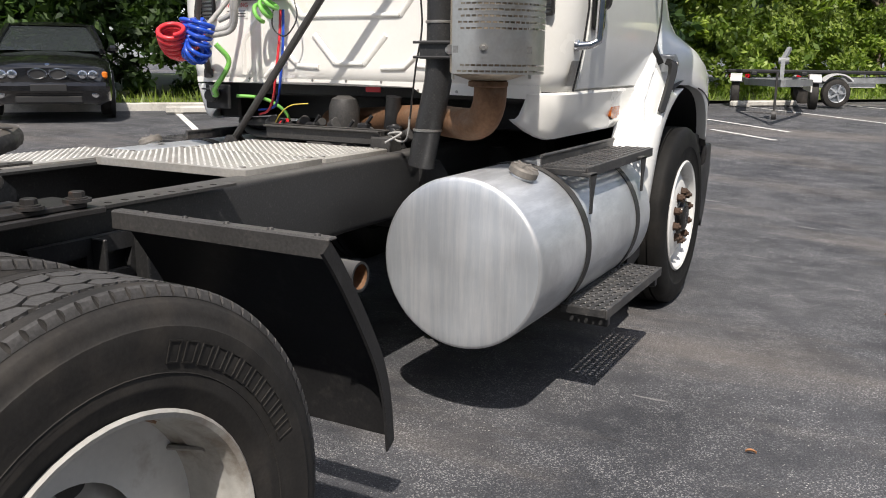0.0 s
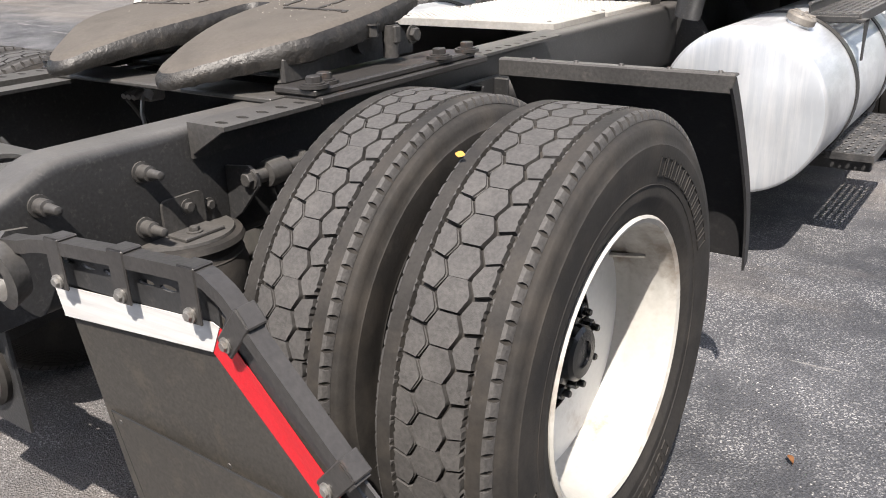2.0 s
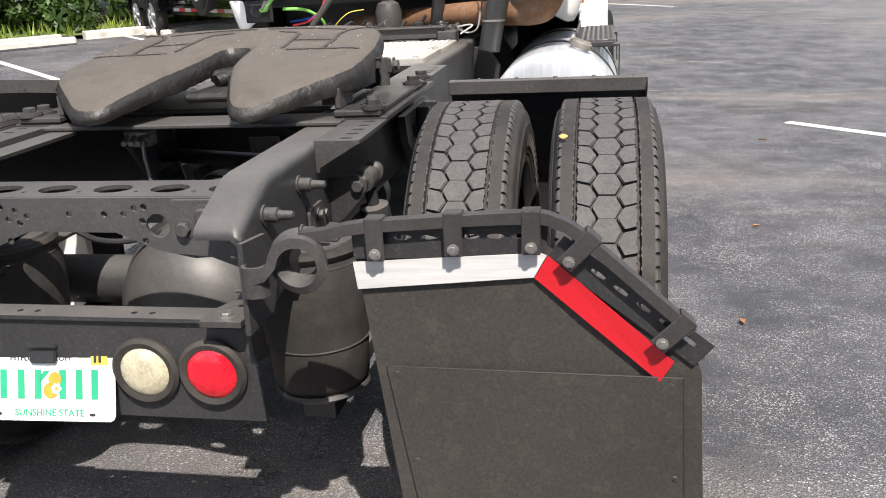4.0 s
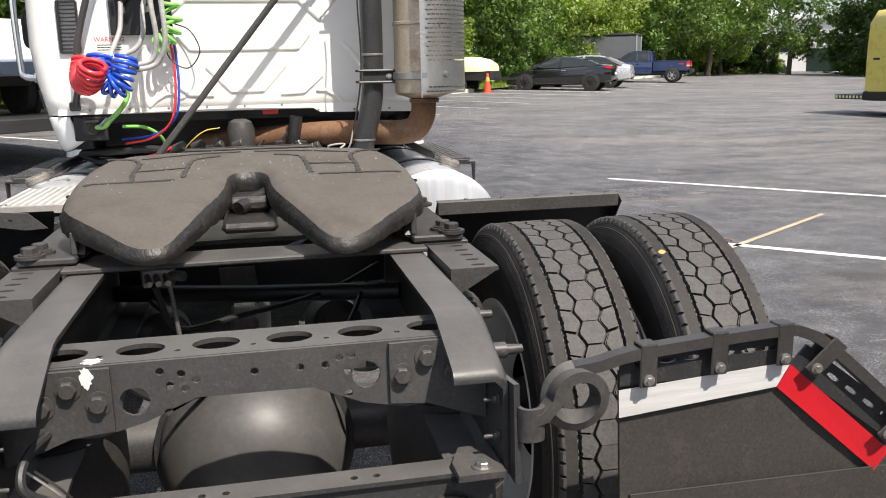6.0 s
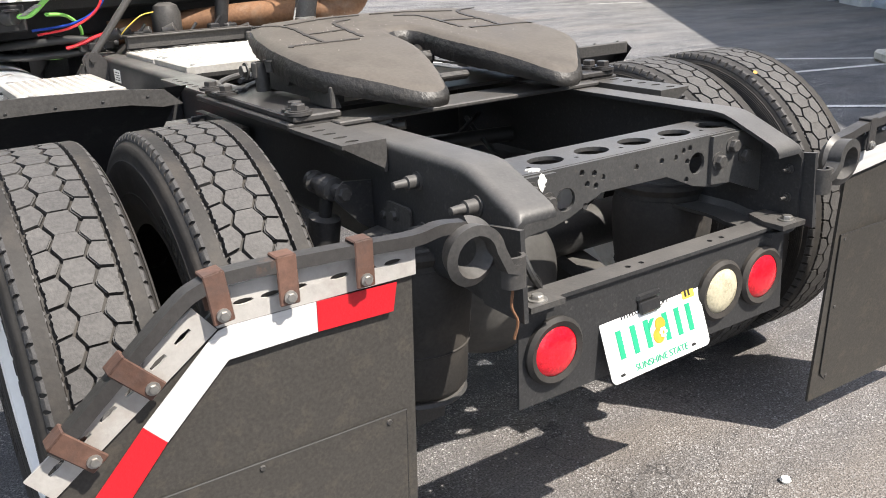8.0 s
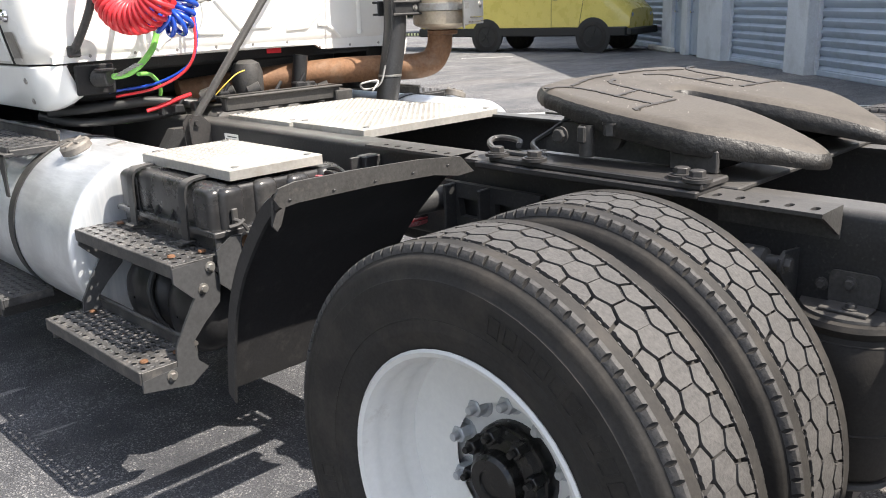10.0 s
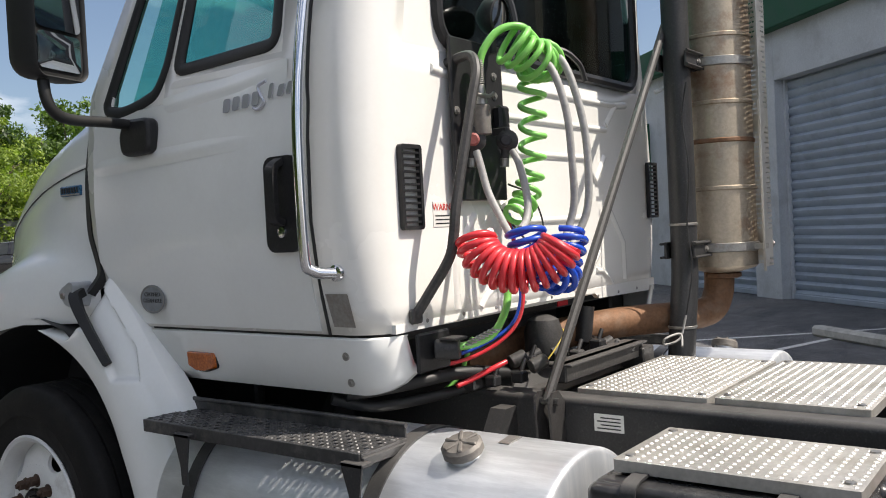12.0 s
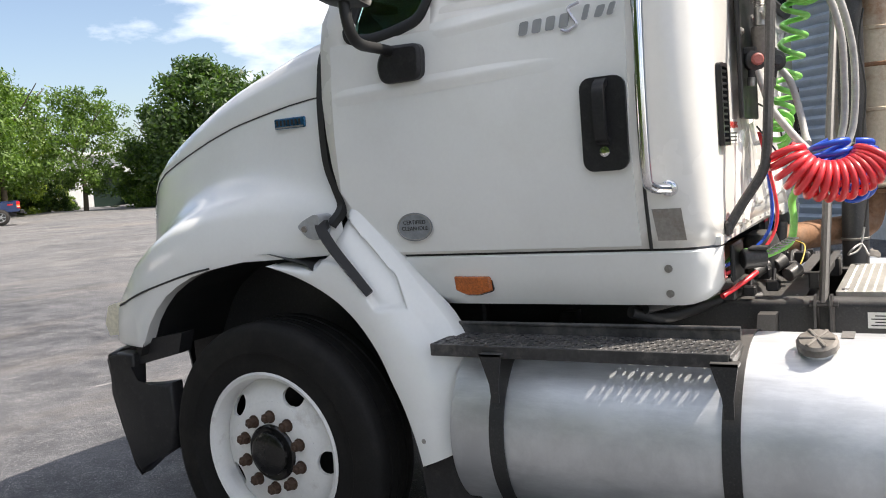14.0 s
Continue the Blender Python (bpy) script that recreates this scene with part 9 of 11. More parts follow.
# ---- storage building ----
def storage_building():
    sb = thing("storage_building", "long grey stucco storage building with blue-grey roller doors", "building")
    U, N = Vector((0.66, 0.751)), Vector((-0.751, 0.66))
    m = Matrix.Translation((12.9, 5.2, 0)) @ Matrix.Rotation(math.atan2(U.y, U.x), 4, "Z")
    # local: x along the front, y towards the lot, z up
    doors = [(-17.2, -13.9), (-12.8, -9.5), (-3.57, -0.22), (0.58, 3.60), (7.6, 10.9), (12.0, 15.3), (20.0, 23.3), (24.4, 27.7)]
    man = [(-7.6, -6.65), (-5.18, -4.20), (5.0, 5.75), (6.15, 6.85), (17.0, 17.95)]
    H, DH, MH = 5.25, 3.85, 2.2
    cuts = sorted([(a, b, DH) for a, b in doors] + [(a, b, MH) for a, b in man])
    x = -20.0
    for a, b, h in cuts + [(30.0, 30.0, 0)]:
        bm = bmesh.new()
        box(bm, (x, -0.30, -0.1), (a, 0.0, H), 0.01, m)
        part("wall", bm, STUCCO, sb)
        if h:
            bm = bmesh.new()
            box(bm, (a, -0.30, h), (b, -0.002, H), 0.005, m)
            part("lintel_wall", bm, STUCCO, sb)
        x = b
    for (x0, x1, y0, y1) in ((-20, -19.7, -12, -0.3), (29.7, 30, -12, -0.3), (-20, 30, -12.3, -12)):
        bm = bmesh.new()
        box(bm, (x0, y0, -0.1), (x1, y1, H), 0.01, m)
        part("wall", bm, STUCCO, sb)
    bm = bmesh.new()
    box(bm, (-19.7, -12, H - 0.5), (29.7, -0.3, H - 0.3), 0.01, m)
    part("roof", bm, STUCCO, sb)
    bm = bmesh.new()
    box(bm, (-20.05, -0.34, 4.70), (30.05, 0.22, 5.30), 0.02, m)
    part("green_fascia", bm, AWNING, sb, "dark green fascia band")
    for a, b in doors:
        bm = bmesh.new()
        n = 24
        rows = []
        for k in range(n * 3 + 1):
            z = DH * k / (n * 3)
            d = (-0.275, -0.225, -0.215)[k % 3]
            rows.append([(a, d, z), (b, d, z)])
        grid(bm, [[m @ Vector(p) for p in r] for r in rows])
        rd = part("roller_door", bm, SHUTTER, sb, "blue-grey ribbed roller door", smooth=50)
        bm = bmesh.new()
        box(bm, (a, -0.25, 0.0), (b, -0.20, 0.09), 0.01, m)
        part("bottom_rail", bm, SHUTTER, rd)
        for e in (a, b - 0.06):
            bm = bmesh.new()
            box(bm, (e, -0.24, 0), (e + 0.06, -0.17, DH), 0.005, m)
            part("guide", bm, STUCCO, rd)
    for a, b in man:
        bm = bmesh.new()
        box(bm, (a + 0.03, -0.16, 0.02), (b - 0.03, -0.11, MH - 0.03), 0.004, m)
        d = part("door", bm, SHUTTER, sb, "grey steel door")
        bm = bmesh.new()
        for lo, hi in (((a, -0.18, 0), (a + 0.04, -0.08, MH)), ((b - 0.04, -0.18, 0), (b, -0.08, MH)), ((a, -0.18, MH - 0.04), (b, -0.08, MH))):
            box(bm, lo, hi, 0.003, m)
        part("door_frame", bm, SHUTTER, d)
        bm = bmesh.new()
        lathe(bm, m @ Vector((b - 0.13, -0.11, 1.0)), m.to_3x3() @ Vector((0, 1, 0)), [(0.03, 0), (0.015, 0.01), (0.015, 0.04), (0.032, 0.05), (0.025, 0.075)], 14, False, True)
        part("door_knob", bm, CHROME, d)
        bm = bmesh.new()
        lathe(bm, m @ Vector((b - 0.13, -0.11, 1.25)), m.to_3x3() @ Vector((0, 1, 0)), [(0.028, 0), (0.024, 0.02)], 14, False, True)
        part("dead_bolt", bm, CHROME, d)
        bm = bmesh.new()
        for k in range(4):
            c = (a + b) / 2 + 0.085 - 0.05 * k
            box(bm, (c - 0.014, -0.109, 1.80), (c + 0.014, -0.107, 1.88), 0.001, m)
        part("bars", bm, LABEL, d)
    for a, b in ((-8.2, -4.42), (4.75, 7.1), (16.2, 18.7)):
        aw = bmesh.new()
        prof = [(0.0, 3.75), (1.15, 2.72), (1.15, 2.42), (1.11, 2.42), (1.11, 2.70), (0.0, 3.70)]
        lo = [aw.verts.new(m @ Vector((a, y + 0.003, z))) for y, z in prof]
        hi = [aw.verts.new(m @ Vector((b, y + 0.003, z))) for y, z in prof]
        aw.faces.new(lo), aw.faces.new(hi)
        for k in range(len(prof)):
            j = (k + 1) % len(prof)
            aw.faces.new((lo[k], lo[j], hi[j], hi[k]))
        for e in (a, b - 0.01):
            tri = [(0.0, 3.70), (1.12, 2.70), (1.12, 2.42), (0.0, 2.42)]
            l2 = [aw.verts.new(m @ Vector((e + 0.001, y + 0.003, z))) for y, z in tri]
            aw.faces.new(l2)
        part("awning", aw, AWNING, sb, "dark green cloth awning over the door", smooth=0)
    for xx in (3.95, 0.15):
        bm = bmesh.new()
        lathe(bm, m @ Vector((xx, 0.0, 4.42)), m.to_3x3() @ Vector((0, 1, 0)), [(0.05, 0), (0.05, 0.03), (0.02, 0.03), (0.02, 0.10)], 14)
        lathe(bm, m @ Vector((xx, 0.06, 4.39)), m.to_3x3() @ Vector((0.2, 1, -0.3)), [(0.045, 0), (0.05, 0.16), (0.035, 0.165)], 14, True, True)
        part("wall_camera", bm, LABEL, sb, "small white wall camera")
    return sb


storage_building()


def far_house():
    x, y = by_hedge(84, -14)
    h = thing("white_house", "low white building behind the far fence", "building")
    m = Matrix.Translation((x, y, ground_z(x, y))) @ Matrix.Rotation(math.atan2(HEDGE_N.y, HEDGE_N.x), 4, "Z")
    bm = bmesh.new()
    box(bm, (-14, -5, 0), (14, 5, 5.6), 0.02, m)
    part("wall", bm, WHITEWALL, h)
    bm = bmesh.new()
    box(bm, (-14.4, -5.4, 5.6), (14.4, 5.4, 6.0), 0.05, m)
    part("roof", bm, WHITEWALL, h)
    for k in range(5):
        bm = bmesh.new()
        box(bm, (-12 + 5 * k, -0.05 + 4.99, 2.2), (-10 + 5 * k, 5.06, 4.0), 0.02, m)
        part("window", bm, CARGLASS, h)
    p, q = by_hedge(66, -8), by_hedge(66, -52)
    f = thing("screen_fence", "dark green screened fence at the lot's far end", "fence")
    bm = bmesh.new()
    L = (Vector(q) - Vector(p)).length
    m = Matrix.Translation((*p, ground_z(*p))) @ Matrix.Rotation(math.atan2(q[1] - p[1], q[0] - p[0]), 4, "Z")
    box(bm, (0, -0.01, 0.05), (L, 0.01, 2.2), 0.002, m)
    part("screen", bm, FENCE, f)
    for k in range(15):
        bm = bmesh.new()
        cyl(bm, m @ Vector((L * k / 14, 0.04, 0)), m @ Vector((L * k / 14, 0.04, 2.3)), 0.03, seg=8)
        part("post", bm, GALV, f)


far_house()

# ---- parked vehicles ----
def vehicle(name, label, category, x, y, heading, lift=0.0):
    """An empty on the ground; local +y is the vehicle's front, +x its right."""
    a = math.atan2(heading[1], heading[0]) - math.pi / 2
    return thing(name, label, category, at=Matrix.Translation((x, y, ground_z(x, y) + lift)) @ Matrix.Rotation(a, 4, "Z"))


def road_wheel(parent, x, y, r, w, rim_mat, spokes=5, name="wheel"):
    s = 1 if x > 0 else -1
    wh = new(name)
    wh.parent, wh.matrix_basis = parent, Matrix.Translation((x, y, r)) @ (Matrix.Rotation(math.pi, 4, "Z") if s < 0 else Matrix.Identity(4))
    bm = bmesh.new()
    lathe(bm, (0, 0, 0), (1, 0, 0), [(r * 0.62, -w / 2), (r * 0.85, -w / 2), (r * 0.97, -w * 0.42), (r, -w * 0.3), (r, w * 0.3), (r * 0.97, w * 0.42), (r * 0.85, w / 2), (r * 0.66, w / 2), (r * 0.62, w * 0.4)], 32, True)
    part("tyre", bm, RUBBER, wh)
    bm = bmesh.new()
    lathe(bm, (0, 0, 0), (1, 0, 0), [(r * 0.66, w * 0.42), (r * 0.64, w * 0.48), (r * 0.60, w * 0.44), (r * 0.56, w * 0.10), (r * 0.1, w * 0.05)], 32, False, True)
    for k in range(spokes):
        a = 2 * math.pi * k / spokes
        d = Vector((0, math.cos(a), math.sin(a)))
        tube(bm, [Vector((w * 0.42, 0, 0)) + d * r * 0.08, Vector((w * 0.38, 0, 0)) + d * r * 0.62], 0.02, square=True, radii=[(0.035, 0.02), (0.025, 0.015)])
    lathe(bm, (w * 0.30, 0, 0), (1, 0, 0), [(r * 0.17, 0), (r * 0.15, w * 0.17), (r * 0.05, w * 0.2)], 16, False, True)
    part("rim", bm, rim_mat, wh)
    return wh


def loft_body(stations, mat, parent, label=""):
    """Lower body from rows of (y, half-width, bottom z, belt z, top z at the middle)."""
    bm = bmesh.new()
    rows = []
    for y, w, zb, zs, zt in stations:
        h = [(w * 0.80, zb), (w * 0.97, zb + 0.06), (w, zb + (zs - zb) * 0.4), (w * 0.995, zb + (zs - zb) * 0.7), (w * 0.965, zs - 0.03), (w * 0.92, zs), (w * 0.70, zs + (zt - zs) * 0.65), (w * 0.35, zt - (zt - zs) * 0.05), (0, zt)]
        rows.append([(-a, y, z) for a, z in h] + [(a, y, z) for a, z in reversed(h[:-1])])
    vs = grid(bm, rows)
    bm.faces.new(vs[0]), bm.faces.new(vs[-1])
    return part("body", bm, mat, parent, label, smooth=40)


def greenhouse(st, paint, parent, roof_rows):
    """Glass house from rows of (y at belt, y at roof, half-width at belt, half-width at roof, belt z, roof z)."""
    bm = bmesh.new()
    rows = []
    for yb, yr, wb, wr, zb, zr in st:
        rows.append([(-wb, yb, zb), (-(wb + wr) / 2 - 0.015, (yb + yr) / 2, (zb + zr) / 2), (-wr, yr, zr - 0.02), (wr, yr, zr - 0.02), ((wb + wr) / 2 + 0.015, (yb + yr) / 2, (zb + zr) / 2), (wb, yb, zb)])
    vs = grid(bm, rows)
    bm.faces.new(vs[0]), bm.faces.new(vs[-1])
    part("glasshouse", bm, CARGLASS, parent, "dark tinted glass", smooth=30)
    bm = bmesh.new()
    rr = []
    for yb, yr, wb, wr, zb, zr in st:
        c = 0.025 if st[0][1] < yr < st[-1][1] else 0.0
        rr.append([(-wr - 0.012, yr, zr - 0.035), (-wr * 0.93, yr, zr), (-wr * 0.4, yr, zr + c), (wr * 0.4, yr, zr + c), (wr * 0.93, yr, zr), (wr + 0.012, yr, zr - 0.035)])
    vs = grid(bm, rr)
    part("roof", bm, paint, parent, smooth=50)
    for k in roof_rows:
        yb, yr, wb, wr, zb, zr = st[k]
        for s in (1, -1):
            bm = bmesh.new()
            tube(bm, [(s * (wb + 0.004), yb, zb), (s * ((wb + wr) / 2 + 0.018), (yb + yr) / 2, (zb + zr) / 2), (s * (wr + 0.004), yr, zr - 0.02)], 0.03, square=True, radii=[(0.03, 0.045)] * 3)
            part("pillar", bm, paint, parent)


def arches(parent, ys, x, r):
    for y in ys:
        for s in (1, -1):
            bm = bmesh.new()
            lathe(bm, (s * (x - 0.05), y, r), (s, 0, 0), [(r * 1.13, 0), (r * 1.15, 0.058), (r * 1.08, 0.062), (0.02, 0.060)], 30, True, True)
            part("wheel_arch", bm, INK, parent)


def boxed(parent, name, lo, hi, mat, c=0.02, label=""):
    bm = bmesh.new()
    box(bm, lo, hi, c)
    return part(name, bm, mat, parent, label)


def sedan(x, y, heading, paint, label, dark_rims, name="sedan"):
    v = vehicle(name, label, "car", x, y, heading)
    loft_body([(-2.36, 0.62, 0.42, 0.72, 0.76), (-2.30, 0.80, 0.34, 0.86, 0.98), (-1.9, 0.88, 0.28, 0.90, 1.06), (-1.2, 0.90, 0.24, 0.93, 1.0), (0.0, 0.90, 0.22, 0.92, 0.96), (0.85, 0.90, 0.22, 0.91, 0.99), (1.5, 0.89, 0.22, 0.87, 0.95), (2.05, 0.87, 0.20, 0.81, 0.88), (2.26, 0.84, 0.19, 0.765, 0.82), (2.36, 0.79, 0.20, 0.725, 0.77), (2.40, 0.74, 0.22, 0.69, 0.73)], paint, v)
    greenhouse([(-1.95, -1.15, 0.74, 0.58, 0.98, 1.36), (-1.2, -0.85, 0.80, 0.62, 0.95, 1.41), (-0.2, -0.2, 0.82, 0.64, 0.94, 1.43), (0.55, 0.25, 0.81, 0.62, 0.95, 1.41), (1.05, 0.42, 0.76, 0.58, 0.98, 1.38)], paint, v, (0, 2, 4))
    for s in (1, -1):
        for yy in (1.42, -1.42):
            road_wheel(v, s * 0.80, yy, 0.325, 0.22, dark_rims)
    arches(v, (1.42, -1.42), 0.895, 0.325)
    return v


def oval_grille_sedan():
    h = -HEDGE_N
    v = sedan(-10.5, 8.85, h, CARBLACK, "glossy black sedan with twin oval grilles, parked under trees", GALV)
    for s in (1, -1):
        bm = bmesh.new()
        prism(bm, circle(s * 0.135, 0.645, 0.118, 18, 0.072), "y", 2.38, 2.415)
        gr = part("grille", bm, INK, v, "chrome-rimmed oval grille")
        bm = bmesh.new()
        tube(bm, [(a, 2.418, b) for a, b in circle(s * 0.135, 0.645, 0.118, 22, 0.072)], 0.015, 6, closed=True)
        part("grille_rim", bm, CHROME, gr)
        for dx in (0.46, 0.60):
            bm = bmesh.new()
            lathe(bm, (s * dx, 2.385, 0.635), (0, 1, 0), [(0.07, 0), (0.068, 0.03), (0.05, 0.05), (0.01, 0.055)], 18, True, True)
            part("headlight", bm, CHROME, v, "round headlight")
        boxed(v, "turn_lamp", (s * 0.68, 2.26, 0.585), (s * 0.80, 2.395, 0.685), AMBER)
        bm = bmesh.new()
        lathe(bm, (s * 0.62, 2.40, 0.36), (0, 1, 0), [(0.05, 0), (0.05, 0.03), (0.01, 0.035)], 16, True, True)
        part("fog_lamp", bm, CHROME, v)
        boxed(v, "door_mirror", (s * 0.86, 0.78, 0.95), (s * 1.02, 0.90, 1.08), CARBLACK, 0.04)
    boxed(v, "bumper", (-0.82, 2.30, 0.36), (0.82, 2.47, 0.53), CARBLACK, 0.05)
    boxed(v, "lower_intake", (-0.45, 2.38, 0.23), (0.45, 2.43, 0.34), INK)
    boxed(v, "front_plate_recess", (-0.24, 2.46, 0.40), (0.24, 2.475, 0.50), INK)
    bm = bmesh.new()
    lathe(bm, (0, 2.34, 0.775), (0, 0.5, 0.85), [(0.035, 0), (0.03, 0.012)], 16, True, True)
    part("hood_badge", bm, CHROME, v)


oval_grille_sedan()


def coupe():
    v = vehicle("coupe", "glossy black two-door coupe with dark wheels", "car", 13.05, 33.3, (-0.85, 0.52))
    loft_body([(-2.30, 0.62, 0.40, 0.78, 0.82), (-2.24, 0.80, 0.34, 0.92, 1.00), (-1.9, 0.90, 0.26, 0.96, 1.06), (-1.2, 0.93, 0.22, 0.95, 1.0), (0.0, 0.92, 0.20, 0.90, 0.94), (0.9, 0.92, 0.20, 0.86, 0.96), (1.5, 0.91, 0.22, 0.80, 0.88), (2.05, 0.86, 0.24, 0.68, 0.76), (2.26, 0.76, 0.26, 0.58, 0.64)], CARBLACK, v)
    greenhouse([(-1.85, -1.05, 0.74, 0.56, 1.0, 1.27), (-1.1, -0.6, 0.80, 0.60, 0.97, 1.36), (-0.1, -0.15, 0.82, 0.62, 0.93, 1.385), (0.5, 0.18, 0.81, 0.60, 0.92, 1.37), (1.15, 0.40, 0.76, 0.56, 0.94, 1.33)], CARBLACK, v, (2, 4))
    for s in (1, -1):
        for yy in (1.41, -1.41):
            road_wheel(v, s * 0.83, yy, 0.335, 0.23, DARKRIM, 7)
        bm = bmesh.new()
        prism(bm, [(-2.27, 0.84), (-1.95, 0.90), (-2.0, 0.96), (-2.25, 0.95)], "x", s * 0.72, s * 0.905)
        part("tail_light", bm, REDLENS, v, "red wraparound tail light")
        boxed(v, "door_mirror", (s * 0.90, 0.72, 0.92), (s * 1.03, 0.86, 1.04), CARBLACK, 0.04)
        boxed(v, "door_handle", (s * 0.918, -0.35, 0.80), (s * 0.94, -0.17, 0.83), CHROME, 0.008)
    arches(v, (1.41, -1.41), 0.925, 0.335)
    boxed(v, "rear_plate_bar", (-0.20, -2.33, 0.60), (0.20, -2.30, 0.70), LABEL, 0.005)


coupe()
silver = sedan(15.2, 36.4, (-0.85, 0.52), CARSILVER, "silver sedan parked beyond a black coupe", GALV)


def pickup(x, y, heading, paint, lower, label, lift=0.0, tall=1.0, chrome_bumper=True):
    v = vehicle("pickup_truck", label, "pickup", x, y, heading, lift)
    k = tall
    loft_body([(2.62, 0.84, 0.50 * k, 0.95 * k, 1.0 * k), (2.50, 0.93, 0.45 * k, 1.06 * k, 1.12 * k), (1.9, 0.97, 0.42 * k, 1.12 * k, 1.20 * k), (1.15, 0.98, 0.42 * k, 1.16 * k, 1.22 * k), (0.9, 0.98, 0.42 * k, 1.17 * k, 1.20 * k), (-0.75, 0.98, 0.42 * k, 1.17 * k, 1.20 * k)], paint, v)
    greenhouse([(1.25, 0.55, 0.88, 0.66, 1.16 * k, 1.72 * k), (0.9, 0.35, 0.90, 0.70, 1.17 * k, 1.80 * k), (0.1, 0.1, 0.91, 0.71, 1.17 * k, 1.82 * k), (-0.55, -0.5, 0.91, 0.71, 1.17 * k, 1.81 * k), (-0.74, -0.66, 0.88, 0.68, 1.17 * k, 1.78 * k)], paint, v, (0, 2, 3, 4))
    # bed with real walls
    for s in (1, -1):
        boxed(v, "bed_side", (s * 0.90, -2.72, 0.62 * k), (s * 0.985, -0.78, 1.20 * k), paint, 0.03)
        boxed(v, "bed_rail", (s * 0.88, -2.72, 1.195 * k), (s * 0.992, -0.80, 1.222 * k), paint, 0.01)
    boxed(v, "tailgate", (-0.86, -2.75, 0.66 * k), (0.86, -2.68, 1.20 * k), paint, 0.02)
    boxed(v, "bed_floor", (-0.90, -2.70, 0.60 * k), (0.90, -0.78, 0.68 * k), INK)
    boxed(v, "bed_front", (-0.90, -0.82, 0.62 * k), (0.90, -0.77, 1.20 * k), paint)
    boxed(v, "underbody", (-0.70, -2.6, 0.40 * k), (0.70, 2.3, 0.62 * k), INK, 0.05)
    boxed(v, "rear_bumper", (-0.93, -2.95, 0.52 * k), (0.93, -2.75, 0.72 * k), CHROME if chrome_bumper else INK, 0.03)
    boxed(v, "front_bumper", (-0.95, 2.55, 0.46 * k), (0.95, 2.74, 0.66 * k), CHROME, 0.03)
    if lower:
        for s in (1, -1):
            boxed(v, "lower_cladding", (s * 0.975, -0.75, 0.42 * k), (s * 0.992, 1.25, 0.74 * k), lower, 0.02)
            boxed(v, "lower_cladding", (s * 0.975, -2.72, 0.60 * k), (s * 1.0, -2.3, 0.82 * k), lower, 0.02)
            for yy in (1.72, -1.85):
                bm = bmesh.new()
                rr = []
                for q in range(13):
                    a = radians(-8 + 196 * q / 12)
                    rr.append([(s * 0.97, yy + rad * math.cos(a), 0.40 * k + rad * math.sin(a)) if j < 2 else (s * 1.03, yy + rad * math.cos(a), 0.40 * k + rad * math.sin(a)) for j, rad in enumerate((0.44, 0.56, 0.53, 0.45))])
                grid(bm, rr, close_v=True)
                part("wheel_flare", bm, lower, v, smooth=50)
    for s in (1, -1):
        for yy in (1.72, -1.85):
            road_wheel(v, s * 0.915, yy, 0.38 * k, 0.25, GALV, 6)
        bm = bmesh.new()
        prism(bm, [(s * 0.885, 0.80 * k), (s * 0.988, 0.80 * k), (s * 0.988, 1.17 * k), (s * 0.885, 1.17 * k)], "y", -2.775, -2.62)
        tl = part("tail_light", bm, REDLENS, v, "tall red and amber tail light")
        boxed(tl, "amber_band", (s * 0.882, -2.780, 0.94 * k), (s * 0.991, -2.615, 1.01 * k), AMBER, 0.004)
        boxed(tl, "clear_band", (s * 0.882, -2.780, 0.87 * k), (s * 0.991, -2.615, 0.935 * k), CLEARLENS, 0.004)
        boxed(v, "door_mirror", (s * 0.99, 0.95, 1.20 * k), (s * 1.20, 1.10, 1.42 * k), INK, 0.03)
        boxed(v, "door_handle", (s * 0.98, -0.05, 1.02 * k), (s * 1.0, 0.12, 1.08 * k), INK, 0.01)
    arches(v, (1.72, -1.85), 0.975, 0.385 * k)
    boxed(v, "model_mark", (-0.985, -2.45, 0.98 * k), (-0.988, -2.20, 1.06 * k), REDTAPE, 0.0005)
    return v


pickup(-5.05, 11.62, (-0.66, 0.75), CARWHITE, TAUPE, "white pickup with taupe lower body, loaded on a trailer", 0.515, 1.05)
pickup(21.7, 44.0, (-0.85, 0.52), CARBLUE, None, "dark blue pickup with an open bed", 0.0, 0.95, False)


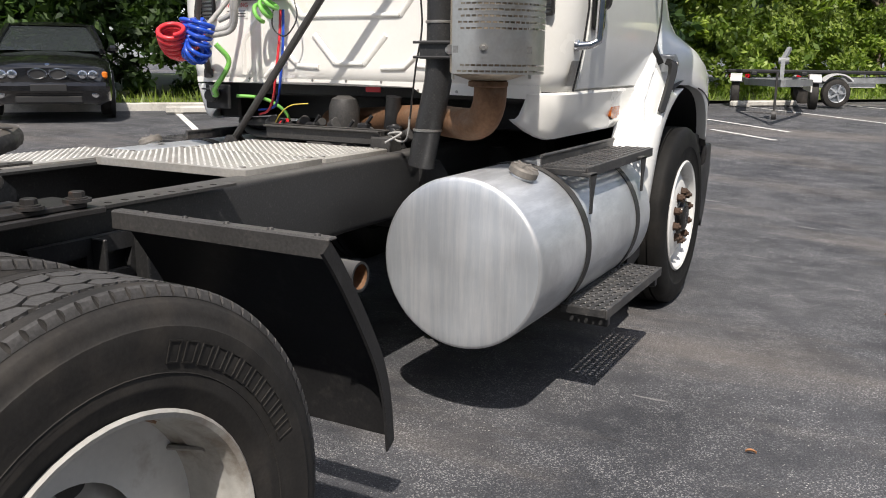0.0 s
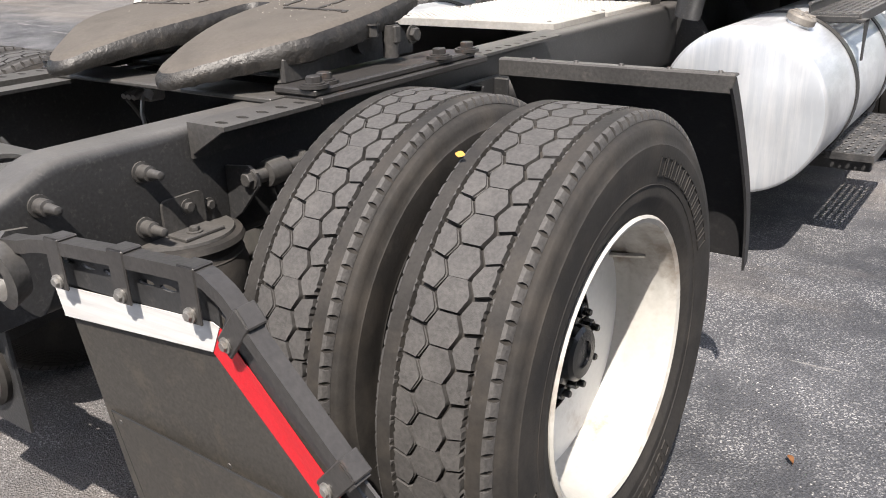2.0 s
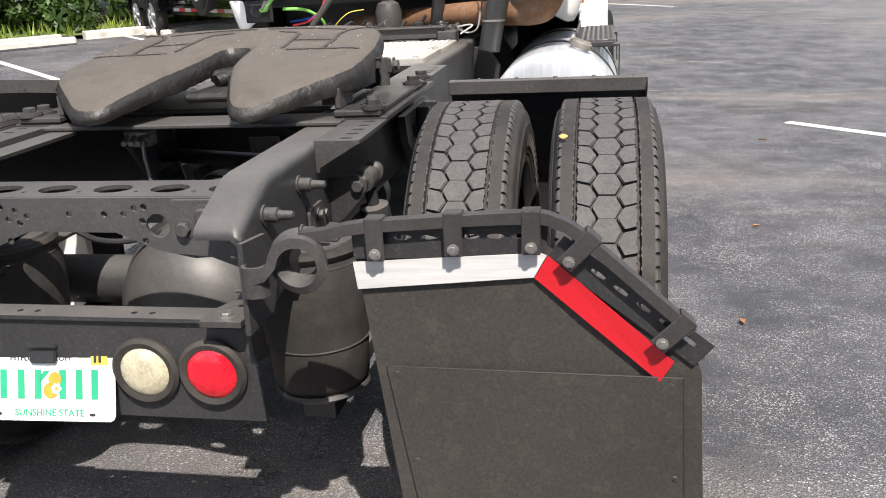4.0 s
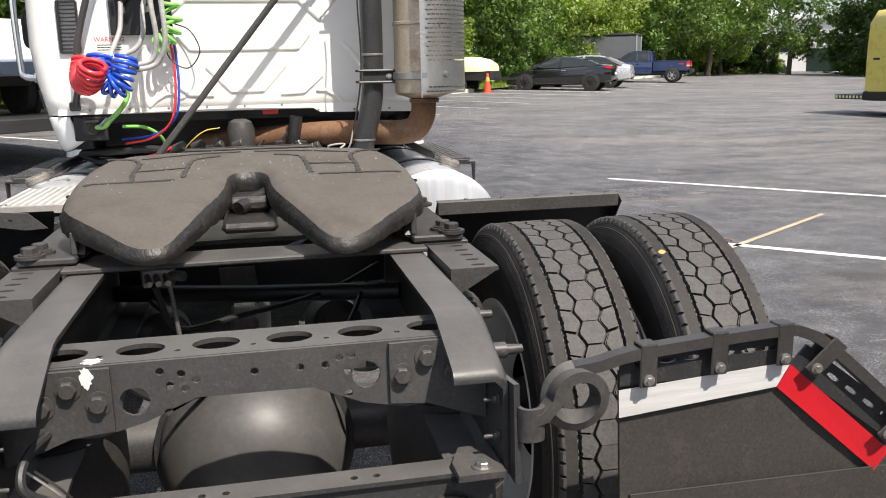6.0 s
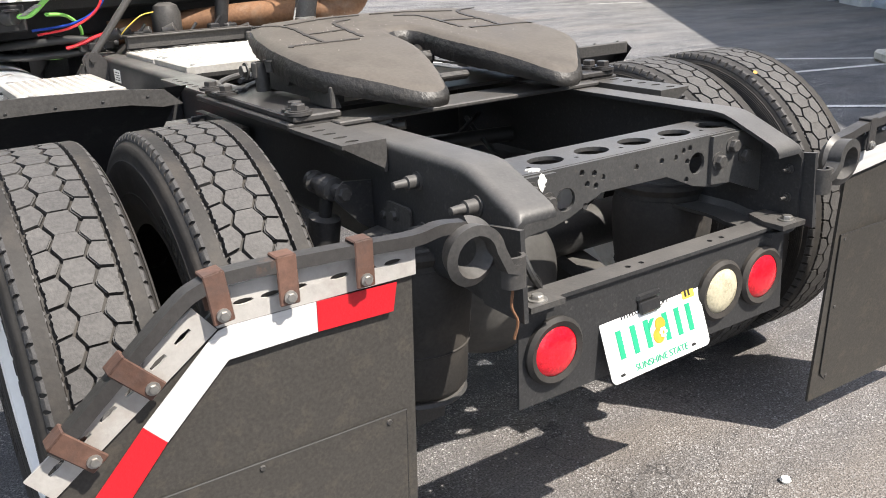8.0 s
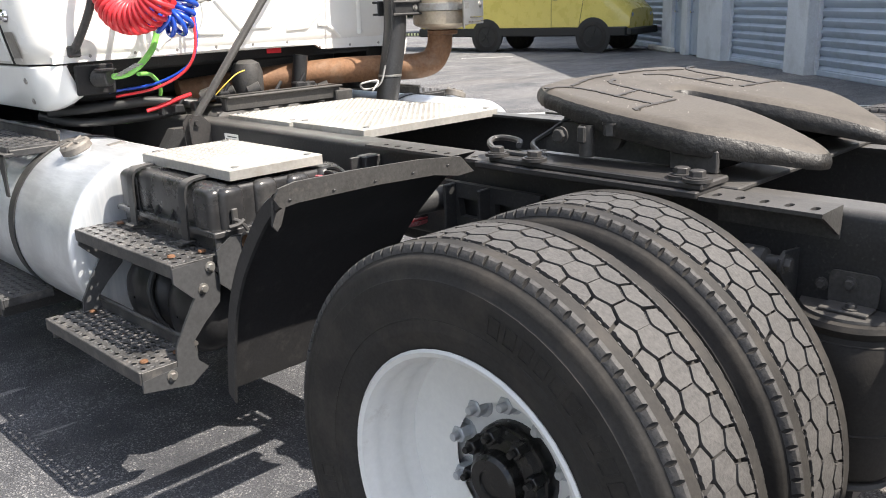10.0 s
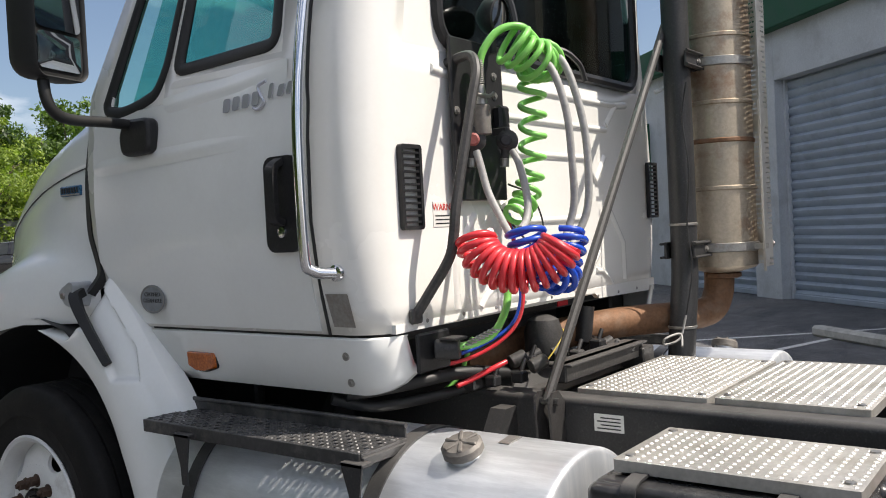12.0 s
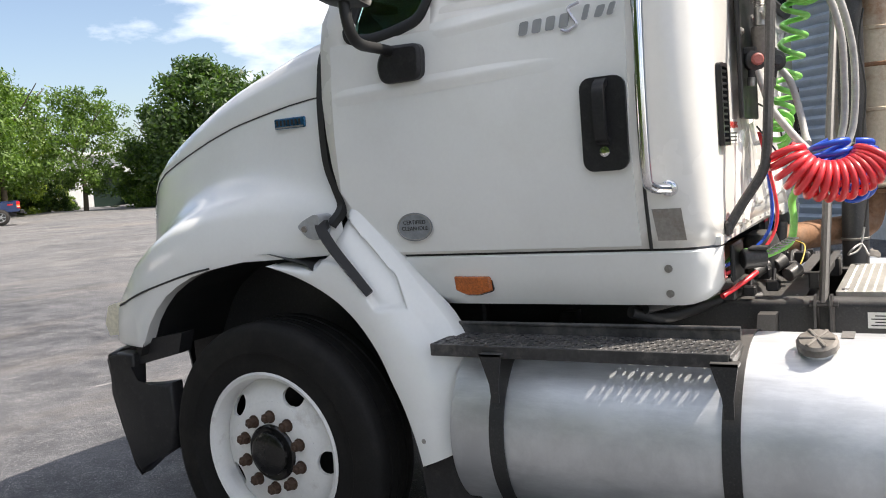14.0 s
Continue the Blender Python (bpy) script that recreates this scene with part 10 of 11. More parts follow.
def car_trailer():
    v = vehicle("car_trailer", "black tandem-axle car trailer with red and white tape", "trailer", -5.72, 12.90, (-0.70, 0.714))
    boxed(v, "deck", (-1.02, -5.0, 0.42), (1.02, 3.0, 0.515), INK, 0.01)
    for s in (1, -1):
        boxed(v, "side_rail", (s * 1.02, -5.0, 0.36), (s * 1.08, 3.0, 0.52), CARBLACK, 0.01)
        boxed(v, "rub_rail", (s * 1.02, -5.0, 0.53), (s * 1.065, -0.5, 0.60), CARBLACK, 0.01)
        for k in range(13):
            boxed(v, "tape", (s * 1.081, -4.5 + 0.30 * k, 0.42), (s * 1.084, -4.5 + 0.30 * k + 0.30, 0.475), REDTAPE if k % 2 else WHITETAPE, 0.0005)
        boxed(v, "maker_plate", (s * 1.083, -4.98, 0.38), (s * 1.088, -4.55, 0.515), YELLOW, 0.001)
        for yy in (0.0, 0.92):
            road_wheel(v, s * 1.20, yy, 0.345, 0.2, GALV, 5)
            bm = bmesh.new()
            rr = []
            for q in range(11):
                a = radians(10 + 160 * q / 10)
                rr.append([(s * x, yy + r * math.cos(a), 0.36 + r * math.sin(a)) for x, r in ((1.08, 0.42), (1.33, 0.42), (1.33, 0.40), (1.08, 0.40))])
            grid(bm, rr, close_v=True)
            part("fender", bm, CARBLACK, v, smooth=50)
        boxed(v, "marker", (s * 1.081, -2.2, 0.47), (s * 1.10, -2.1, 0.515), AMBER, 0.005)
    boxed(v, "wheel_chock", (-1.32, -0.62, 0.0), (-1.10, -0.42, 0.12), KERB, 0.02)
    boxed(v, "wheel_chock", (-1.32, 0.40, 0.0), (-1.10, 0.55, 0.10), KERB, 0.02)
    boxed(v, "tail_beam", (-1.05, -5.12, 0.36), (1.05, -5.0, 0.52), INK, 0.01)


car_trailer()


def enclosed_trailer():
    v = vehicle("enclosed_trailer", "grey enclosed box trailer with a dark roof", "trailer", 19.6, 46.8, (-0.85, 0.52))
    boxed(v, "box_body", (-1.1, -3.0, 0.45), (1.1, 3.0, 2.55), CARGREY, 0.05)
    boxed(v, "roof", (-1.14, -3.05, 2.55), (1.14, 3.05, 2.68), INK, 0.04)
    for s in (1, -1):
        boxed(v, "side_door", (s * 1.10, 0.6, 0.6), (s * 1.115, 1.4, 2.3), CARGREY, 0.005)
        boxed(v, "corner_post", (s * 1.05, -3.03, 0.45), (s * 1.12, -2.95, 2.6), GALV, 0.01)
        road_wheel(v, s * 1.02, -0.2, 0.34, 0.2, GALV)


enclosed_trailer()


def small_trailer():
    v = vehicle("utility_trailer", "small black trailer under a lime-green cover", "trailer", 8.45, 31.9, (0.85, -0.52))
    boxed(v, "bed", (-0.75, -1.25, 0.46), (0.75, 1.25, 0.82), INK, 0.02)
    bm = bmesh.new()
    rows = []
    for k in range(9):
        t = -1 + k / 4
        y, w, h = 1.2 * t, 0.80 - 0.10 * t ** 4, 0.55 - 0.28 * abs(t) ** 4
        rows.append([(-w, y, 0.80), (-w * 1.0, y, 0.80 + h * 0.55), (-w * 0.75, y, 0.80 + h), (0, y, 0.83 + h), (w * 0.75, y, 0.80 + h), (w, y, 0.80 + h * 0.55), (w, y, 0.80)])
    vs = grid(bm, rows)
    bm.faces.new(vs[0]), bm.faces.new(vs[-1])
    part("cover", bm, HULL, v, "stretched lime-green cover", smooth=50)
    for s in (1, -1):
        road_wheel(v, s * 0.88, 0.0, 0.30, 0.18, GALV)
    bm = bmesh.new()
    tube(bm, [(0, 1.1, 0.5), (0, 2.3, 0.5)], 0.05, square=True)
    part("tongue", bm, INK, v)
    x, y = 9.0, 30.6
    c = thing("traffic_cone", "orange and yellow traffic cone on the asphalt", "cone", at=Matrix.Translation((x, y, ground_z(x, y))))
    bm = bmesh.new()
    lathe(bm, (0, 0, 0.03), (0, 0, 1), [(0.15, 0), (0.045, 0.72), (0.03, 0.73)], 20, False, True)
    cb = part("cone", bm, CONE, c)
    bm = bmesh.new()
    lathe(bm, (0, 0, 0.03), (0, 0, 1), [(0.0905, 0.42), (0.068, 0.58)], 20)
    part("band", bm, YELLOW, cb, "pale band")
    boxed(c, "foot", (-0.19, -0.19, 0), (0.19, 0.19, 0.035), CONE, 0.01)


small_trailer()


def boat_trailer(x, y, heading, label):
    v = vehicle("boat_trailer", label, "trailer", x, y, heading)
    bm = bmesh.new()
    for s in (1, -1):
        tube(bm, [(0.0, 3.9, 0.62), (s * 0.58, 1.6, 0.60), (s * 0.60, -2.4, 0.56)], 0.05, square=True, radii=[(0.04, 0.06)] * 3)
    for yy in (1.6, 0.2, -1.2, -2.4):
        tube(bm, [(-0.6, yy, 0.58), (0.6, yy, 0.58)], 0.04, square=True)
    part("frame", bm, DULLGALV, v, "galvanised frame")
    for s in (1, -1):
        boxed(v, "bunk", (s * 0.40, -2.6, 0.72), (s * 0.52, 1.4, 0.80), INK, 0.02)
        road_wheel(v, s * 0.80, -0.6, 0.31, 0.18, GALV)
        bm = bmesh.new()
        rr = []
        for q in range(11):
            a = radians(38 + 104 * q / 10)
            rr.append([(s * xx, -0.6 + r * math.cos(a), 0.32 + r * math.sin(a)) for xx, r in ((0.68, 0.42), (0.92, 0.42), (0.92, 0.39), (0.68, 0.39))])
        grid(bm, rr, close_v=True)
        part("fender", bm, WHITETAPE, v, "pale rounded fender", smooth=50)
        boxed(v, "tail_lamp", (s * 0.52, -2.5, 0.60), (s * 0.62, -2.44, 0.70), REDLENS, 0.01)
    bm = bmesh.new()
    tube(bm, [(0, 3.0, 0.62), (0, 2.95, 1.02)], 0.035, square=True)
    tube(bm, [(0.02, 2.95, 0.98), (-0.10, 2.7, 1.22)], 0.035, square=True)
    cyl(bm, (-0.10, 2.92, 1.0), (0.08, 2.92, 1.0), 0.06)
    part("winch_post", bm, DULLGALV, v)
    bm = bmesh.new()
    tube(bm, [(0.10, 3.75, 0.80), (0.10, 3.75, 0.14)], 0.022, 10)
    cyl(bm, (0.06, 3.75, 0.08), (0.14, 3.75, 0.08), 0.08)
    part("jack", bm, DUSTYBLACK, v)
    boxed(v, "side_board", (-0.66, -1.5, 0.40), (-0.63, 1.0, 0.52), LABEL, 0.005)


boat_trailer(-0.27, 18.55, (0.16, -0.99), "empty galvanised boat trailer with pale fenders")
boat_trailer(0.95, 20.9, (0.87, 0.48), "long galvanised boat trailer along the kerb")


def yellow_van():
    v = vehicle("yellow_van", "old yellow delivery van with a black lower body", "van", 17.36, 14.42, (0.20, -0.98))
    bm = bmesh.new()
    st = [(-3.48, 0.96, 0.62, 2.6), (-3.35, 1.0, 0.58, 2.74), (1.25, 1.0, 0.58, 2.74), (1.85, 0.99, 0.56, 2.50), (2.3, 0.98, 0.55, 1.60), (2.75, 0.95, 0.55, 1.28), (2.95, 0.86, 0.60, 1.10)]
    rows = []
    for y, w, zb, zt in st:
        h = [(w * 0.9, zb), (w, zb + 0.08), (w, zb + (zt - zb) * 0.55), (w * 0.97, zt - 0.22), (w * 0.82, zt - 0.03), (w * 0.4, zt), (0, zt + 0.01)]
        rows.append([(-a, y, z) for a, z in h] + [(a, y, z) for a, z in reversed(h[:-1])])
    vs = grid(bm, rows)
    bm.faces.new(vs[0]), bm.faces.new(vs[-1])
    part("body", bm, CARYELLOW, v, "faded yellow van body", smooth=40)
    boxed(v, "sill", (-1.01, -3.51, 0.42), (1.01, 2.9, 0.66), INK, 0.03)
    step = boxed(v, "rear_step", (-0.9, -4.48, 0.44), (0.9, -3.50, 0.56), INK, 0.02)
    for k in range(8):
        for s in (1, -1):
            boxed(step, "hazard_square", (s * 0.899, -4.44 + 0.112 * k, 0.465), (s * 0.906, -4.38 + 0.112 * k, 0.54), HULL, 0.002)
    for s in (1, -1):
        bm = bmesh.new()
        prism(bm, [(0.90, 1.68), (1.65, 1.68), (1.73, 2.05), (1.60, 2.33), (0.90, 2.33)], "x", s * 0.985, s * 1.004)
        part("cab_window", bm, CARGLASS, v)
        for yy in (2.0, -1.2):
            road_wheel(v, s * 0.90, yy, 0.42, 0.24, INK, 5)
        # door outline and plain bars in place of the sign writing
        bm = bmesh.new()
        tube(bm, [(s * 1.004, a, b) for a, b in ((0.80, 0.66), (1.60, 0.66), (1.75, 1.5), (1.62, 2.4), (0.80, 2.4))], 0.006, 6, closed=True)
        part("door_seam", bm, INK, v)
        for k in range(10):
            boxed(v, "sign_bar", (s * 1.003, -2.9 + 0.12 * k, 1.72), (s * 1.006, -2.82 + 0.12 * k, 1.83), INK, 0.0005)
        boxed(v, "door_handle", (s * 1.0, 0.87, 1.35), (s * 1.03, 0.99, 1.39), CHROME, 0.006)
        boxed(v, "vent_slot", (s * 1.002, -3.25, 1.46), (s * 1.006, -3.05, 1.51), INK, 0.001)
        bm = bmesh.new()
        lathe(bm, (s * 0.66, 2.88, 0.95), (0, 1, 0), [(0.10, 0), (0.09, 0.06), (0.02, 0.08)], 18, True, True)
        part("headlight", bm, CHROME, v)
    arches(v, (2.0, -1.2), 1.0, 0.42)
    bm = bmesh.new()
    prism(bm, [(-0.86, 1.62), (0.86, 1.62), (0.78, 2.3), (-0.78, 2.3)], "y", 0, 0.01, Matrix.Translation((0, 2.36, 0.06)) @ Matrix.Translation((0, 0, 1.62)) @ Matrix.Rotation(radians(28), 4, "X") @ Matrix.Translation((0, 0, -1.62)))
    part("windscreen", bm, CARGLASS, v)
    boxed(v, "front_bumper", (-0.98, 2.90, 0.44), (0.98, 3.06, 0.62), INK, 0.03)


yellow_van()

# ---- exhaust stack and muffler ----
def exhaust():
    ex = new("exhaust_stack")
    ex.parent, ex["label"] = truck, "upright muffler behind a pierced heat shield"
    cx, cy = 0.865, 1.985
    bm = bmesh.new()
    lathe(bm, (cx, cy, 1.33), (0, 0, 1), [(0.07, -0.02), (0.135, 0.0), (0.145, 0.01), (0.145, 1.75), (0.13, 1.77)], 40, True, True)
    mu = part("muffler", bm, MUFFLER, ex, "heat-tanned steel muffler with rusty seams")
    for z in (1.40, 1.66, 1.86, 2.02, 2.30):
        bm = bmesh.new()
        lathe(bm, (cx, cy, z), (0, 0, 1), [(0.1455, 0), (0.151, 0.004), (0.151, 0.016), (0.1455, 0.020)], 40)
        part("seam_band", bm, MUFFLER if z != 1.86 else RUST, mu)
    # mast with clamps
    bm = bmesh.new()
    tube(bm, curve_points([(0.535, 2.06, 0.96), (0.56, 2.06, 1.08), (0.60, 2.06, 1.25), (0.615, 2.06, 1.36), (0.62, 2.06, 1.6), (0.62, 2.06, 2.2), (0.62, 2.06, 2.9)], 5), 0.055, 20)
    part("mast", bm, BLACKPAINT, ex, "dusty black support mast")
    for z in (1.10, 1.52):
        bm = bmesh.new()
        lathe(bm, (0.565 if z < 1.3 else 0.618, 2.06, z), (0, 0, 1), [(0.0555, 0), (0.059, 0.002), (0.059, 0.010), (0.0555, 0.012)], 20)
        part("band", bm, STEEL, ex)
    for z in (1.42, 2.20):
        bm = bmesh.new()
        box(bm, (0.56, 1.995, z - 0.035), (0.73, 2.005, z + 0.035), 0.003)
        box(bm, (0.56, 2.115, z - 0.035), (0.73, 2.125, z + 0.035), 0.003)
        box(bm, (0.722, 1.995, z - 0.035), (0.73, 2.125, z + 0.035), 0.003)
        for yy in (1.985, 2.13):
            tube(bm, [(0.54, yy, z - 0.028), (0.80, yy, z - 0.028)], 0.006, 6)
            tube(bm, [(0.54, yy, z + 0.028), (0.80, yy, z + 0.028)], 0.006, 6)
        br = part("clamp", bm, BLACKPAINT, ex, "bolted black bracket")
        bm = bmesh.new()
        hex_bolt(bm, (0.69, 1.995, z), (0, -1, 0), 0.010, 0.008, 0.015)
        part("bolt", bm, STEEL, br)
        bm = bmesh.new()
        lathe(bm, (cx, cy, z - 0.02), (0, 0, 1), [(0.146, 0), (0.154, 0.004), (0.154, 0.036), (0.146, 0.040)], 40)
        part("strap", bm, STEEL, br)
    # shield: bent sheet with rows of slots, open towards the cab
    bm = bmesh.new()
    R = 0.205
    z0, z1 = 1.315, 2.9
    cols, a0, a1 = 28, radians(-104), radians(62)
    rows_z = []
    z = z0 + 0.02
    pts = lambda a, z, r=R: (cx + r * math.cos(a), cy + r * math.sin(a), z)
    row = 0
    zs = []
    while z < z1:
        blank = abs(z - 1.42) < 0.05 or abs(z - 1.95) < 0.03
        zs.append((z, blank))
        z += 0.021
    da = (a1 - a0) / cols
    for r_i, (z, blank) in enumerate(zs):
        for c in range(-1, cols):
            sh = 0.5 * (r_i % 2)
            b0, b1 = a0 + (c + sh) * da, a0 + (c + sh + 1) * da
            b0, b1 = max(a0, b0), min(a1, b1)
            if b1 - b0 < 1e-4:
                continue
            zt, zl = z + 0.021, z
            full = (b1 - b0) > da * 0.9
            if blank or not full or c < 1 or c > cols - 3:
                bm.faces.new([bm.verts.new(p) for p in (pts(b0, zl), pts(b1, zl), pts(b1, zt), pts(b0, zt))])
                continue
            s0, s1, q0, q1 = b0 + da * 0.12, b1 - da * 0.12, zl + 0.0065, zl + 0.0135
            o = [bm.verts.new(p) for p in (pts(b0, zl), pts(b1, zl), pts(b1, zt), pts(b0, zt))]
            i = [bm.verts.new(p) for p in (pts(s0, q0), pts(s1, q0), pts(s1, q1), pts(s0, q1))]
            for k in range(4):
                bm.faces.new((o[k], o[(k + 1) % 4], i[(k + 1) % 4], i[k]))
    bmesh.ops.remove_doubles(bm, verts=bm.verts, dist=0.0003)
    sh = part("heat_shield", bm, STAINLESS, ex, "pierced stainless heat shield", smooth=40)
    bm = bmesh.new()
    for a in (a0, a1):
        box(bm, (-0.012, -0.003, z0), (0.0, 0.003, z1), 0.001, Matrix.Translation((cx + R * math.cos(a), cy + R * math.sin(a), 0)) @ Matrix.Rotation(a, 4, "Z"))
    part("folded_edge", bm, STAINLESS, sh)
    bm = bmesh.new()
    hex_bolt(bm, pts(radians(-70), 1.425), (math.cos(radians(-70)), math.sin(radians(-70)), 0), 0.010, 0.006, 0.016)
    part("bolt", bm, STEEL, sh)
    for a in (-100, -20):
        bm = bmesh.new()
        p = Vector(pts(radians(a), 1.42, 0.15))
        q = Vector(pts(radians(a), 1.42, R))
        tube(bm, [p, q], 0.012, square=True)
        part("standoff", bm, STEEL, sh)
    # rusty elbow under the cab
    bm = bmesh.new()
    tube(bm, curve_points([(cx, cy + 0.02, 1.36), (cx, cy + 0.02, 1.27), (cx - 0.008, cy + 0.025, 1.215), (cx - 0.04, cy + 0.04, 1.160), (cx - 0.10, cy + 0.075, 1.138), (cx - 0.20, cy + 0.14, 1.135), (cx - 0.45, cy + 0.32, 1.13), (cx - 0.80, cy + 0.50, 1.10), (cx - 1.15, cy + 0.60, 1.07)], 6), 0.063, 20)
    part("elbow_pipe", bm, RUST, ex, "rusty exhaust elbow")
    bm = bmesh.new()
    lathe(bm, (cx, cy, 1.285), (0, 0, 1), [(0.064, 0), (0.075, 0.004), (0.075, 0.020), (0.064, 0.024)], 24)
    part("clamp_ring", bm, RUST, ex)
    # diagonal brace from the rail to the mast
    bm = bmesh.new()
    tube(bm, [(-0.500, 2.095, 0.995), (0.334, 2.10, 2.01), (0.640, 2.105, 2.38)], 0.0165, 10)
    part("brace_rod", bm, DUSTYBLACK, truck, "long dark brace rod")
    bm = bmesh.new()
    for y in (2.07, 2.12):
        prism(bm, [(-0.52, 0.86), (-0.434, 0.82), (-0.434, 0.99), (-0.47, 1.03), (-0.505, 1.03), (-0.53, 1.00)], "y", y - 0.004, y + 0.004)
    cyl(bm, (-0.497, 2.05, 1.0), (-0.497, 2.14, 1.0), 0.012)
    part("rod_foot", bm, RUSTYBLACK, truck)


exhaust()


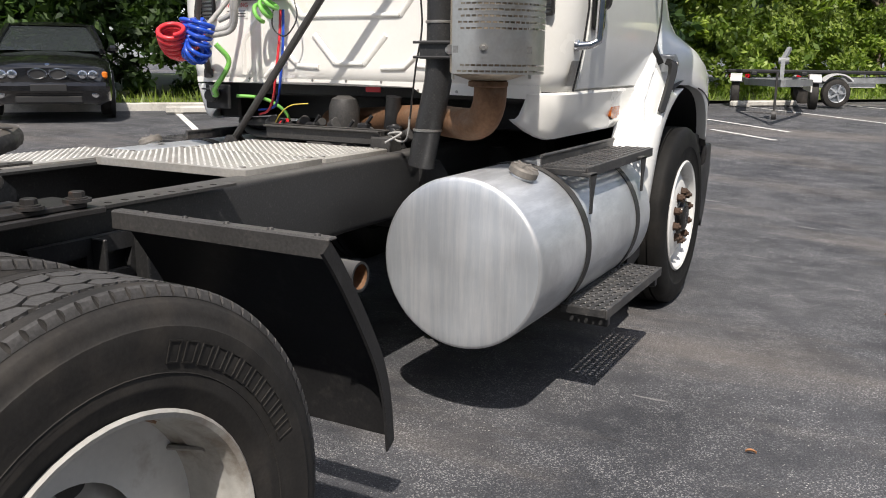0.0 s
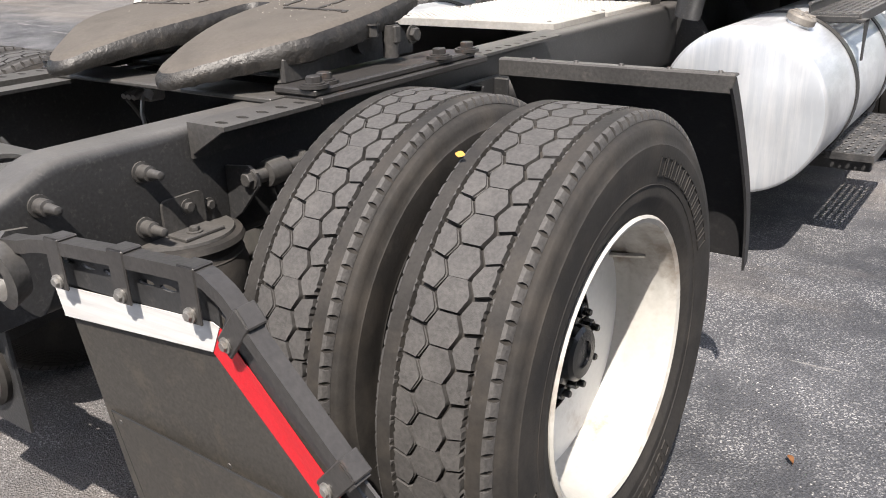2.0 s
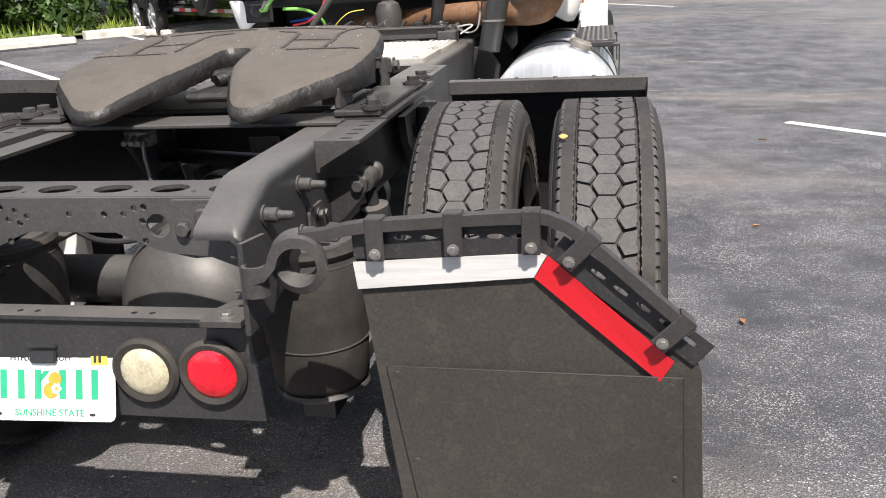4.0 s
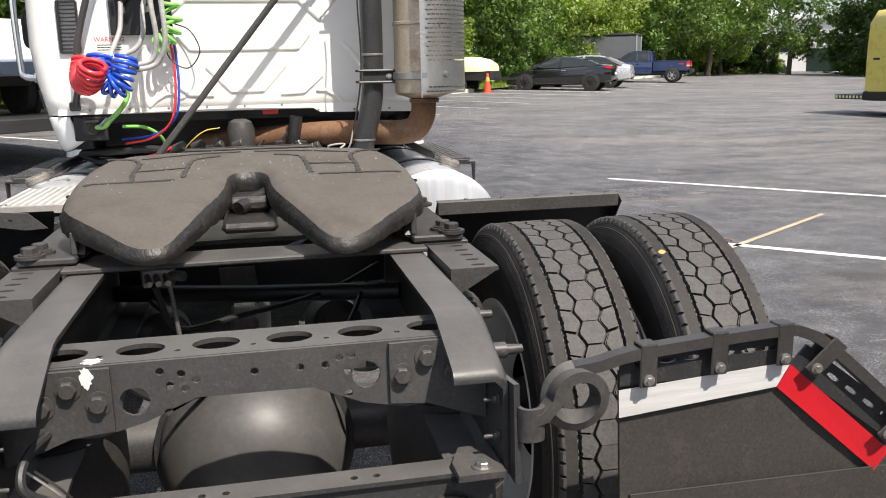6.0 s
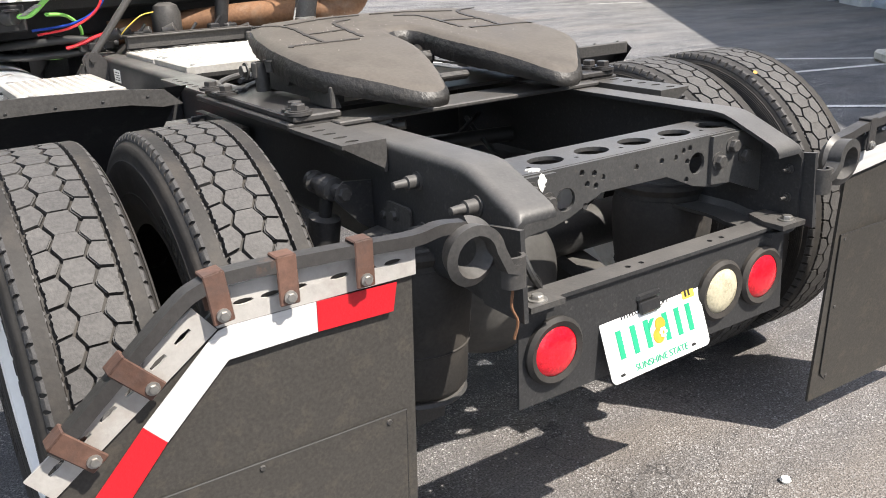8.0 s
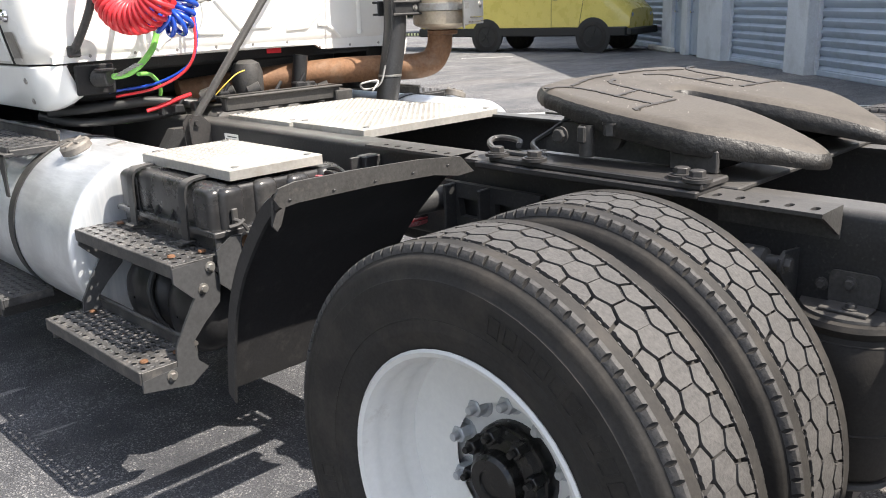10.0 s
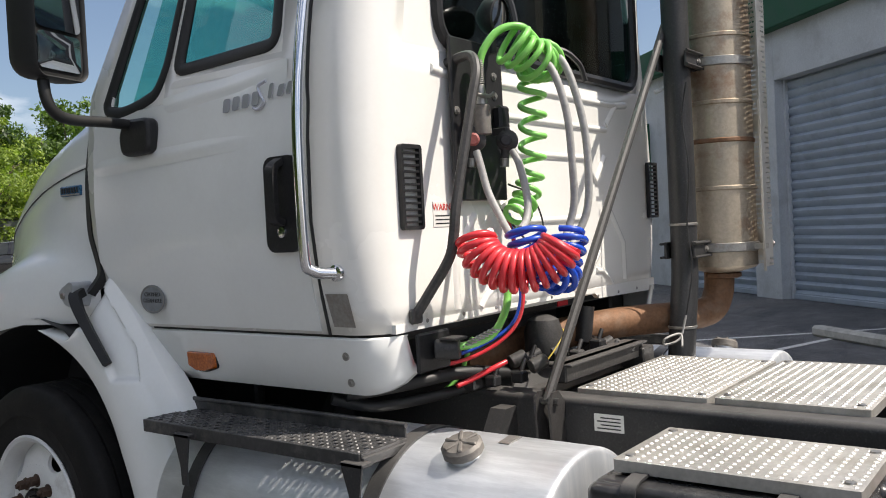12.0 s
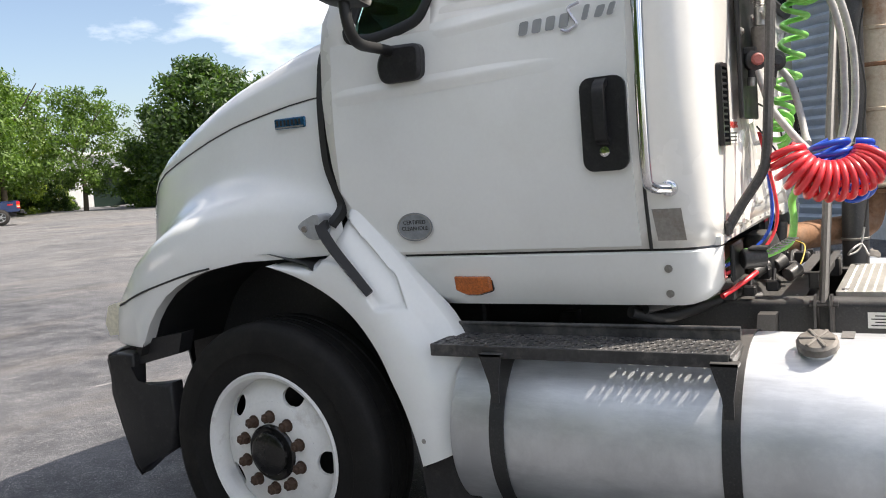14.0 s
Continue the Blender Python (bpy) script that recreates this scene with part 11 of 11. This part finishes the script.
# ---- hoses and cables ----
def hoses():
    y = CAB_Y0

    def coil(name, centre_line, r, wire, turns, mat, label, parent):
        """A helix about a bent line."""
        line = curve_points(centre_line, 40)
        n = int(turns * 18)
        pts = []
        for i in range(n + 1):
            t = i / n
            f = t * (len(line) - 1)
            j = min(int(f), len(line) - 2)
            p = line[j].lerp(line[j + 1], f - j)
            tan = (line[min(len(line) - 1, j + 2)] - line[max(0, j - 1)]).normalized()
            side = tan.cross(Vector((0.55, 0.8, 0.05)) if "red" in name else Vector((0, 1, 0.05))).normalized()
            up = side.cross(tan).normalized()
            a = 2 * math.pi * turns * t
            rr = r(t) if callable(r) else r
            pts.append(p + (side * math.cos(a) + up * math.sin(a)) * rr)
        b = bmesh.new()
        tube(b, pts, wire, 8)
        return part(name, b, mat, parent, label, smooth=60), pts

    hs = new("air_lines")
    hs.parent, hs["label"] = truck, "coiled red, blue and green trailer lines hung behind the cab"
    # red coil sags along the truck, blue faces the tail
    coil("red_coil", [(-0.745, 2.172, 1.535), (-0.752, 2.140, 1.475), (-0.748, 2.090, 1.438), (-0.733, 2.036, 1.425), (-0.710, 1.980, 1.433), (-0.688, 1.938, 1.462), (-0.672, 1.915, 1.502)], 0.056, 0.0108, 15.5, RED, "bundled red coiled air hose", hs)
    coil("blue_coil", [(-0.660, 2.050, 1.550), (-0.660, 2.030, 1.49), (-0.640, 2.005, 1.430), (-0.603, 1.985, 1.398), (-0.566, 1.975, 1.42), (-0.546, 1.970, 1.48), (-0.536, 1.975, 1.535)], lambda t: 0.049 + 0.006 * math.sin(23 * t), 0.0100, 13, BLUE, "bundled blue coiled air hose", hs)
    # green electrical cable: bunch above, stretched spring below
    coil("green_coil", [(-0.50, 2.17, 2.14), (-0.46, 2.14, 2.105), (-0.42, 2.12, 2.08), (-0.39, 2.12, 2.085), (-0.37, 2.125, 2.10)], lambda t: 0.060 + 0.008 * math.sin(17 * t), 0.0105, 8, GREEN, "green coiled electric cable", hs)
    coil("green_spring", [(-0.395, 2.155, 2.03), (-0.375, 2.170, 1.92), (-0.345, 2.195, 1.80), (-0.335, 2.220, 1.69), (-0.37, 2.230, 1.62), (-0.43, 2.230, 1.575)], 0.040, 0.0098, 9, GREEN, "stretched green coiled cable", hs)
    for name, pts, r, mat, lab in (
            ("green_lead", [(-0.56, 2.25, 2.06), (-0.548, 2.235, 2.12), (-0.51, 2.20, 2.18), (-0.45, 2.155, 2.195), (-0.39, 2.13, 2.15), (-0.37, 2.12, 2.09)], 0.0125, GREEN, ""),
            ("green_tail", [(-0.60, 2.12, 1.44), (-0.57, 2.17, 1.37), (-0.60, 2.165, 1.30), (-0.665, 2.17, 1.235), (-0.70, 2.22, 1.205), (-0.745, 2.25, 1.20)], 0.0125, GREEN, "green cable to the socket"),
            ("green_loop", [(-0.62, 2.27, 1.20), (-0.52, 2.36, 1.185), (-0.45, 2.43, 1.12), (-0.46, 2.47, 1.04), (-0.533, 2.523, 0.985), (-0.64, 2.58, 0.98)], 0.0085, GREEN, "bright green cable"),
            ("grey_hose", [(-0.577, 2.262, 1.80), (-0.578, 2.248, 1.754), (-0.585, 2.22, 1.67), (-0.605, 2.175, 1.605), (-0.622, 2.140, 1.560), (-0.635, 2.11, 1.525)], 0.0125, GREYHOSE, "grey sleeved hose"),
            ("grey_hose", [(-0.460, 2.20, 1.80), (-0.468, 2.171, 1.75), (-0.473, 2.145, 1.641), (-0.51, 2.13, 1.575), (-0.57, 2.115, 1.545)], 0.0125, GREYHOSE, "grey sleeved hose"),
            ("grey_hose", [(-0.37, 2.148, 2.12), (-0.40, 2.123, 2.11), (-0.425, 2.053, 2.03), (-0.42, 2.018, 1.90), (-0.41, 2.013, 1.75), (-0.40, 2.018, 1.62), (-0.43, 2.033, 1.52), (-0.53, 1.993, 1.49)], 0.0125, GREYHOSE, "long pale hose loop"),
            ("grey_hose", [(-0.35, 2.158, 2.14), (-0.36, 2.123, 2.14), (-0.38, 2.038, 2.06), (-0.37, 1.993, 1.90), (-0.36, 1.983, 1.75), (-0.36, 1.993, 1.60), (-0.41, 2.018, 1.50), (-0.52, 1.978, 1.47)], 0.0125, GREYHOSE, "long pale hose loop"),
            ("red_line", [(-0.36, 2.30, 1.60), (-0.35, 2.27, 1.45), (-0.36, 2.25, 1.30), (-0.40, 2.28, 1.20), (-0.50, 2.36, 1.13), (-0.64, 2.46, 1.10)], 0.0065, RED, "red air line"),
            ("blue_line", [(-0.345, 2.30, 1.60), (-0.335, 2.28, 1.45), (-0.345, 2.27, 1.30), (-0.385, 2.30, 1.21), (-0.49, 2.39, 1.145), (-0.66, 2.48, 1.12)], 0.0065, BLUE, "blue air line"),
            ("red_hose", [(-0.36, 2.33, 1.09), (-0.41, 2.35, 1.075), (-0.48, 2.395, 1.045), (-0.53, 2.42, 1.03)], 0.010, RED, "thick red hose"),
            ("black_hose", [(-0.30, 2.36, 1.04), (-0.50, 2.42, 1.07), (-0.70, 2.50, 1.06), (-0.88, 2.60, 1.05)], 0.022, BLACKHOSE, "black hose"),
            ("black_hose", [(-0.36, 2.40, 1.02), (-0.55, 2.48, 1.0), (-0.78, 2.56, 1.0), (-0.90, 2.64, 1.04)], 0.020, BLACKHOSE, "black hose"),
            ("yellow_wire", [(-0.33, 2.20, 1.08), (-0.28, 2.18, 1.13), (-0.22, 2.18, 1.17), (-0.15, 2.22, 1.18)], 0.0028, YELLOW, "yellow wire"),
            ("black_wire", [(-0.40, 2.30, 1.62), (-0.36, 2.24, 1.52), (-0.28, 2.23, 1.48), (-0.22, 2.24, 1.56), (-0.26, 2.26, 1.66), (-0.34, 2.30, 1.70)], 0.0035, BLACKHOSE, ""),
            ("mast_wire", [(0.56, 2.00, 2.10), (0.553, 2.02, 1.95), (0.548, 2.0, 1.75), (0.558, 2.02, 1.52), (0.542, 2.0, 1.35), (0.505, 2.02, 1.15)], 0.004, BLACKHOSE, "dark wire down the mast"),
            ("stack_wire", [(0.505, 2.02, 1.16), (0.48, 2.04, 1.07), (0.42, 2.08, 1.05), (0.38, 2.06, 1.08), (0.46, 2.03, 1.09), (0.40, 2.0, 1.05)], 0.0045, GREYHOSE, "loose grey wire")):
        b = bmesh.new()
        tube(b, curve_points(pts, 8), r, 8)
        part(name, b, mat, hs, lab, smooth=60)
    # wrapped spring guards and socket
    b = bmesh.new()
    pts = [Vector((-0.660, 2.155, 1.25)).lerp(Vector((-0.725, 2.24, 1.20)), i / 60) + Vector((0.017 * math.cos(i * 0.9), 0.017 * math.sin(i * 0.9), 0)) for i in range(61)]
    tube(b, pts, 0.003, 5)
    part("spring_guard", b, GREYHOSE, hs)
    b = bmesh.new()
    box(b, (-0.86, 2.31, 1.13), (-0.70, 2.325, 1.25), 0.006)
    part("socket_plate", b, PLASTIC, hs)
    b = bmesh.new()
    cyl(b, (-0.79, 2.30, 1.195), (-0.755, 2.235, 1.197), 0.032, chamfer=0.004)
    box(b, (-0.80, 2.22, 1.225), (-0.73, 2.28, 1.233), 0.003)
    part("socket", b, DUSTYBLACK, hs, "metal trailer socket")
    # hanger spring of the hoses
    b = bmesh.new()
    tube(b, curve_points([(-0.40, 2.30, 2.45), (-0.40, 2.22, 2.30), (-0.41, 2.19, 2.16), (-0.42, 2.18, 2.10)], 6), 0.010, 6)
    tube(b, curve_points([(-0.42, 2.19, 2.10), (-0.32, 2.10, 2.13), (-0.25, 2.06, 2.09), (-0.22, 2.05, 2.03)], 6), 0.009, 6)
    part("hose_hanger", b, BLACKHOSE, hs, "black hose hanger")
    # under-cab clutter: canister, brackets, valves
    b = bmesh.new()
    lathe(b, (-0.05, 2.36, 1.06), (0, 0, 1), [(0.068, 0), (0.072, 0.02), (0.072, 0.10), (0.058, 0.14), (0.03, 0.155)], 24, True, True)
    part("air_dryer", b, DUSTYBLACK, truck, "grey canister under the cab")
    b = bmesh.new()
    box(b, (0.07, 2.36, 1.235), (0.15, 2.365, 1.265), 0.001)
    part("red_label", b, REDTAPE, truck, "small red label")
    b = bmesh.new()
    box(b, (-0.32, 2.12, 1.02), (0.30, 2.16, 1.085), 0.006)
    box(b, (-0.32, 2.10, 1.075), (0.30, 2.20, 1.085), 0.003)
    box(b, (0.26, 2.10, 0.98), (0.36, 2.20, 1.06), 0.006)
    part("cab_mount_beam", b, DUSTYBLACK, truck, "dark cab mount beam")
    b = bmesh.new()
    cyl(b, (0.22, 2.34, 1.08), (0.24, 2.33, 1.22), 0.035)
    cyl(b, (0.24, 2.33, 1.08), (0.30, 2.28, 0.98), 0.035)
    part("rubber_boot", b, PLASTIC, truck)
    rr = np.random.default_rng(3)
    for k in range(16):
        b = bmesh.new()
        x, yy, z = -0.45 + 0.85 * rr.random(), 2.16 + 0.26 * rr.random(), 1.0 + 0.10 * rr.random()
        if k % 3 == 0:
            cyl(b, (x, yy, z), (x + 0.05, yy - 0.03, z + 0.02), 0.018 + 0.012 * rr.random(), chamfer=0.003)
        else:
            s = 0.02 + 0.02 * rr.random()
            box(b, (x - s, yy - s, z - s), (x + s, yy + s, z + s * 0.7), 0.006)
            cyl(b, (x, yy, z), (x + 0.04, yy, z + 0.05), 0.008)
        part("valve", b, (DUSTYBLACK, PLASTIC, BLACKPAINT)[k % 3], truck)
    # label on the rail, wires at the tail
    b = bmesh.new()
    box(b, (-0.4345, 1.865, 0.905), (-0.432, 1.965, 0.960), 0.0005)
    lb = part("rail_label", b, LABEL, rail_l, "white printed label")
    for k in range(4):
        b = bmesh.new()
        box(b, (-0.4352, 1.875, 0.913 + 0.011 * k), (-0.4345, 1.955 - 0.012 * (k % 2), 0.917 + 0.011 * k), 0.0002)
        part("bar", b, INK, lb)
    b = bmesh.new()
    tube(b, curve_points([(-0.33, -0.78, 0.86), (-0.37, -0.86, 0.84), (-0.375, -0.90, 0.80), (-0.34, -0.88, 0.76), (-0.30, -0.84, 0.72), (-0.20, -0.80, 0.66)], 8), 0.008, 8)
    part("loom", b, BLACKHOSE, truck, "black wiring loom")
    for mat, d in ((BLACKHOSE, 0.0), (STEEL, -0.012)):
        b = bmesh.new()
        tube(b, curve_points([(-0.37 + d, -0.84, 0.80), (-0.33, -0.86, 0.775 + d), (-0.31 + d, -0.85, 0.74), (-0.315, -0.83, 0.69)], 6), 0.0025, 6)
        part("wire", b, mat, truck)
    b = bmesh.new()
    tube(b, curve_points([(-0.455, -0.945, 0.80), (-0.462, -0.95, 0.77), (-0.452, -0.955, 0.74), (-0.459, -0.952, 0.705)], 5), 0.003, 6)
    part("hanging_wire", b, RUSTBOLT, truck, "rusty hanging wire")


hoses()

# ---- small things lying about ----
def litter():
    for x, y, r, z in ((1.455, 0.513, 0.020, 0), (1.645, 0.837, 0.026, 0), (2.3, 4.3, 0.03, 0), (2.9, 3.4, 0.025, 0), (1.9, 2.1, 0.02, 0), (3.8, 4.0, 0.03, 0), (2.0, -0.2, 0.018, 0), (-2.6, 1.6, 0.02, 0)):
        bm = bmesh.new()
        m = Matrix.Translation((x, y, z + 0.006)) @ Matrix.Rotation(random.random() * 6.28, 4, "Z")
        rows = []
        for k in range(7):
            t = k / 6
            w = r * 0.35 * math.sin(math.pi * t) + 0.0008
            rows.append([m @ Vector((r * (2 * t - 1), s * w, 0.006 * math.sin(3 * t) + abs(s) * 0.008)) for s in (-1, 0, 1)])
        grid(bm, rows)
        tagged(part("fallen_leaf", bm, DEADLEAF, None, smooth=60), "dry orange leaf fallen on the asphalt", "leaf", "fallen leaves")
    bm = bmesh.new()
    m = Matrix.Translation((1.009, -0.345, 0.985)) @ Matrix.Rotation(0.9, 4, "X")
    rows = [[m @ Vector((0.011 * (2 * t - 1), s * 0.006 * math.sin(math.pi * t) + 0.0004 * s, 0.002)) for s in (-1, 0, 1)] for t in (0.02, 0.25, 0.5, 0.75, 0.98)]
    grid(bm, rows)
    tagged(part("yellow_leaf", bm, YELLOWLEAF, None, smooth=60), "small yellow leaf on the tyre tread", "leaf")
    bm = bmesh.new()
    lathe(bm, (0.467, -0.943, 0.0), (0, 0, 1), [(0.012, 0), (0.016, 0.006), (0.012, 0.014), (0.003, 0.017)], 9, True, True)
    tagged(part("pebble", bm, LABEL), "small white pebble on the asphalt", "pebble")


litter()
